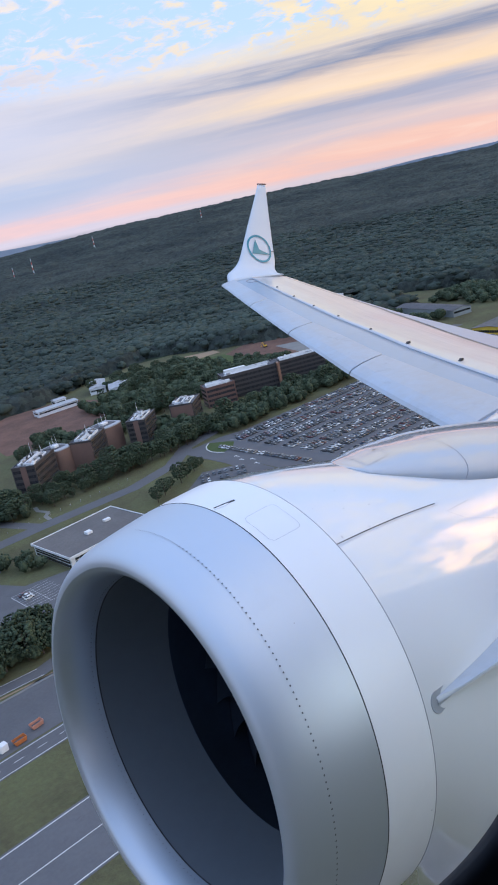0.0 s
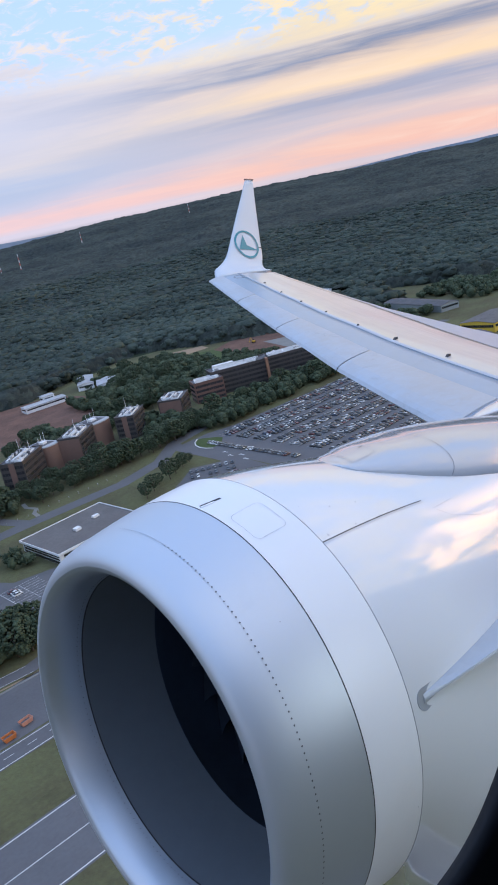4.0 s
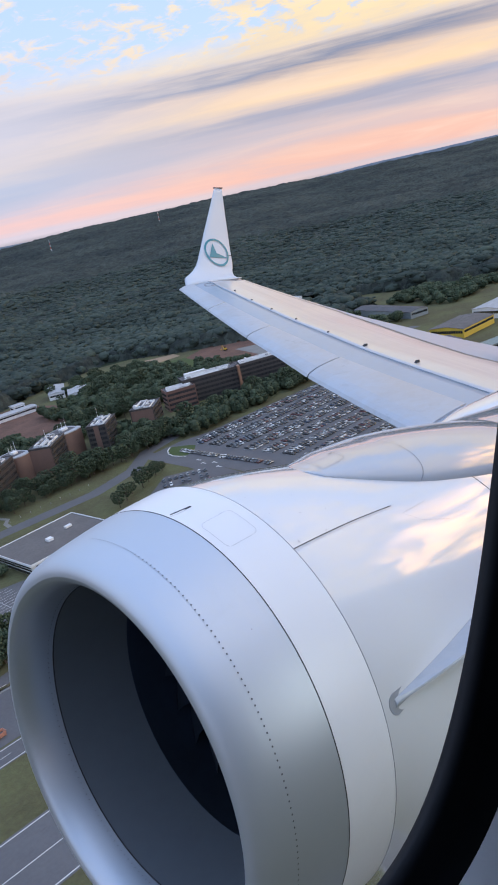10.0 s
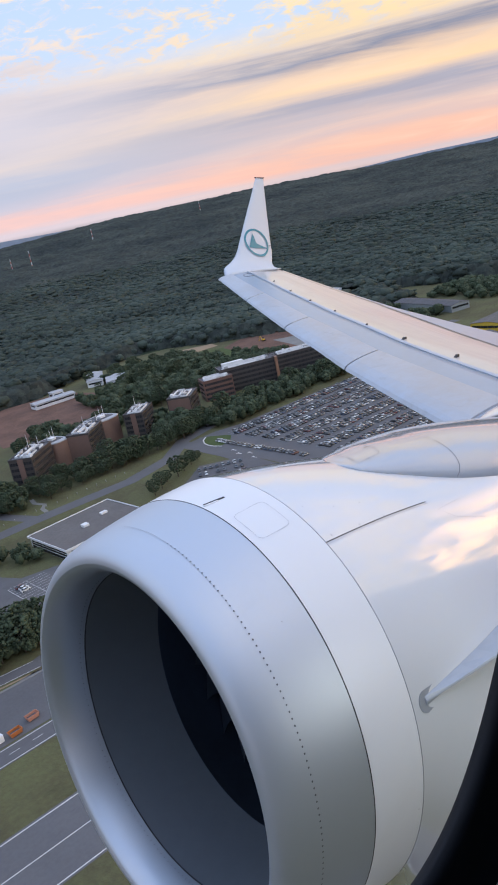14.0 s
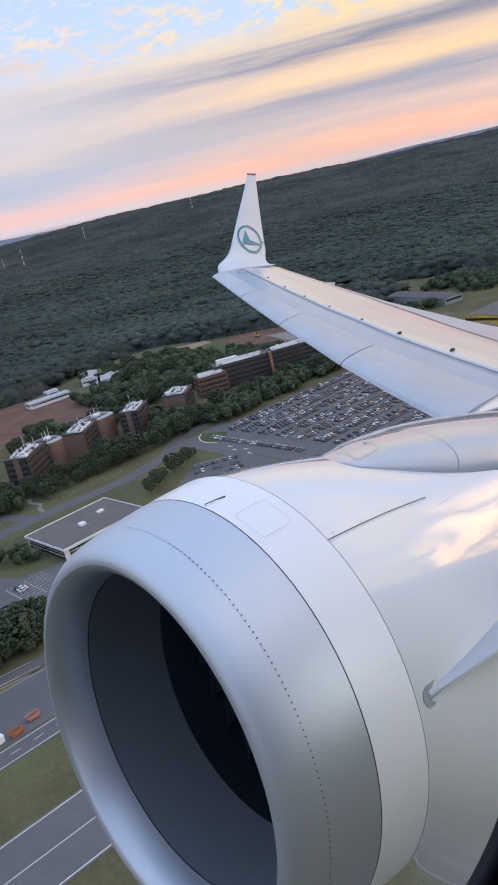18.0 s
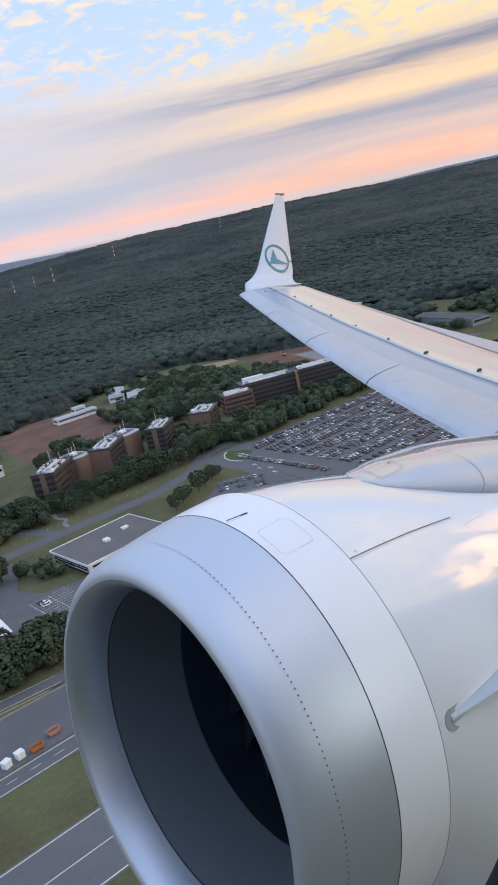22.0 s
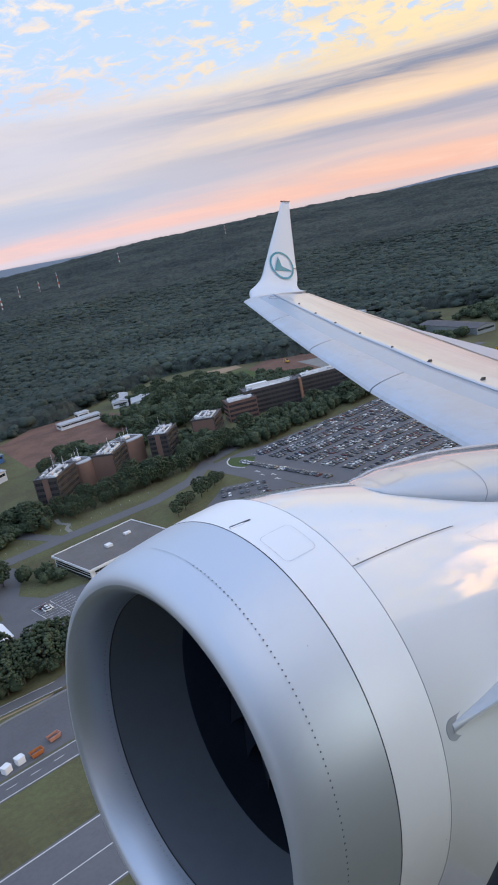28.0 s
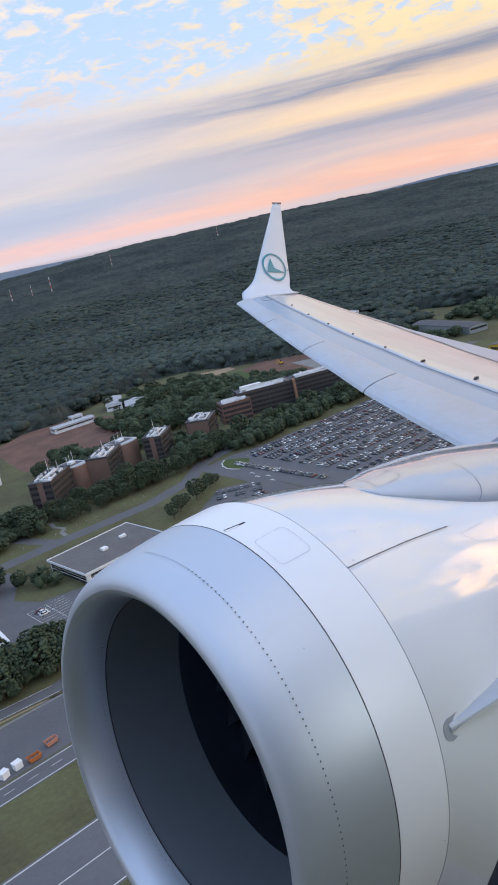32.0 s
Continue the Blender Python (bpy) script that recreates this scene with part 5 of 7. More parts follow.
for x, y in spots:
    if 66 < x < 132 and 290 < y < 324 or 205 < x < 322 and 520 < y < 666 or 425 < x and y > 560:
        continue
    if 364 < y < 402 and abs(y - np.interp(x, [60, 150, 205, 238, 262], [380, 379, 375, 383, 402])) < 9 or 112 < x < 240 and 352 < y < 396:
        continue
    if 92 < x < 122 and 284 < y < 350 or 62 < x < 88 and 279 < y < 303 or math.hypot(x - 271, y - 378) < 11 or 396 < y < 480 and 425 < y - 0.0 and 165 < x < 425:
        continue
    if 124 < x < 186 and 306 < y < 358:
        continue
    if all((x - a) ** 2 + (y - b) ** 2 > 9 for a, b in kept):
        kept.append((x, y))
for i, (x, y) in enumerate(kept):
    tree(x, y, i, rng.uniform(0.75, 1.2) * (0.72 if 160 < x < 206 and 396 < y < 426 else 1.0))


for i, (x, y, size) in enumerate(((228, 355, 0.8), (221, 351, 0.9), (213, 350, 0.75), (236, 359, 0.7), (206, 345, 0.85), (198, 340, 0.7), (243, 362, 0.6))):
    tree(x, y, i, size, "trees beside the smaller car park")


# ---- vehicles ----
def car_meshes():
    """A car of three shapes in one: body, glass house and wheels."""
    def profile(rows, half, lower):
        bm = bmesh.new()
        rings = []
        for x, z0, z1, w in rows:
            rings.append([(x, -half * w, z0), (x, -half * w, z0 + (z1 - z0) * 0.6), (x, -half * w * lower, z1), (x, half * w * lower, z1), (x, half * w, z0 + (z1 - z0) * 0.6), (x, half * w, z0)])
        loft(bm, rings, True, True)
        bmesh.ops.recalc_face_normals(bm, faces=bm.faces)
        return bm
    body = profile([(-2.15, 0.35, 0.62, 0.86), (-2.05, 0.28, 0.86, 0.95), (-1.2, 0.25, 0.93, 1.0), (0.9, 0.25, 0.92, 1.0), (1.85, 0.27, 0.80, 0.95), (2.12, 0.34, 0.60, 0.85)], 0.88, 0.93)
    roof = profile([(-1.0, 1.38, 1.44, 0.80), (-0.5, 1.40, 1.50, 0.84), (0.15, 1.38, 1.48, 0.82), (0.45, 1.33, 1.40, 0.78)], 0.80, 0.9)
    me_r = bpy.data.meshes.new("tmp")
    roof.to_mesh(me_r)
    roof.free()
    body.from_mesh(me_r)
    bpy.data.meshes.remove(me_r)
    glass = profile([(-1.75, 0.90, 0.98, 0.92), (-1.05, 0.90, 1.37, 0.86), (0.40, 0.90, 1.35, 0.86), (1.15, 0.88, 0.95, 0.92)], 0.86, 0.86)
    wheel = bmesh.new()
    tube(wheel, [(0, -0.11, 0), (0, 0.11, 0)], 0.32, 12)
    out = []
    for nm, bm, mat in (("body", body, CAR_PAINT), ("glass", glass, PANE), ("wheel", wheel, TYRE)):
        me = bpy.data.meshes.new(nm)
        bm.normal_update()
        bm.to_mesh(me)
        bm.free()
        me.materials.append(mat)
        out.append(me)
    return out


CAR_BODY, CAR_GLASS, CAR_WHEEL = car_meshes()


def car(x, y, turn, group, label="parked passenger car on the asphalt lot"):
    c = thing("car", label, "car", Matrix.Translation((x, y, 0.07)) @ Matrix.Rotation(radians(turn), 4, "Z"), group)
    shared("body", CAR_BODY, c, Matrix())
    shared("glass", CAR_GLASS, c, Matrix())
    for wx in (-1.35, 1.35):
        for wy in (-0.78, 0.78):
            shared("wheel", CAR_WHEEL, c, Matrix.Translation((wx, wy, 0.32)))
    return c


def mesh_arrays(me):
    v = np.array([q.co[:] for q in me.vertices])
    tris = []
    for q in me.polygons:
        idx = list(q.vertices)
        for k in range(1, len(idx) - 1):
            tris.append((idx[0], idx[k], idx[k + 1]))
    return v, np.array(tris)


def car_crowd(spots, label):
    """Cars past counting, joined: bodies in one mesh, glass in another."""
    for nm, me, mat in (("parked_cars", CAR_BODY, CAR_PAINT_FAR), ("car_windows", CAR_GLASS, PANE)):
        v, f = mesh_arrays(me)
        sets = []
        for x, y, turn in spots:
            c, s = math.cos(radians(turn)), math.sin(radians(turn))
            p = np.stack([v[:, 0] * c - v[:, 1] * s + x, v[:, 0] * s + v[:, 1] * c + y, v[:, 2] + 0.07], 1)
            sets.append((p, f))
        bulk(nm, sets, mat, label if nm == "parked_cars" else "dark glass of the many parked cars", "cars", False)


lot = slab("car_park", [(254, 262), (415, 236), (420, 330), (410, 384), (300, 388), (282, 394), (262, 394)], ROAD, 0.05, "large asphalt car park with rows of cars", "car park")
rng = random.Random(31)
single, crowd = [], []
for k in range(8):
    y = 271.4 + 15.2 * k
    for side in (-2.6, 2.6):
        x = 284.0
        while x < 406 + 6 * math.sin(k):
            if rng.random() < 0.90:
                q = (x + rng.uniform(-0.15, 0.15), y + side + rng.uniform(-0.3, 0.3), 90 + (180 if rng.random() < 0.4 else 0) + rng.uniform(-2, 2))
                (single if y > 335 and x < 322 else crowd).append(q)
            x += 2.55
for k in range(30):
    if rng.random() < 0.92:
        single.append((269.8 + rng.uniform(-0.3, 0.3), 302 + 2.55 * k, rng.choice((0, 180)) + rng.uniform(-3, 3)))
for q in single:
    car(*q, "cars in the large car park")
car_crowd(crowd, "many parked cars of mixed colours in rows")
lines = bmesh.new()
for k in range(8):
    y = 271.4 + 15.2 * k
    for j in range(49):
        box(lines, 282.7 + 2.55 * j, y - 5, 0.0, 282.8 + 2.55 * j, y + 5, 0.062)
tagged(part("bay_lines", lines, LINE_WHITE, lot), kind="stuff")
lot2 = slab("overflow_car_park", [(184, 266), (250, 262), (253, 330), (256, 338), (236, 352), (222, 342), (190, 322)], ROAD, 0.05, "smaller asphalt car park beside an access road", "car park")
for k in range(4):
    for j in range(17):
        if rng.random() < 0.8:
            car(194 + 3.0 * j, 278 + 14 * k, 90 + rng.uniform(-2, 2), "cars in the smaller car park")
for k in range(8):
    car(231.5 + 2.75 * k, 346 - 1.75 * k, 57 + rng.uniform(-3, 3), "cars in the smaller car park")
    if k not in (2, 5):
        car(226.5 + 2.75 * k, 338.5 - 1.75 * k, 237 + rng.uniform(-3, 3), "cars in the smaller car park")
slab("yard_drive", [(93, 258), (108, 262), (134, 292), (132, 314), (112, 320), (106, 334), (120, 360), (116, 384), (102, 384), (98, 345), (92, 318)], ROAD, 0.046, "worn grey yard road beside the hall", "yard")
strip("sandy_verge", [(10, 246.0), (40, 246.6), (60, 246.2), (80, 243.6), (100, 243.0)], 0.8, SAND, 0.05, "sandy verge along the perimeter road", "verge")
lot3 = slab("yard_car_park", [(84, 296), (128, 290), (130, 314), (104, 322), (88, 316)], ROAD, 0.05, "small marked car park beside a hall", "car park")
bays = bmesh.new()
for k in range(9):
    box(bays, 103.5, 295 + 2.5 * k, 0.0, 121, 295.12 + 2.5 * k, 0.062)
box(bays, 112.1, 295, 0.0, 112.25, 315, 0.063)
box(bays, 103.3, 295, 0.0, 103.5, 315, 0.063)
tagged(part("bay_lines", bays, LINE_WHITE, lot3), kind="stuff")
for x, y in ((107.5, 311.2), (108.0, 308.8), (107.7, 306.3)):
    car(x, y, 2, "cars beside the hall")
isle = slab("kerbed_island", [(263, 367), (262, 374), (264, 382), (268, 388), (273, 391), (279, 381), (280, 376), (272, 368)], MEADOW, 0.12, "grassy island with a white kerb", "traffic island")
strip("island_kerb", [(264, 366), (262.4, 371), (262, 376), (263.6, 382), (267, 387.4), (272, 391.4)], 0.7, LINE_WHITE, 0.2, parent=isle)
arrows = bmesh.new()
for ax, ay in ((262, 352), (259, 344), (262, 338), (258, 330)):
    box(arrows, ax - 0.3, ay - 1.8, 0.0, ax + 0.3, ay + 1.2, 0.066)
    box(arrows, ax - 1.0, ay + 1.2, 0.0, ax + 1.0, ay + 1.9, 0.066)
tagged(part("road_arrows", arrows, LINE_WHITE, lot), kind="stuff")
lot4 = slab("short_stay_car_park", [(-60, 214.5), (-2, 214.5), (22, 262), (-14, 284), (-52, 276)], ROAD, 0.05, "asphalt car park with white bay lines", "car park")
for k in range(4):
    for j in range(16):
        if rng.random() < 0.82:
            car(-44 + 13 * k + 0.35 * j, 224 + 2.7 * j, rng.choice((0, 180)), "cars in the short stay car park")


def skip_box(x, y, turn, mat, label, nm):
    """An open-topped container with ribbed, sloping sides."""
    t = thing(nm, label, "container", Matrix.Translation((x, y, 0.06)) @ Matrix.Rotation(radians(turn), 4, "Z"), "containers in the yard")
    bm = bmesh.new()
    rows = []
    for z, hx, hy in ((0.15, 1.7, 0.95), (1.6, 2.1, 1.15), (1.6, 2.0, 1.05), (0.3, 1.6, 0.9)):
        rows.append([(-hx, -hy, z), (hx, -hy, z), (hx, hy, z), (-hx, hy, z)])
    loft(bm, rows, True, True)
    part("shell", bm, mat, t)
    # An added dark block makes the inside of the skip dark.
    part("dark_fill", box_bm(-1.55, -0.85, 0.32, 1.55, 0.85, 0.9, bevel=0.08), DARK_ROOF, t, "dark block added inside the skip")
    for k in range(6):
        for s in (-1, 1):
            part("rib", box_bm(-1.65 + k * 0.65, s * 1.06 - 0.06, 0.2, -1.55 + k * 0.65, s * 1.06 + 0.06, 1.55), mat, t)
    return t


skip_box(60.5, 216.8, 4, ORANGE, "orange open-topped skip container", "skip_container")
skip_box(67.5, 219.6, 6, PINK_SKIP, "faded pinkish orange open-topped skip container", "skip_container")
for x, y, turn in ((51, 217, 20), (55.5, 217.6, 8)):
    t = thing("white_bin_box", "white tarpaulin-covered box container", "container", Matrix.Translation((x, y, 0.06)) @ Matrix.Rotation(radians(turn), 4, "Z"), "containers in the yard")
    part("shell", box_bm(-1.3, -1.1, 0, 1.3, 1.1, 2.1, bevel=0.12), WHITE_CLAD, t)
    part("cover", box_bm(-1.4, -1.2, 2.1, 1.4, 1.2, 2.25, bevel=0.05), WHITE_CLAD, t)


for k in range(16):
    t = thing("bollard", "pale short bollard on the verge of the avenue", "bollard", Matrix.Translation((118 + 6.2 * k, 390.5 - 0.05 * k, 0)), "bollards along the avenue")
    bm = bmesh.new()
    tube(bm, [(0, 0, -0.2), (0, 0, 0.95), (0, 0, 1.05)], [0.16, 0.15, 0.06], 8)
    part("post", bm, CONCRETE, t)
    part("cap", box_bm(-0.13, -0.13, 1.04, 0.13, 0.13, 1.12, bevel=0.03), WHITE_CLAD, t)

# ---- buildings ----
def window_band(name, x0, x1, y, z0, z1, axis, parent, mat=None, step=1.6, deep=0.08):
    """A row of panes with mullions, proud of a wall; axis 'x' runs along x at y, 'y' runs along y at x=y."""
    bm = bmesh.new()
    n = max(1, int(abs(x1 - x0) / step))
    for k in range(n):
        a, b = x0 + (x1 - x0) * k / n + 0.08, x0 + (x1 - x0) * (k + 1) / n - 0.08
        if axis == "x":
            box(bm, a, y - deep, z0, b, y + deep, z1)
        else:
            box(bm, y - deep, a, z0, y + deep, b, z1)
    return tagged(part(name, bm, mat or PANE, parent), kind="stuff")


def office(x, y, w, d, h, turn, label, panels=True, plant=2, mast=False, wall=None, roof=None, seed=0):
    rng = random.Random(seed)
    t = thing("office_building", label, "building", Matrix.Translation((x, y, 0)) @ Matrix.Rotation(radians(turn), 4, "Z"), "office blocks beside the avenue")
    part("wall", box_bm(-w / 2, -d / 2, -0.5, w / 2, d / 2, h), wall or DARK_FACADE, t)
    bm = bmesh.new()
    for a in ((-w / 2 - 0.15, -d / 2 - 0.15, w / 2 + 0.15, -d / 2 + 0.3), (-w / 2 - 0.15, d / 2 - 0.3, w / 2 + 0.15, d / 2 + 0.15),
              (-w / 2 - 0.15, -d / 2 + 0.3, -w / 2 + 0.3, d / 2 - 0.3), (w / 2 - 0.3, -d / 2 + 0.3, w / 2 + 0.15, d / 2 - 0.3)):
        box(bm, a[0], a[1], h - 0.6, a[2], a[3], h + 0.7)
    part("parapet", bm, wall or DARK_FACADE, t)
    part("roof", box_bm(-w / 2 + 0.3, -d / 2 + 0.3, h - 0.2, w / 2 - 0.3, d / 2 - 0.3, h + 0.15), roof or DARK_ROOF, t)
    floors = int(h / 3.5)
    for k in range(floors):
        z0 = 1.1 + k * (h - 0.8) / floors
        window_band("window_band", -w / 2 + 0.6, w / 2 - 0.6, -d / 2, z0, z0 + 1.7, "x", t)
        window_band("window_band", -d / 2 + 0.6, d / 2 - 0.6, -w / 2, z0, z0 + 1.7, "y", t)
        window_band("window_band", -w / 2 + 0.6, w / 2 - 0.6, d / 2, z0, z0 + 1.7, "x", t)
    if panels:
        part("panel", box_bm(-w * 0.10, -d / 2 - 0.45, -0.4, w * 0.10, -d / 2 + 0.1, h + 0.9), TERRACOTTA, t, "terracotta coloured facade panel")
        part("panel", box_bm(-w / 2 - 0.45, -d * 0.06, -0.4, -w / 2 + 0.1, d * 0.06, h + 0.9), TERRACOTTA, t, "terracotta coloured facade panel")
        for k in range(5):
            px, py = rng.uniform(-w * 0.4, w * 0.4), rng.uniform(-d * 0.38, d * 0.38)
            part("roof_unit", box_bm(px - 0.9, py - 0.7, h + 0.1, px + 0.9, py + 0.7, h + rng.uniform(0.9, 1.7), bevel=0.06), WHITE_CLAD if k % 2 else STEEL, t)
    for k in range(plant):
        px, py = rng.uniform(-w * 0.26, w * 0.26), rng.uniform(-d * 0.22, d * 0.22)
        sx, sy, sz = rng.uniform(2.2, 4.6), rng.uniform(1.6, 3.2), rng.uniform(1.2, 2.6)
        part("plant_room", box_bm(px - sx, py - sy, h + 0.1, px + sx, py + sy, h + 0.1 + sz, bevel=0.08), WHITE_CLAD, t, "white rooftop plant housing")
        bm = bmesh.new()
        tube(bm, [(px - sx, py + sy + 0.6, h + 0.6), (px + sx, py + sy + 0.6, h + 0.6), (px + sx, py + sy + 0.6, h + 1.4)], 0.28, 8)
        part("duct", bm, STEEL, t)
    if mast:
        bm = bmesh.new()
        tube(bm, [(w * 0.2, d * 0.2, h), (w * 0.2, d * 0.2, h + 5), (w * 0.2, d * 0.2, h + 10)], [0.14, 0.1, 0.04], 6)
        part("mast", bm, WHITE_CLAD, t)
    return t


ORANGE_BROWN = material("orange_brown_fin", (0.30, 0.16, 0.10), 0.6, vary=0.2, scale=0.3)


def long_wall(t, w, d, h, wall, base):
    """Walls, parapet and roof of a block whose near corner is its origin: w along its end, d along its side."""
    part("wall", box_bm(0, 0, -0.5, d, w, h), wall, t)
    for a in ((-0.12, -0.12, d + 0.12, 0.3), (-0.12, w - 0.3, d + 0.12, w + 0.12), (-0.12, 0.3, 0.3, w - 0.3), (d - 0.3, 0.3, d + 0.12, w - 0.3)):
        part("parapet", box_bm(a[0], a[1], h - 0.4, a[2], a[3], h + 0.6), base, t)
    part("roof", box_bm(0.3, 0.3, h - 0.2, d - 0.3, w - 0.3, h + 0.12), DARK_ROOF, t)


def roof_clutter(t, d, w, h, rng, count):
    """White frames, ducts and plant boxes on a flat roof."""
    lx = d * 0.36
    for cx, cy, ww in ((d * 0.45, w * 0.3, 0.55), (d * 0.5, w * 0.68, 0.7)):
        for s in (-1, 1):
            part("plant_frame", box_bm(cx - lx, cy + s * w * 0.13 - ww / 2, h + 0.1, cx + lx, cy + s * w * 0.13 + ww / 2, h + rng.uniform(0.9, 1.5), bevel=0.04), WHITE_CLAD, t)
        for s in (-1, 1):
            part("plant_frame", box_bm(cx + s * lx - ww / 2, cy - w * 0.12, h + 0.1, cx + s * lx + ww / 2, cy + w * 0.12, h + rng.uniform(0.9, 1.6), bevel=0.04), WHITE_CLAD, t)
    for k in range(count):
        px, py = rng.uniform(1.5, d - 1.5), rng.uniform(1.5, w - 1.5)
        sx, sy = rng.uniform(0.4, 1.5), rng.uniform(0.4, 1.1)
        part("roof_unit", box_bm(px - sx, py - sy, h + 0.1, px + sx, py + sy, h + rng.uniform(0.6, 2.0), bevel=0.05), rng.choice((WHITE_CLAD, WHITE_CLAD, STEEL, PALE_ROOF, DARK_ROOF)), t)
    for k in range(3):
        px, py = rng.uniform(2, d - 4), rng.uniform(2, w - 2)
        bm = bmesh.new()
        tube(bm, [(px, py, h + 0.2), (px, py, h + 0.9), (px + rng.uniform(2, 5), py, h + 0.9), (px + 5, py, h + 0.2)], 0.22, 7)
        part("duct", bm, STEEL, t)


def antenna(t, x, y, z, tall):
    bm = bmesh.new()
    tube(bm, [(x, y, z), (x + 0.05, y, z + tall * 0.5), (x, y, z + tall)], [0.16, 0.11, 0.05], 6)
    for f in (0.55, 0.75):
        tube(bm, [(x - 0.5, y, z + tall * f), (x + 0.5, y, z + tall * f)], 0.06, 5)
    part("antenna_mast", bm, WHITE_CLAD, t, "thin white antenna mast")


def tower(x, y, w, d, h, turn, face, label, clutter=10, masts=(), wall=None, seed=0):
    """An office block with its near corner at x, y; face is the width share of terracotta on its end wall."""
    rng = random.Random(seed)
    wall = wall or DARK_FACADE
    t = thing("office_building", label, "building", Matrix.Translation((x, y, 0)) @ Matrix.Rotation(radians(turn), 4, "Z"), "office blocks beside the avenue")
    long_wall(t, w, d, h, wall, wall)
    floors = max(2, int(h / 3.3))
    for k in range(floors):
        z0 = 1.0 + k * (h - 0.8) / floors
        window_band("window_band", 0.7, d - 0.7, 0, z0, z0 + 1.7, "x", t, mat=FACADE_PANE, step=1.5, deep=0.06)
        if face < 0.8:
            window_band("window_band", 0.6, w - 0.6, 0, z0, z0 + 1.7, "y", t, mat=FACADE_PANE, step=1.5, deep=0.06)
    if face:
        part("panel", box_bm(-0.3, w * (0.5 - face / 2), 0.2, 0.05, w * (0.5 + face / 2), h + (0.2 if face < 0.8 else -0.6)), TERRACOTTA, t, "terracotta coloured facade panel")
    if clutter:
        roof_clutter(t, d, w, h, rng, clutter)
    for mx, my, tall in masts:
        antenna(t, mx, my, h, tall)
    return t


def link_block(x, y, w, d, h, turn):
    """A curved brown link between two towers."""
    t = thing("link_building", "curved terracotta-clad link between office towers", "building", Matrix.Translation((x, y, 0)) @ Matrix.Rotation(radians(turn), 4, "Z"), "office blocks beside the avenue")
    bm = bmesh.new()
    ring = [(d / 2 + d / 2 * math.cos(a), w * 0.22 * math.sin(a)) for a in [math.pi + math.pi * k / 14 for k in range(15)]] + [(d, w), (0, w)]
    loft(bm, [[(a, b, -0.4) for a, b in ring], [(a, b, h) for a, b in ring]], True, True)
    bmesh.ops.recalc_face_normals(bm, faces=bm.faces)
    part("wall", bm, TERRACOTTA, t)
    bm = bmesh.new()
    loft(bm, [[(d / 2 + (a - d / 2) * 1.01, b, h - 0.2) for a, b in ring], [(d / 2 + (a - d / 2) * 1.01, b - 0.05, h + 0.45) for a, b in ring]], True, True)
    bmesh.ops.recalc_face_normals(bm, faces=bm.faces)
    part("roof_edge", bm, PALE_ROOF, t)
    part("roof", box_bm(d * 0.12, w * 0.1, h + 0.3, d * 0.88, w * 0.9, h + 0.6), DARK_ROOF, t)
    part("roof_unit", box_bm(d * 0.35, w * 0.3, h + 0.5, d * 0.62, w * 0.55, h + 1.9, bevel=0.06), WHITE_CLAD, t)
    for mx in (0.2, 0.45, 0.7):
        antenna(t, d * mx, w * (0.3 + 0.3 * mx), h + 0.4, 5 + 4 * mx)


BROWN_OFFICE = "dark brown office tower with terracotta panel and white rooftop plant"
FACED_OFFICE = "office block with a full terracotta end wall and white rooftop plant"
tower(175, 425, 14.5, 29, 18.5, 40, 0.24, BROWN_OFFICE, 16, ((20, 10, 9), (25, 6, 6)), seed=1)
link_block(199, 448, 15, 13, 15.5, 12)
tower(219, 437, 14.5, 26, 16.5, 40, 0.96, FACED_OFFICE, 14, ((18, 9, 7),), seed=2)
link_block(238, 456, 15, 17, 15.5, 12)
tower(259, 436, 13, 24, 16.5, 40, 0.26, BROWN_OFFICE, 10, ((16, 9, 9), (8, 9, 4)), seed=3)
tower(299, 438, 16.5, 23, 14.5, 40, 0.92, FACED_OFFICE, 10, seed=4)
tower(327, 459, 15, 22, 14.5, -24, 0.0, "brick-brown three-storey office wing with dark windows", 10, seed=5, wall=BRICK_RED)
tower(345, 461, 15, 44, 17.5, -26, 0.0, "long dark grey office block with a white rooftop housing", 8, seed=6)
tower(388, 448, 15, 38, 16.5, -24, 0.0, "long dark grey office block with pale rooftop ducts", 8, seed=7)
t = thing("rooftop_housing", "long white rooftop plant housing on the dark office block", "plant housing", Matrix.Translation((345, 461, 17.6)) @ Matrix.Rotation(radians(-26), 4, "Z"))
part("housing", box_bm(4, 6.5, 0, 20, 10.5, 3.0, bevel=0.1), WHITE_CLAD, t)
part("walkway", box_bm(2, 1.4, 0, 30, 2.4, 0.7, bevel=0.05), WHITE_CLAD, t)
t = thing("facade_fin", "orange-brown upright fin between two office blocks", "facade fin", Matrix.Translation((383, 441.5, 0)) @ Matrix.Rotation(radians(-26), 4, "Z"))
part("fin", box_bm(-0.9, -1.5, -0.3, 0.9, 2.6, 18.4, bevel=0.1), ORANGE_BROWN, t)


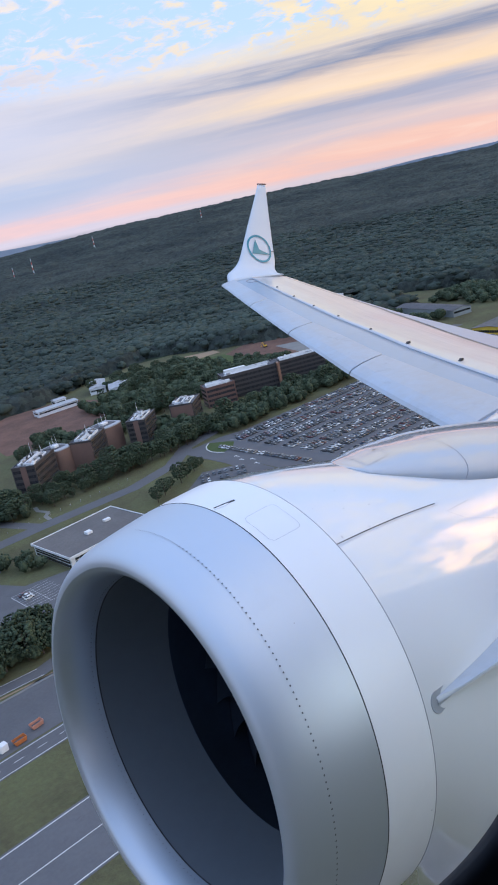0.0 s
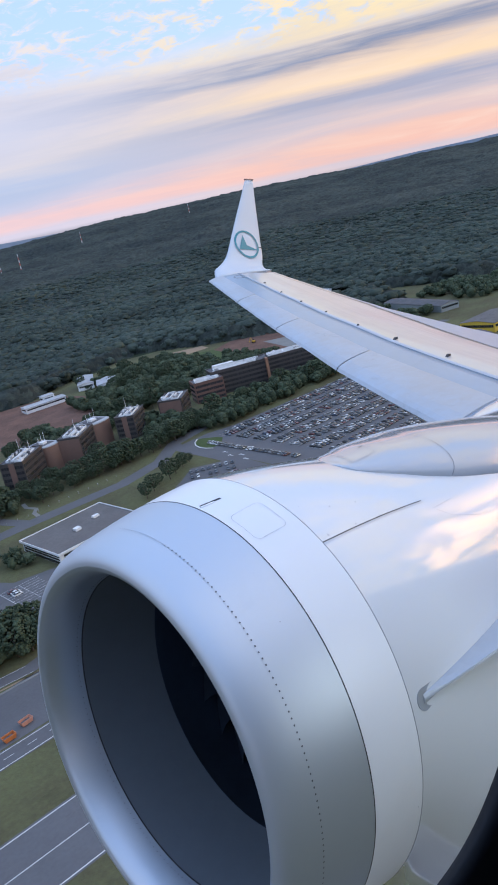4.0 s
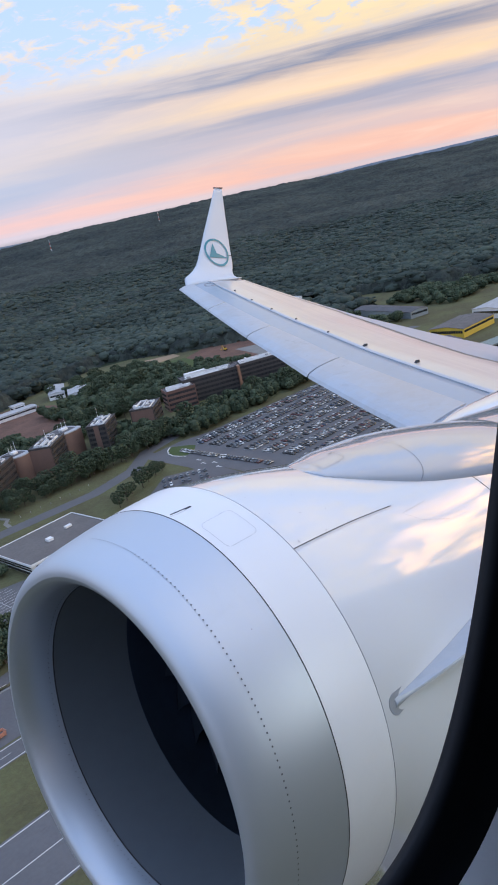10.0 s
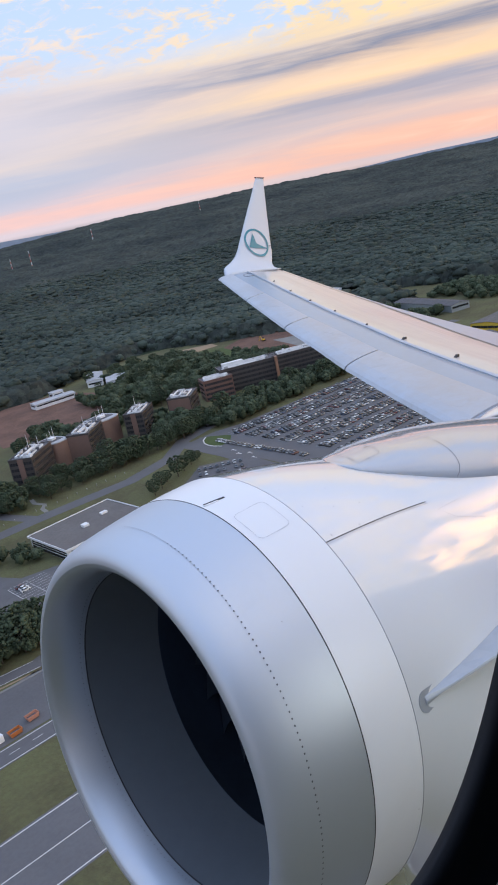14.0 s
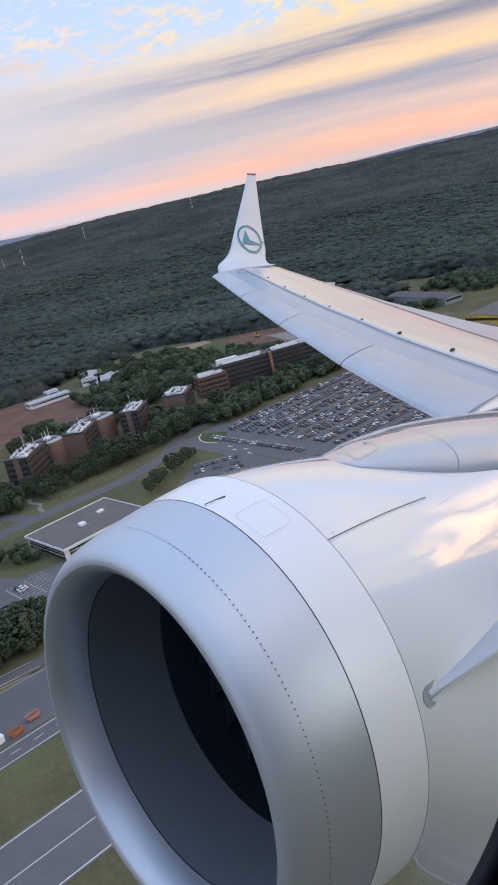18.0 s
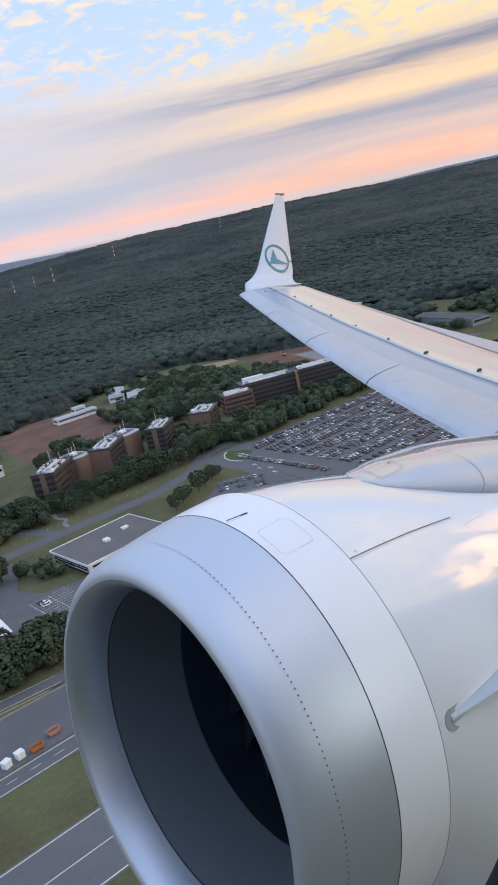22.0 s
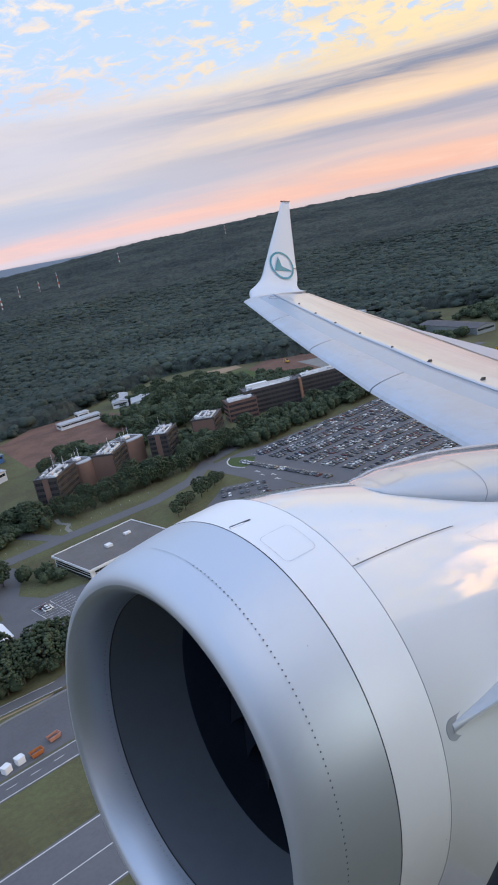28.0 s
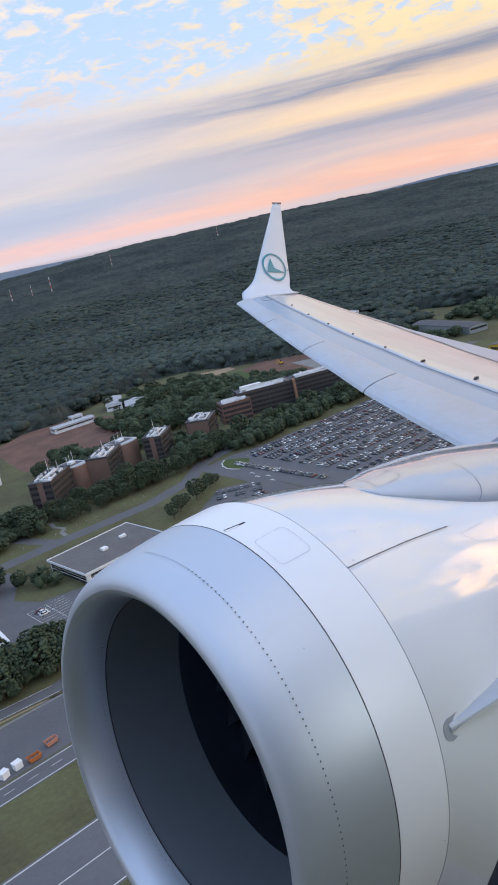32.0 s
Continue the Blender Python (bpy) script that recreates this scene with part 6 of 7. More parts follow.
def hall(name, label, x, y, length, width, h, turn, wall, roof, rise=1.6, doors=(), skylights=0, group="", category="warehouse", windows=True, seams=True):
    """A long low hall with a shallow ridged roof that overhangs its walls."""
    t = thing(name, label, category, Matrix.Translation((x, y, 0)) @ Matrix.Rotation(radians(turn), 4, "Z"), group)
    L, W = length / 2, width / 2
    bm = bmesh.new()
    loft(bm, [[(sx, -W, -0.4), (sx, W, -0.4), (sx, W, h), (sx, 0, h + rise), (sx, -W, h)] for sx in (-L, L)], True, True)
    part("wall", bm, wall, t)
    bm = bmesh.new()
    o = 0.5
    loft(bm, [[(sx, -W - o, h - 0.05), (sx, 0, h + rise + 0.08), (sx, W + o, h - 0.05), (sx, W + o, h + 0.2), (sx, 0, h + rise + 0.33), (sx, -W - o, h + 0.2)] for sx in (-L - o, L + o)], True, True)
    rf = part("roof", bm, roof, t)
    if seams:
        n = max(3, int(length / 4))
        bm = bmesh.new()
        for k in range(1, n):
            sx = -L + length * k / n
            loft(bm, [[(sx + dx, -W - o, h + 0.18), (sx + dx, 0, h + rise + 0.31), (sx + dx, 0, h + rise + 0.42), (sx + dx, -W - o, h + 0.28)] for dx in (-0.06, 0.06)], True, True)
            loft(bm, [[(sx + dx, W + o, h + 0.18), (sx + dx, 0, h + rise + 0.31), (sx + dx, 0, h + rise + 0.42), (sx + dx, W + o, h + 0.28)] for dx in (-0.06, 0.06)], True, True)
        tagged(part("roof_seams", bm, roof, rf), kind="stuff")
    for k in range(skylights):
        sx = -L + length * (k + 0.5) / skylights
        bm = bmesh.new()
        f = W * 0.5
        zz = h + rise * 0.5
        loft(bm, [[(sx - 1.0, -f - 1.5, zz - rise * 0.5 * 1.5 / f * 0.5 + 0.2), (sx + 1.0, -f - 1.5, zz - rise * 0.5 * 1.5 / f * 0.5 + 0.2), (sx + 1.0, -f + 1.5, zz + rise * 0.5 * 1.5 / f * 0.5 + 0.4), (sx - 1.0, -f + 1.5, zz + rise * 0.5 * 1.5 / f * 0.5 + 0.4)],
                  [(sx - 0.9, -f - 1.4, zz + 0.75 - rise * 0.2), (sx + 0.9, -f - 1.4, zz + 0.75 - rise * 0.2), (sx + 0.9, -f + 1.4, zz + 0.75), (sx - 0.9, -f + 1.4, zz + 0.75)]], True, True)
        part("skylight", bm, WHITE_CLAD, rf)
    if windows:
        window_band("window_band", -L + 1, L - 1, -W, h * 0.55, h * 0.8, "x", t, step=2.4)
        window_band("window_band", -W + 1, W - 1, -L, h * 0.5, h * 0.78, "y", t, step=2.0)
    for at, wide, mat in doors:
        part("door", box_bm(-L + length * at - wide / 2, -W - 0.12, -0.2, -L + length * at + wide / 2, -W + 0.1, h * 0.85), mat, t, "large coloured sliding door")
    return t


# the flat-roofed hall beside the avenue
t = thing("flat_hall", "flat brown-roofed hall with a white eaves band and glazed front", "building", Matrix.Translation((154, 331, -0.8)) @ Matrix.Rotation(radians(2), 4, "Z"))
part("wall", box_bm(-22, -17, -0.4, 22, 17, 6), WHITE_CLAD, t)
part("roof", box_bm(-22.6, -17.6, 6.0, 22.6, 17.6, 6.3), BROWN_ROOF, t)
for a in ((-22.9, -17.9, -22.6, 17.9), (22.6, -17.9, 22.9, 17.9), (-22.6, -17.9, 22.6, -17.6), (-22.6, 17.6, 22.6, 17.9)):
    part("eave_board", box_bm(a[0], a[1], 5.6, a[2], a[3], 6.7), WHITE_CLAD, t)
for z0, z1 in ((0.9, 2.3), (2.7, 3.7), (4.0, 5.0)):
    window_band("window_band", -16, 16, -22, z0, z1, "y", t, mat=FACADE_PANE, step=1.9)
    window_band("window_band", -20, 20, -17, z0, z1, "x", t, mat=FACADE_PANE, step=2.1)
part("roof_unit", box_bm(-4, -3, 6.3, -1, 0, 7.6, bevel=0.1), WHITE_CLAD, t)
part("roof_unit", box_bm(9, 2, 6.3, 12.5, 4, 7.4, bevel=0.1), WHITE_CLAD, t)

hall("white_shed", "white-roofed shed behind trees", 72, 291, 22, 18, 8, 0, GREY_CLAD, WHITE_CLAD, 2.0)
hall("pale_low_building", "low pale building with rooftop units", 290, 624, 36, 12, 4.5, -6, WHITE_CLAD, PALE_ROOF, 0.6, category="building")
hall("pale_low_building", "low pale building with rooftop units", 300, 636, 10, 9, 6.5, -6, WHITE_CLAD, PALE_ROOF, 0.4, category="building")
hall("grey_gabled_building", "pale grey low building at the wood's edge", 346, 648, 40, 14, 5, 60, WHITE_CLAD, PALE_ROOF, 1.2, category="building")
hall("grey_gabled_building", "pale grey low building at the wood's edge", 346, 610, 26, 18, 6, 60, WHITE_CLAD, PALE_ROOF, 1.2, category="building")

G = "warehouses beside the airfield"
hall("warehouse", "white warehouse with a dark grey ridged roof", 460, 335, 66, 22, 6.5, -2, WHITE_CLAD, DARK_ROOF, 2.4, group=G, skylights=6)
hall("warehouse", "grey warehouse with white roof panels", 468, 357, 70, 14, 5.5, -2, GREY_CLAD, WHITE_CLAD, 1.6, group=G)
hall("warehouse", "blue warehouse with a pale roof", 484, 398, 78, 14, 7, -2, BLUE_CLAD, PALE_ROOF, 1.4, group=G)
hall("warehouse", "long pale grey warehouse with a blue door", 470, 300, 86, 13, 5, -12, GREY_CLAD, GREEN_CLAD, 1.8, doors=((0.22, 9, BLUE_CLAD),), group=G)
hall("warehouse", "long pale grey warehouse with a blue door", 470, 268, 90, 12, 5, -8, GREY_CLAD, GREEN_CLAD, 1.8, doors=((0.7, 6, BLUE_CLAD),), group=G)
hall("warehouse", "grey-roofed warehouse with a yellow gable", 540, 352, 44, 30, 7, 0, YELLOW_CLAD, BROWN_ROOF, 1.4, group=G)
hall("warehouse", "white warehouse with a dark blue door", 600, 352, 46, 26, 8, 0, WHITE_CLAD, PALE_ROOF, 1.2, doors=((0.3, 16, BLUE_CLAD),), group=G)
hall("warehouse", "beige warehouse with a ridged pale roof", 648, 322, 50, 24, 6, 0, BEIGE, PALE_ROOF, 1.8, group=G)

hall("long_grey_building", "long low building with a grey ribbed roof", 606, 470, 84, 20, 6, 75, GREY_CLAD, DARK_ROOF, 1.6, category="building")
G = "commercial buildings behind the avenue"
hall("commercial_hall", "white office hall with rows of windows", 62, 555, 60, 34, 8, 78, WHITE_CLAD, PALE_ROOF, 0.5, group=G)
hall("commercial_hall", "long beige hall with small roof vents", 38, 470, 66, 38, 7, 5, BEIGE, PALE_ROOF, 1.6, group=G, skylights=8)
hall("commercial_hall", "white workshop with a cut-away roof", 136, 540, 30, 26, 6, 30, WHITE_CLAD, WHITE_CLAD, 0.8, group=G)
hall("commercial_hall", "white workshop with open bays", 165, 535, 34, 22, 7, 20, WHITE_CLAD, PALE_ROOF, 1.2, group=G)
hall("commercial_hall", "teal workshop with white roof units", 182, 590, 40, 26, 6, 20, BLUE_CLAD, GREEN_CLAD, 0.6, group=G)
hall("commercial_hall", "dark low building with roof plant", 105, 432, 26, 16, 6, 12, DARK_FACADE, DARK_ROOF, 0.4, group=G)
hall("commercial_hall", "white factory hall with a stepped roof", 40, 600, 70, 30, 9, 10, WHITE_CLAD, WHITE_CLAD, 2.0, group=G)
hall("commercial_hall", "white terraced business building", -90, 525, 60, 20, 9, 20, WHITE_CLAD, PALE_ROOF, 0.6, group=G)
hall("commercial_hall", "white terraced business building", -160, 530, 50, 18, 8, -15, WHITE_CLAD, WHITE_CLAD, 0.6, group=G)
office(20, 340, 76, 22, 13, -14, "long pale terminal office with banded windows and white rooftop pipes", panels=False, plant=5, seed=12, wall=BEIGE, roof=PALE_ROOF)


# ---- masts on the far hills ----
def mast(x, y, h, half=1.5):
    """A lattice mast, red and white by turns, with four legs and cross braces."""
    t = thing("radio_mast", "tall slender red and white lattice mast above the woods", "mast", Matrix.Translation((x, y, terrain(x, y))), "masts on the far hills")
    n = 7
    for k in range(n):
        z0, z1 = h * k / n, h * (k + 1) / n
        w0, w1 = half * (1 - 0.85 * k / n), half * (1 - 0.85 * (k + 1) / n)
        bm = bmesh.new()
        cs = [(-1, -1), (1, -1), (1, 1), (-1, 1)]
        for i, (cx, cy) in enumerate(cs):
            dx, dy = cs[(i + 1) % 4]
            tube(bm, [(cx * w0, cy * w0, z0), (cx * w1, cy * w1, z1)], 0.26, 4)
            tube(bm, [(cx * w0, cy * w0, z0), (dx * w1, dy * w1, z1)], 0.14, 4)
            tube(bm, [(cx * w1, cy * w1, z1), (dx * w1, dy * w1, z1)], 0.14, 4)
        part("lattice", bm, MAST_RED if k % 2 else WHITE_CLAD, t)
    return t


for x, y, h in ((x * 0.93, y * 0.93, h * 0.85) for x, y, h in ((1316, 2700, 78), (1250, 2720, 60), (1180, 2740, 62), (1110, 2760, 55), (1085, 2880, 60), (1060, 2620, 66), (1010, 2500, 62), (1790, 3060, 66), (2330, 3000, 62), (734, 2171, 60), (906, 2644, 58))):
    mast(x, y, h)


# ---- building site ----
def excavator(x, y, turn):
    t = thing("excavator", "yellow tracked excavator on bare earth", "excavator", Matrix.Translation((x, y, 0.05)) @ Matrix.Rotation(radians(turn), 4, "Z"), "machines on the building site")
    for s in (-1, 1):
        part("track", box_bm(-2.0, s * 1.1 - 0.3, 0, 2.0, s * 1.1 + 0.3, 0.9, bevel=0.25), TYRE, t)
    part("cab", box_bm(-1.6, -1.2, 1.0, 1.5, 1.2, 2.2, bevel=0.1), MACHINE, t)
    part("cabin_glass", box_bm(0.2, -1.1, 2.2, 1.5, 0.0, 3.2, bevel=0.08), PANE, t)
    bm = bmesh.new()
    tube(bm, [(1.3, 0.4, 1.8), (3.6, 0.4, 4.6), (6.0, 0.4, 3.2)], [0.28, 0.24, 0.18], 6)
    part("boom", bm, MACHINE, t)
    bm = bmesh.new()
    tube(bm, [(6.0, 0.4, 3.3), (6.6, 0.4, 1.0)], [0.18, 0.14], 6)
    part("stick", bm, MACHINE, t)
    part("bucket", box_bm(6.1, -0.2, 0.2, 7.0, 1.0, 1.1, bevel=0.2), MACHINE, t)


for x, y, turn in ((505, 470, 30), (520, 462, 150), (488, 575, 80), (530, 500, 200)):
    excavator(x, y, turn)
t = thing("water_tower", "dark lattice observation tower above the building site", "tower", Matrix.Translation((524, 494, 0)))
for cx, cy in ((-1, -1), (1, -1), (1, 1), (-1, 1)):
    bm = bmesh.new()
    tube(bm, [(cx * 3.4, cy * 3.4, -0.3), (cx * 2.0, cy * 2.0, 14), (cx * 3.6, cy * 3.6, 25)], 0.35, 6)
    part("leg", bm, DARK_FACADE, t)
for z in (6, 12, 18):
    part("brace", box_bm(-2.9, -2.9, z, 2.9, 2.9, z + 0.4), DARK_FACADE, t)
part("platform", box_bm(-7, -4, 25, 7, 4, 26.4, bevel=0.2), GREY_CLAD, t)
office(657, 655, 40, 16, 10, -12, "white office building with banded windows at the wood's edge", panels=False, plant=1, seed=21, wall=WHITE_CLAD, roof=PALE_ROOF)


# ---- houses of the town ----
def house(x, y, turn, w, d, h, wall, roof, label):
    t = thing("house", label, "house", Matrix.Translation((x, y, terrain(x, y))) @ Matrix.Rotation(radians(turn), 4, "Z"), "houses at the town's edge")
    W, D = w / 2, d / 2
    bm = bmesh.new()
    loft(bm, [[(sx, -D, -1.0), (sx, D, -1.0), (sx, D, h), (sx, 0, h + d * 0.32), (sx, -D, h)] for sx in (-W, W)], True, True)
    part("wall", bm, wall, t)
    bm = bmesh.new()
    loft(bm, [[(sx, -D - 0.4, h - 0.1), (sx, 0, h + d * 0.32 + 0.1), (sx, D + 0.4, h - 0.1), (sx, D + 0.4, h + 0.15), (sx, 0, h + d * 0.32 + 0.38), (sx, -D - 0.4, h + 0.15)] for sx in (-W - 0.4, W + 0.4)], True, True)
    part("roof", bm, roof, t)
    part("chimney", box_bm(W * 0.4, -0.4, h + d * 0.2, W * 0.4 + 0.8, 0.4, h + d * 0.32 + 1.2), BRICK_RED, t)
    for z in (1.0, 3.8):
        if z + 1.4 < h:
            window_band("window_band", -W + 0.8, W - 0.8, -D, z, z + 1.3, "x", t, step=2.6)
            window_band("window_band", -D + 0.8, D - 0.8, -W, z, z + 1.3, "y", t, step=2.6)


rng = random.Random(77)
for k in range(16):
    f = k / 15
    house(-540 - 125 * f + rng.uniform(-3, 3), 772 - 240 * f, 62 + rng.uniform(-4, 4), 12, 10, 7.5, WHITE_CLAD, PALE_ROOF, "white terraced house with a pale roof")
for k in range(12):
    house(-440 + rng.uniform(0, 170), 590 + rng.uniform(0, 55), rng.uniform(0, 90), 11, 9, 6, rng.choice((WHITE_CLAD, BEIGE, BRICK_RED)), TILE_ROOF, "detached house with a tiled roof among trees")
for k in range(12):
    house(-250 + rng.uniform(0, 190), 470 + rng.uniform(0, 110), rng.uniform(0, 90), 13, 10, 6, rng.choice((WHITE_CLAD, BEIGE)), rng.choice((TILE_ROOF, PALE_ROOF)), "village house with a grey roof beside the road")
for k in range(9):
    house(40 + rng.uniform(0, 60), 395 + rng.uniform(0, 40), rng.uniform(0, 90), 11, 9, 5.5, rng.choice((WHITE_CLAD, BEIGE)), TILE_ROOF, "small house with a dark tiled roof among trees")
office(80, 2000, 60, 18, 42, 20, "tall pale apartment block beyond the woods", panels=False, plant=1, seed=31, wall=WHITE_CLAD, roof=PALE_ROOF)
for k in range(10):
    office(-180 + 30 * (k % 5) + rng.uniform(-6, 6), 1650 + 60 * (k // 5) + rng.uniform(-10, 10), 24, 14, 14 + 5 * (k % 3), 20, "white apartment building in the distant town", panels=False, plant=0, seed=40 + k, wall=WHITE_CLAD, roof=PALE_ROOF)


# ---- the airport, farther back along the runway ----
def arched_hangar(x, y, turn):
    t = thing("arched_hangar", "old grey hangar with an arched roof and yellowish doors", "hangar", Matrix.Translation((x, y, 0)) @ Matrix.Rotation(radians(turn), 4, "Z"))
    arc = [(22 * math.cos(math.pi * k / 20), 5 + 12 * math.sin(math.pi * k / 20)) for k in range(21)]
    bm = bmesh.new()
    loft(bm, [[(sx, yy, z) for yy, z in arc] + [(sx, yy * 0.985, z - 0.4) for yy, z in reversed(arc)] for sx in (-30, 30)], True, True)
    part("roof", bm, PALE_ROOF, t, "weathered grey arched roof")
    for s in (-1, 1):
        part("side_wall", box_bm(-30, s * 22 - 0.4, -0.3, 30, s * 22 + 0.4, 5.2), CONCRETE, t)
        window_band("window_band", -29, 29, s * 22.2, 1.2, 4.4, "x", t, step=2.2, deep=0.3)
    bm = bmesh.new()
    loft(bm, [[(sx, yy * 0.98, z) for yy, z in arc] + [(sx, -21.5, -0.3), (sx, 21.5, -0.3)] for sx in (29.0, 29.6)], True, True)
    part("gable", bm, BRICK_RED, t)
    for k in range(8):
        part("door_leaf", box_bm(-30.2 + (k % 2) * 0.3, -18 + 4.5 * k, 0, -29.8 + (k % 2) * 0.3, -13.6 + 4.5 * k, 8.2), BEIGE, t, "tall yellowish sliding door leaf")


arched_hangar(870, 330, 12)
hall("hangar", "dark hangar with white gable and tall doors", 790, 380, 46, 40, 11, 4, DARK_FACADE, PALE_ROOF, 3.0, category="hangar", group="hangars beside the apron", doors=((0.5, 34, GREY_CLAD),))
hall("hangar", "dark hangar with white gable and tall doors", 730, 372, 46, 40, 11, 4, DARK_FACADE, PALE_ROOF, 3.0, category="hangar", group="hangars beside the apron", doors=((0.5, 34, GREY_CLAD),))
office(764, 372, 18, 22, 12, 4, "white three-storey office between hangars", panels=False, plant=1, seed=50, wall=WHITE_CLAD, roof=PALE_ROOF)
slab("apron", [(560, 225), (1000, 225), (1000, 318), (860, 330), (700, 345), (600, 330)], ASPHALT, 0.045, "grey asphalt apron in front of the hangars", "apron")
t = thing("control_tower", "grey control tower with a green-glazed cab", "tower", Matrix.Translation((1270, 430, 0)))
bm = bmesh.new()
tube(bm, [(0, 0, -0.5), (0, 0, 12), (0, 0, 24)], [2.8, 2.4, 2.4], 16)
part("shaft", bm, CONCRETE, t)
for nm, z, r0, r1, hh, mat in (("gallery", 22, 5.2, 5.2, 2.4, CONCRETE), ("cab_base", 25, 4.2, 5.0, 1.6, WHITE_CLAD), ("cab_glass", 26.6, 5.0, 5.6, 2.8, PANE), ("cab_roof", 29.4, 5.9, 5.6, 0.9, WHITE_CLAD)):
    bm = bmesh.new()
    tube(bm, [(0, 0, z), (0, 0, z + hh)], [r0, r1], 16)
    part(nm, bm, mat, t)
office(1250, 452, 60, 14, 9, 0, "blue-grey tower annex with banded windows", panels=False, plant=1, seed=51, wall=GREY_CLAD, roof=PALE_ROOF)
for k, (x, w, h) in enumerate(((1980, 70, 26), (2060, 60, 22), (1900, 50, 18))):
    office(x, 620, w, 50, h, 0, "red-brown terminal office complex with vertical fins", panels=True, plant=1, seed=60 + k, wall=BRICK_RED, roof=DARK_ROOF)


def tower_crane(x, y, h, turn):
    t = thing("tower_crane", "yellow tower crane with a long jib", "crane", Matrix.Translation((x, y, 0)) @ Matrix.Rotation(radians(turn), 4, "Z"), "cranes behind the terminal")
    bm = bmesh.new()
    for cx, cy in ((-1, -1), (1, -1), (1, 1), (-1, 1)):
        tube(bm, [(cx, cy, -0.3), (cx, cy, h)], 0.16, 4)
    for k in range(int(h / 3)):
        s = 1 if k % 2 else -1
        for cx in (-1, 1):
            tube(bm, [(cx, -s, 3 * k), (cx, s, 3 * k + 3)], 0.1, 4)
            tube(bm, [(-s, cx, 3 * k), (s, cx, 3 * k + 3)], 0.1, 4)
    part("tower", bm, MACHINE, t)
    bm = bmesh.new()
    for yy, z in ((-0.8, h + 1), (0.8, h + 1), (0, h + 2.6)):
        tube(bm, [(-14, yy, z), (46, yy, z)], 0.15, 4)
    for k in range(20):
        tube(bm, [(-14 + 3 * k, -0.8, h + 1), (-12.5 + 3 * k, 0, h + 2.6), (-11 + 3 * k, 0.8, h + 1)], 0.09, 4)
    part("jib", bm, MACHINE, t)
    part("counterweight", box_bm(-14, -1, h - 1.5, -10, 1, h + 1), CONCRETE, t)
    part("cab", box_bm(-1, 1.0, h - 1, 1, 2.6, h + 1, bevel=0.1), WHITE_CLAD, t)


for x, y, h, turn in ((1880, 720, 48, 20), (1840, 690, 44, 200), (1820, 760, 52, 15)):
    tower_crane(x, y, h, turn)
hall("cargo_hall", "long grey cargo hall with a low roof", 1560, 480, 160, 40, 12, 0, GREY_CLAD, GREEN_CLAD, 1.5, category="hangar")
hall("terminal_hall", "long glazed terminal with a pale curved roof", 2200, 560, 180, 46, 13, 0, PANE, PALE_ROOF, 4.0, category="terminal")


# ---- parked aircraft, signs and markings of the airfield ----
def hull(bm, stations, sides=20):
    """A body of round sections along x: rows of (x, radius, height of its centre)."""
    return loft(bm, [[(x, r * math.cos(2 * math.pi * k / sides), z + r * math.sin(2 * math.pi * k / sides)) for k in range(sides)] for x, r, z in stations], True, True)


def foil(bm, root, tip, thick):
    """A tapered wing or fin between a root and a tip, each given as leading and trailing edge."""
    rings = []
    for (a, b), h in ((root, thick), (tip, thick * 0.45)):
        a, b = Vector(a), Vector(b)
        up = (b - a).cross(Vector(tip[0]) - Vector(root[0])).normalized() * h
        rings.append([a, a.lerp(b, 0.3) + up, b, a.lerp(b, 0.3) - up])
    return loft(bm, rings, True, True)


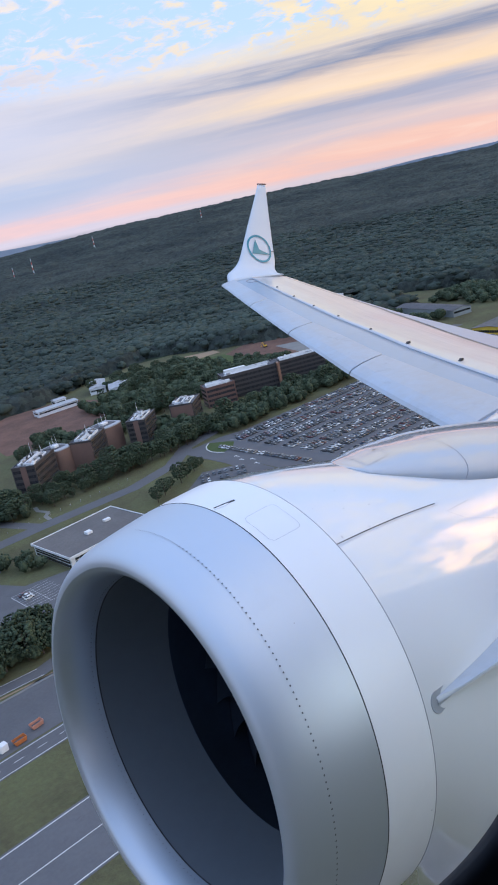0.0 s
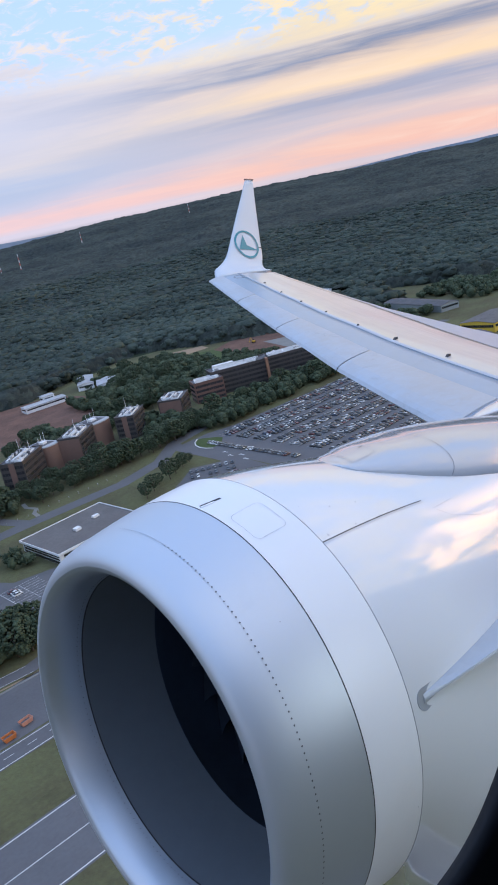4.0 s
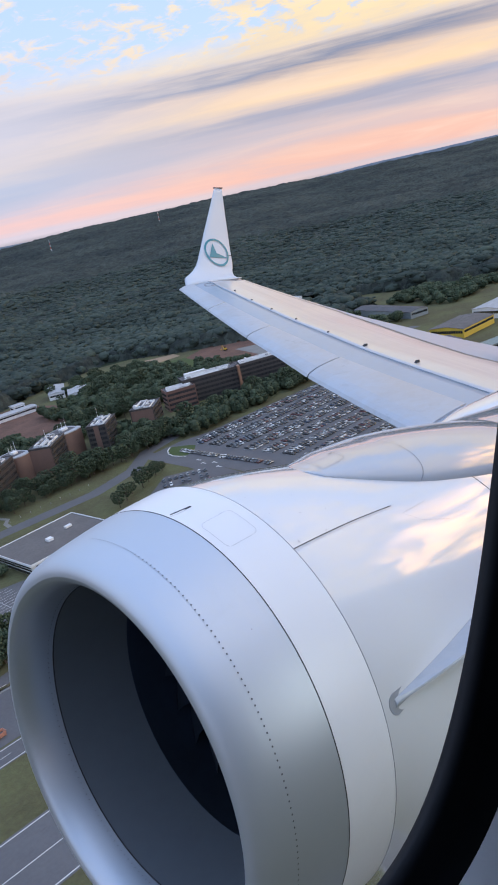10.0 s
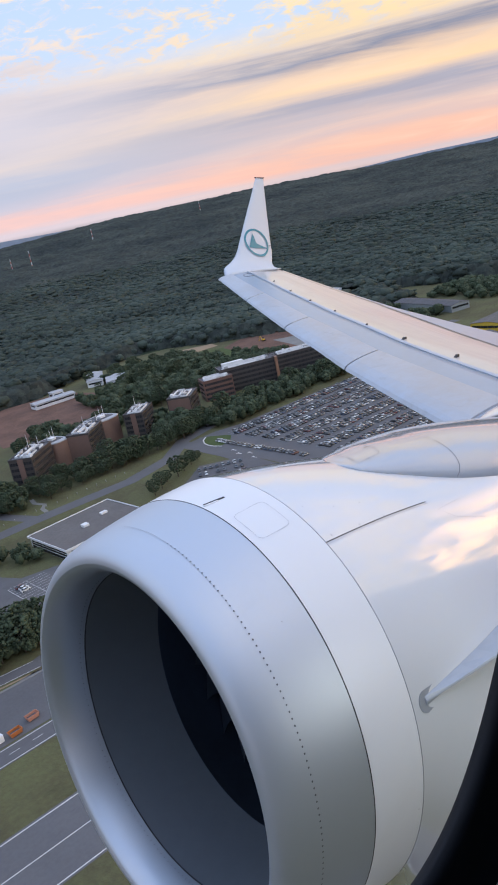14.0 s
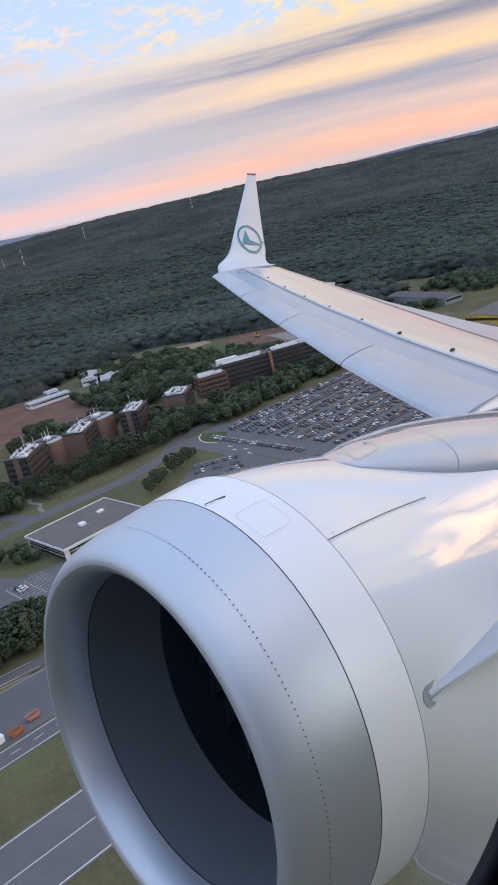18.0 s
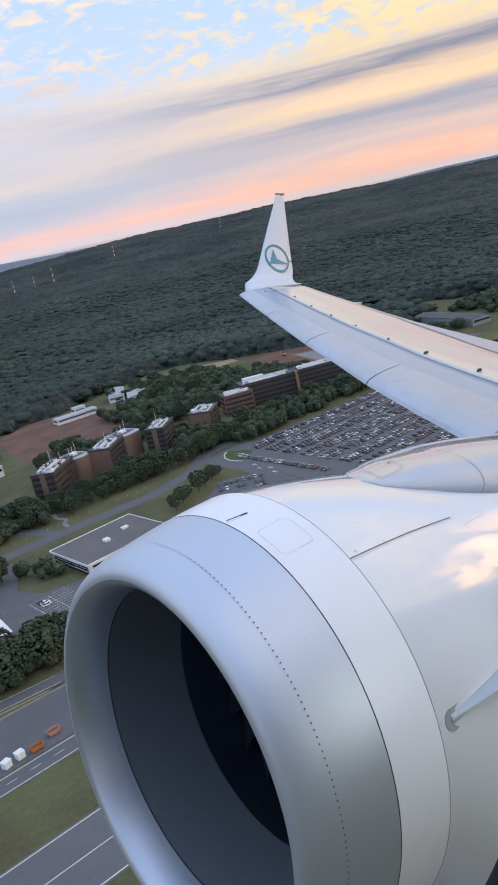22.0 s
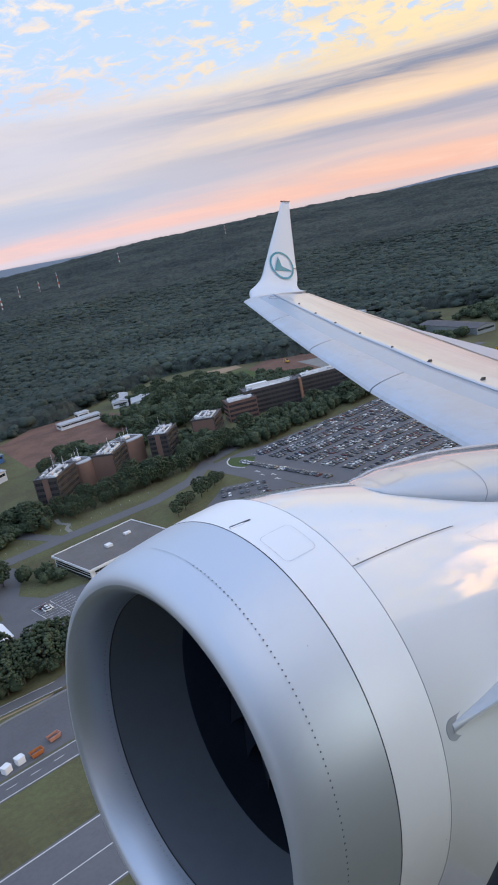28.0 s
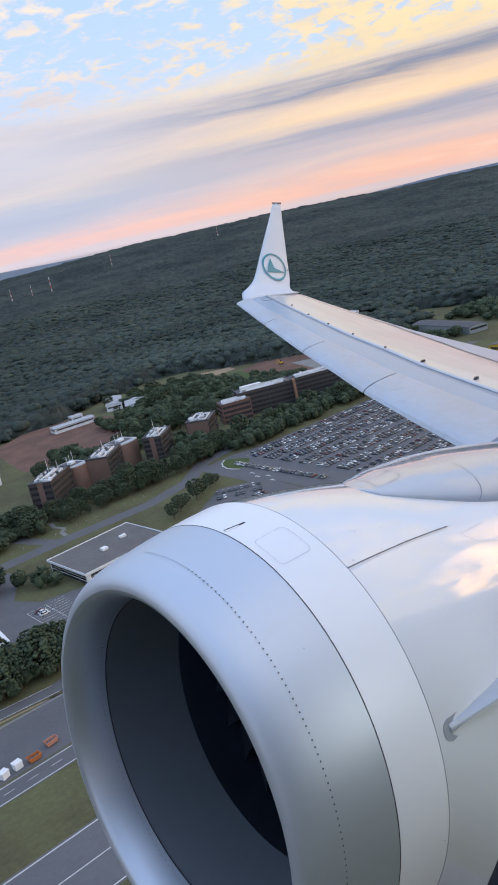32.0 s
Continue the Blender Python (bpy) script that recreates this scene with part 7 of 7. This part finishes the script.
def aeroplane(x, y, turn, size, tail, label, group, high_wing=False):
    """An aeroplane at rest on its wheels, nose along x; size 1 is a short-haul jet."""
    t = thing("parked_airplane", label, "airplane", Matrix.Translation((x, y, 0.06)) @ Matrix.Rotation(radians(turn), 4, "Z") @ Matrix.Scale(size, 4), group)
    part("fuselage", hull(bmesh.new(), [(18.5, 0.15, 2.9), (17.8, 0.8, 3.0), (16, 1.55, 3.2), (13.5, 1.88, 3.3), (-8, 1.88, 3.3), (-13, 1.35, 3.7), (-18, 0.35, 4.5)]), WHITE_CLAD, t, smooth_faces=True)
    wz = 5.0 if high_wing else 2.6
    for s in (-1, 1):
        part("wing", foil(bmesh.new(), ((4.5, s * 1.5, wz), (-3.0, s * 1.5, wz)), ((-4.5, s * 16.5, wz + 1.0), (-6.2, s * 16.5, wz + 1.0)), 0.45), PALE_ROOF, t)
        part("winglet", foil(bmesh.new(), ((-4.6, s * 16.5, wz + 1.0), (-6.2, s * 16.5, wz + 1.0)), ((-6.0, s * 16.9, wz + 3.2), (-6.8, s * 16.9, wz + 3.2)), 0.08), tail, t)
        part("tailplane", foil(bmesh.new(), ((-13.5, s * 0.6, 4.4), (-17.2, s * 0.6, 4.4)), ((-17.2, s * 6.5, 4.9), (-18.8, s * 6.5, 4.9)), 0.18), WHITE_CLAD, t)
        part("engine", hull(bmesh.new(), [(6.2, 0.85, wz - 0.9), (5.6, 1.02, wz - 0.9), (3.0, 0.95, wz - 0.9), (1.4, 0.6, wz - 0.9)], 16), WHITE_CLAD, t, smooth_faces=True).location = (0, s * 5.2, 0)
        bm = bmesh.new()
        tube(bm, [(-1.0, s * 2.9, 0.0), (-1.0, s * 2.9, wz)], 0.14, 6)
        part("gear_leg", bm, STEEL, t)
        bm = bmesh.new()
        tube(bm, [(-1.0, s * 2.6, 0.5), (-1.0, s * 3.2, 0.5)], 0.5, 12)
        part("wheel", bm, TYRE, t)
    bm = bmesh.new()
    tube(bm, [(13.2, -0.25, 0.36), (13.2, 0.25, 0.36)], 0.36, 12)
    tube(bm, [(13.2, 0, 0.4), (13.2, 0, 2.0)], 0.1, 6)
    part("nose_wheel", bm, TYRE, t)
    part("tail_fin", foil(bmesh.new(), ((-11.0, 0, 4.9), (-17.0, 0, 4.8)), ((-17.0, 0, 11.6), (-19.2, 0, 11.6)), 0.22), tail, t, "painted tail fin")
    window_band("cabin_windows", -9.5, 12.5, 1.86, 3.5, 3.85, "x", t, step=1.0, deep=0.05)
    window_band("cabin_windows", -9.5, 12.5, -1.86, 3.5, 3.85, "x", t, step=1.0, deep=0.05)
    part("cockpit_window", box_bm(15.9, -0.9, 3.75, 16.7, 0.9, 4.15, bevel=0.1), PANE, t)
    return t


for k in range(6):
    aeroplane(1930 + 62 * k, 512, 90, 1.0, TEAL, "white short-haul airliner with a teal tail fin parked at the terminal", "airliners parked at the terminal")
for x, y, turn in ((905, 268, 190), (940, 292, 205), (1520, 430, 90)):
    aeroplane(x, y, turn, 0.42 if x < 1000 else 0.9, WHITE_CLAD, "small white aeroplane parked on the grey apron", "small aeroplanes on the apron", x < 1000)

LINK = [(1120, 20), (1090, 70), (1060, 120), (1046, 160)]
link_taxi = strip("taxiway_link", LINK, 24, ASPHALT, 0.052, "curved asphalt taxiway between runway and taxiway", "taxiway")
for off in (-11, 11):
    strip("edge_line", [(x + off * 0.9, y + off * 0.35) for x, y in LINK], 0.3, LINE_WHITE, 0.066, parent=link_taxi)
strip("centre_line", LINK, 0.3, LINE_YELLOW, 0.066, parent=link_taxi)
strip("hold_line", [(1066, 92), (1088, 100)], 0.9, LINE_WHITE, 0.066, parent=link_taxi)
word = bpy.data.curves.new("stop_word", "FONT")
word.body, word.size, word.align_x, word.extrude = "STOP", 6.0, "CENTER", 0.01
stop = new("stop_marking", word)
stop.data.materials.append(LINE_WHITE)
stop.parent, stop.matrix_basis = link_taxi, Matrix.Translation((1074, 108, 0.072)) @ Matrix.Rotation(radians(200), 4, "Z")
GREEN_PAINT = material("green_painted_asphalt", (0.03, 0.16, 0.11), 0.8, vary=0.3, scale=0.3, stains=0.2)
RED_PAINT = material("red_ground_sign_paint", (0.42, 0.04, 0.05), 0.7, vary=0.25, scale=0.5, stains=0.15)
verge = slab("painted_verge", [(1136, 31), (1186, 31), (1186, 44), (1136, 48)], GREEN_PAINT, 0.05, "green painted asphalt beside the runway edge", "pavement")
for k in range(9):
    strip("stripe", [(1140 + 5 * k, 32), (1140 + 5 * k, 44)], 0.5, LINE_WHITE, 0.064, parent=verge)
panel = slab("ground_sign", [(1128, 50), (1140, 48), (1141, 54), (1129, 56)], RED_PAINT, 0.055, "red painted ground sign with white bars", "marking")
for k in range(4):
    strip("bar", [(1130.5 + 2.4 * k, 50.8), (1131.0 + 2.4 * k, 54.4)], 0.7, LINE_WHITE, 0.068, parent=panel)
for x, y in ((690, 170), (730, 172), (1010, 168)):
    panel = slab("ground_sign", [(x, y - 3), (x + 9, y - 3), (x + 9, y + 3), (x, y + 3)], LINE_YELLOW, 0.058, "yellow painted taxiway sign with dark bars", "marking")
    for k in range(3):
        strip("bar", [(x + 2 + 2.4 * k, y - 2), (x + 2 + 2.4 * k, y + 2)], 0.8, ROAD, 0.07, parent=panel)


def taxi_sign(x, y, turn):
    t = thing("taxiway_sign", "low yellow taxiway sign board on two short legs", "sign", Matrix.Translation((x, y, 0)) @ Matrix.Rotation(radians(turn), 4, "Z"), "signs along the taxiways")
    part("board", box_bm(-1.3, -0.12, 0.3, 1.3, 0.12, 1.15, bevel=0.04), YELLOW_CLAD, t)
    for k in range(3):
        part("bar", box_bm(-0.85 + 0.62 * k, -0.16, 0.5, -0.5 + 0.62 * k, -0.11, 0.95), DARK_FACADE, t)
    for s in (-1, 1):
        part("leg", box_bm(s * 0.9 - 0.05, -0.05, -0.2, s * 0.9 + 0.05, 0.05, 0.32), STEEL, t)


for x, y, turn in ((1230, 62, 10), (1236, 62, 10), (1395, 118, 0), (1610, 70, 0), (1616, 70, 0), (960, 140, 15)):
    taxi_sign(x, y, turn)
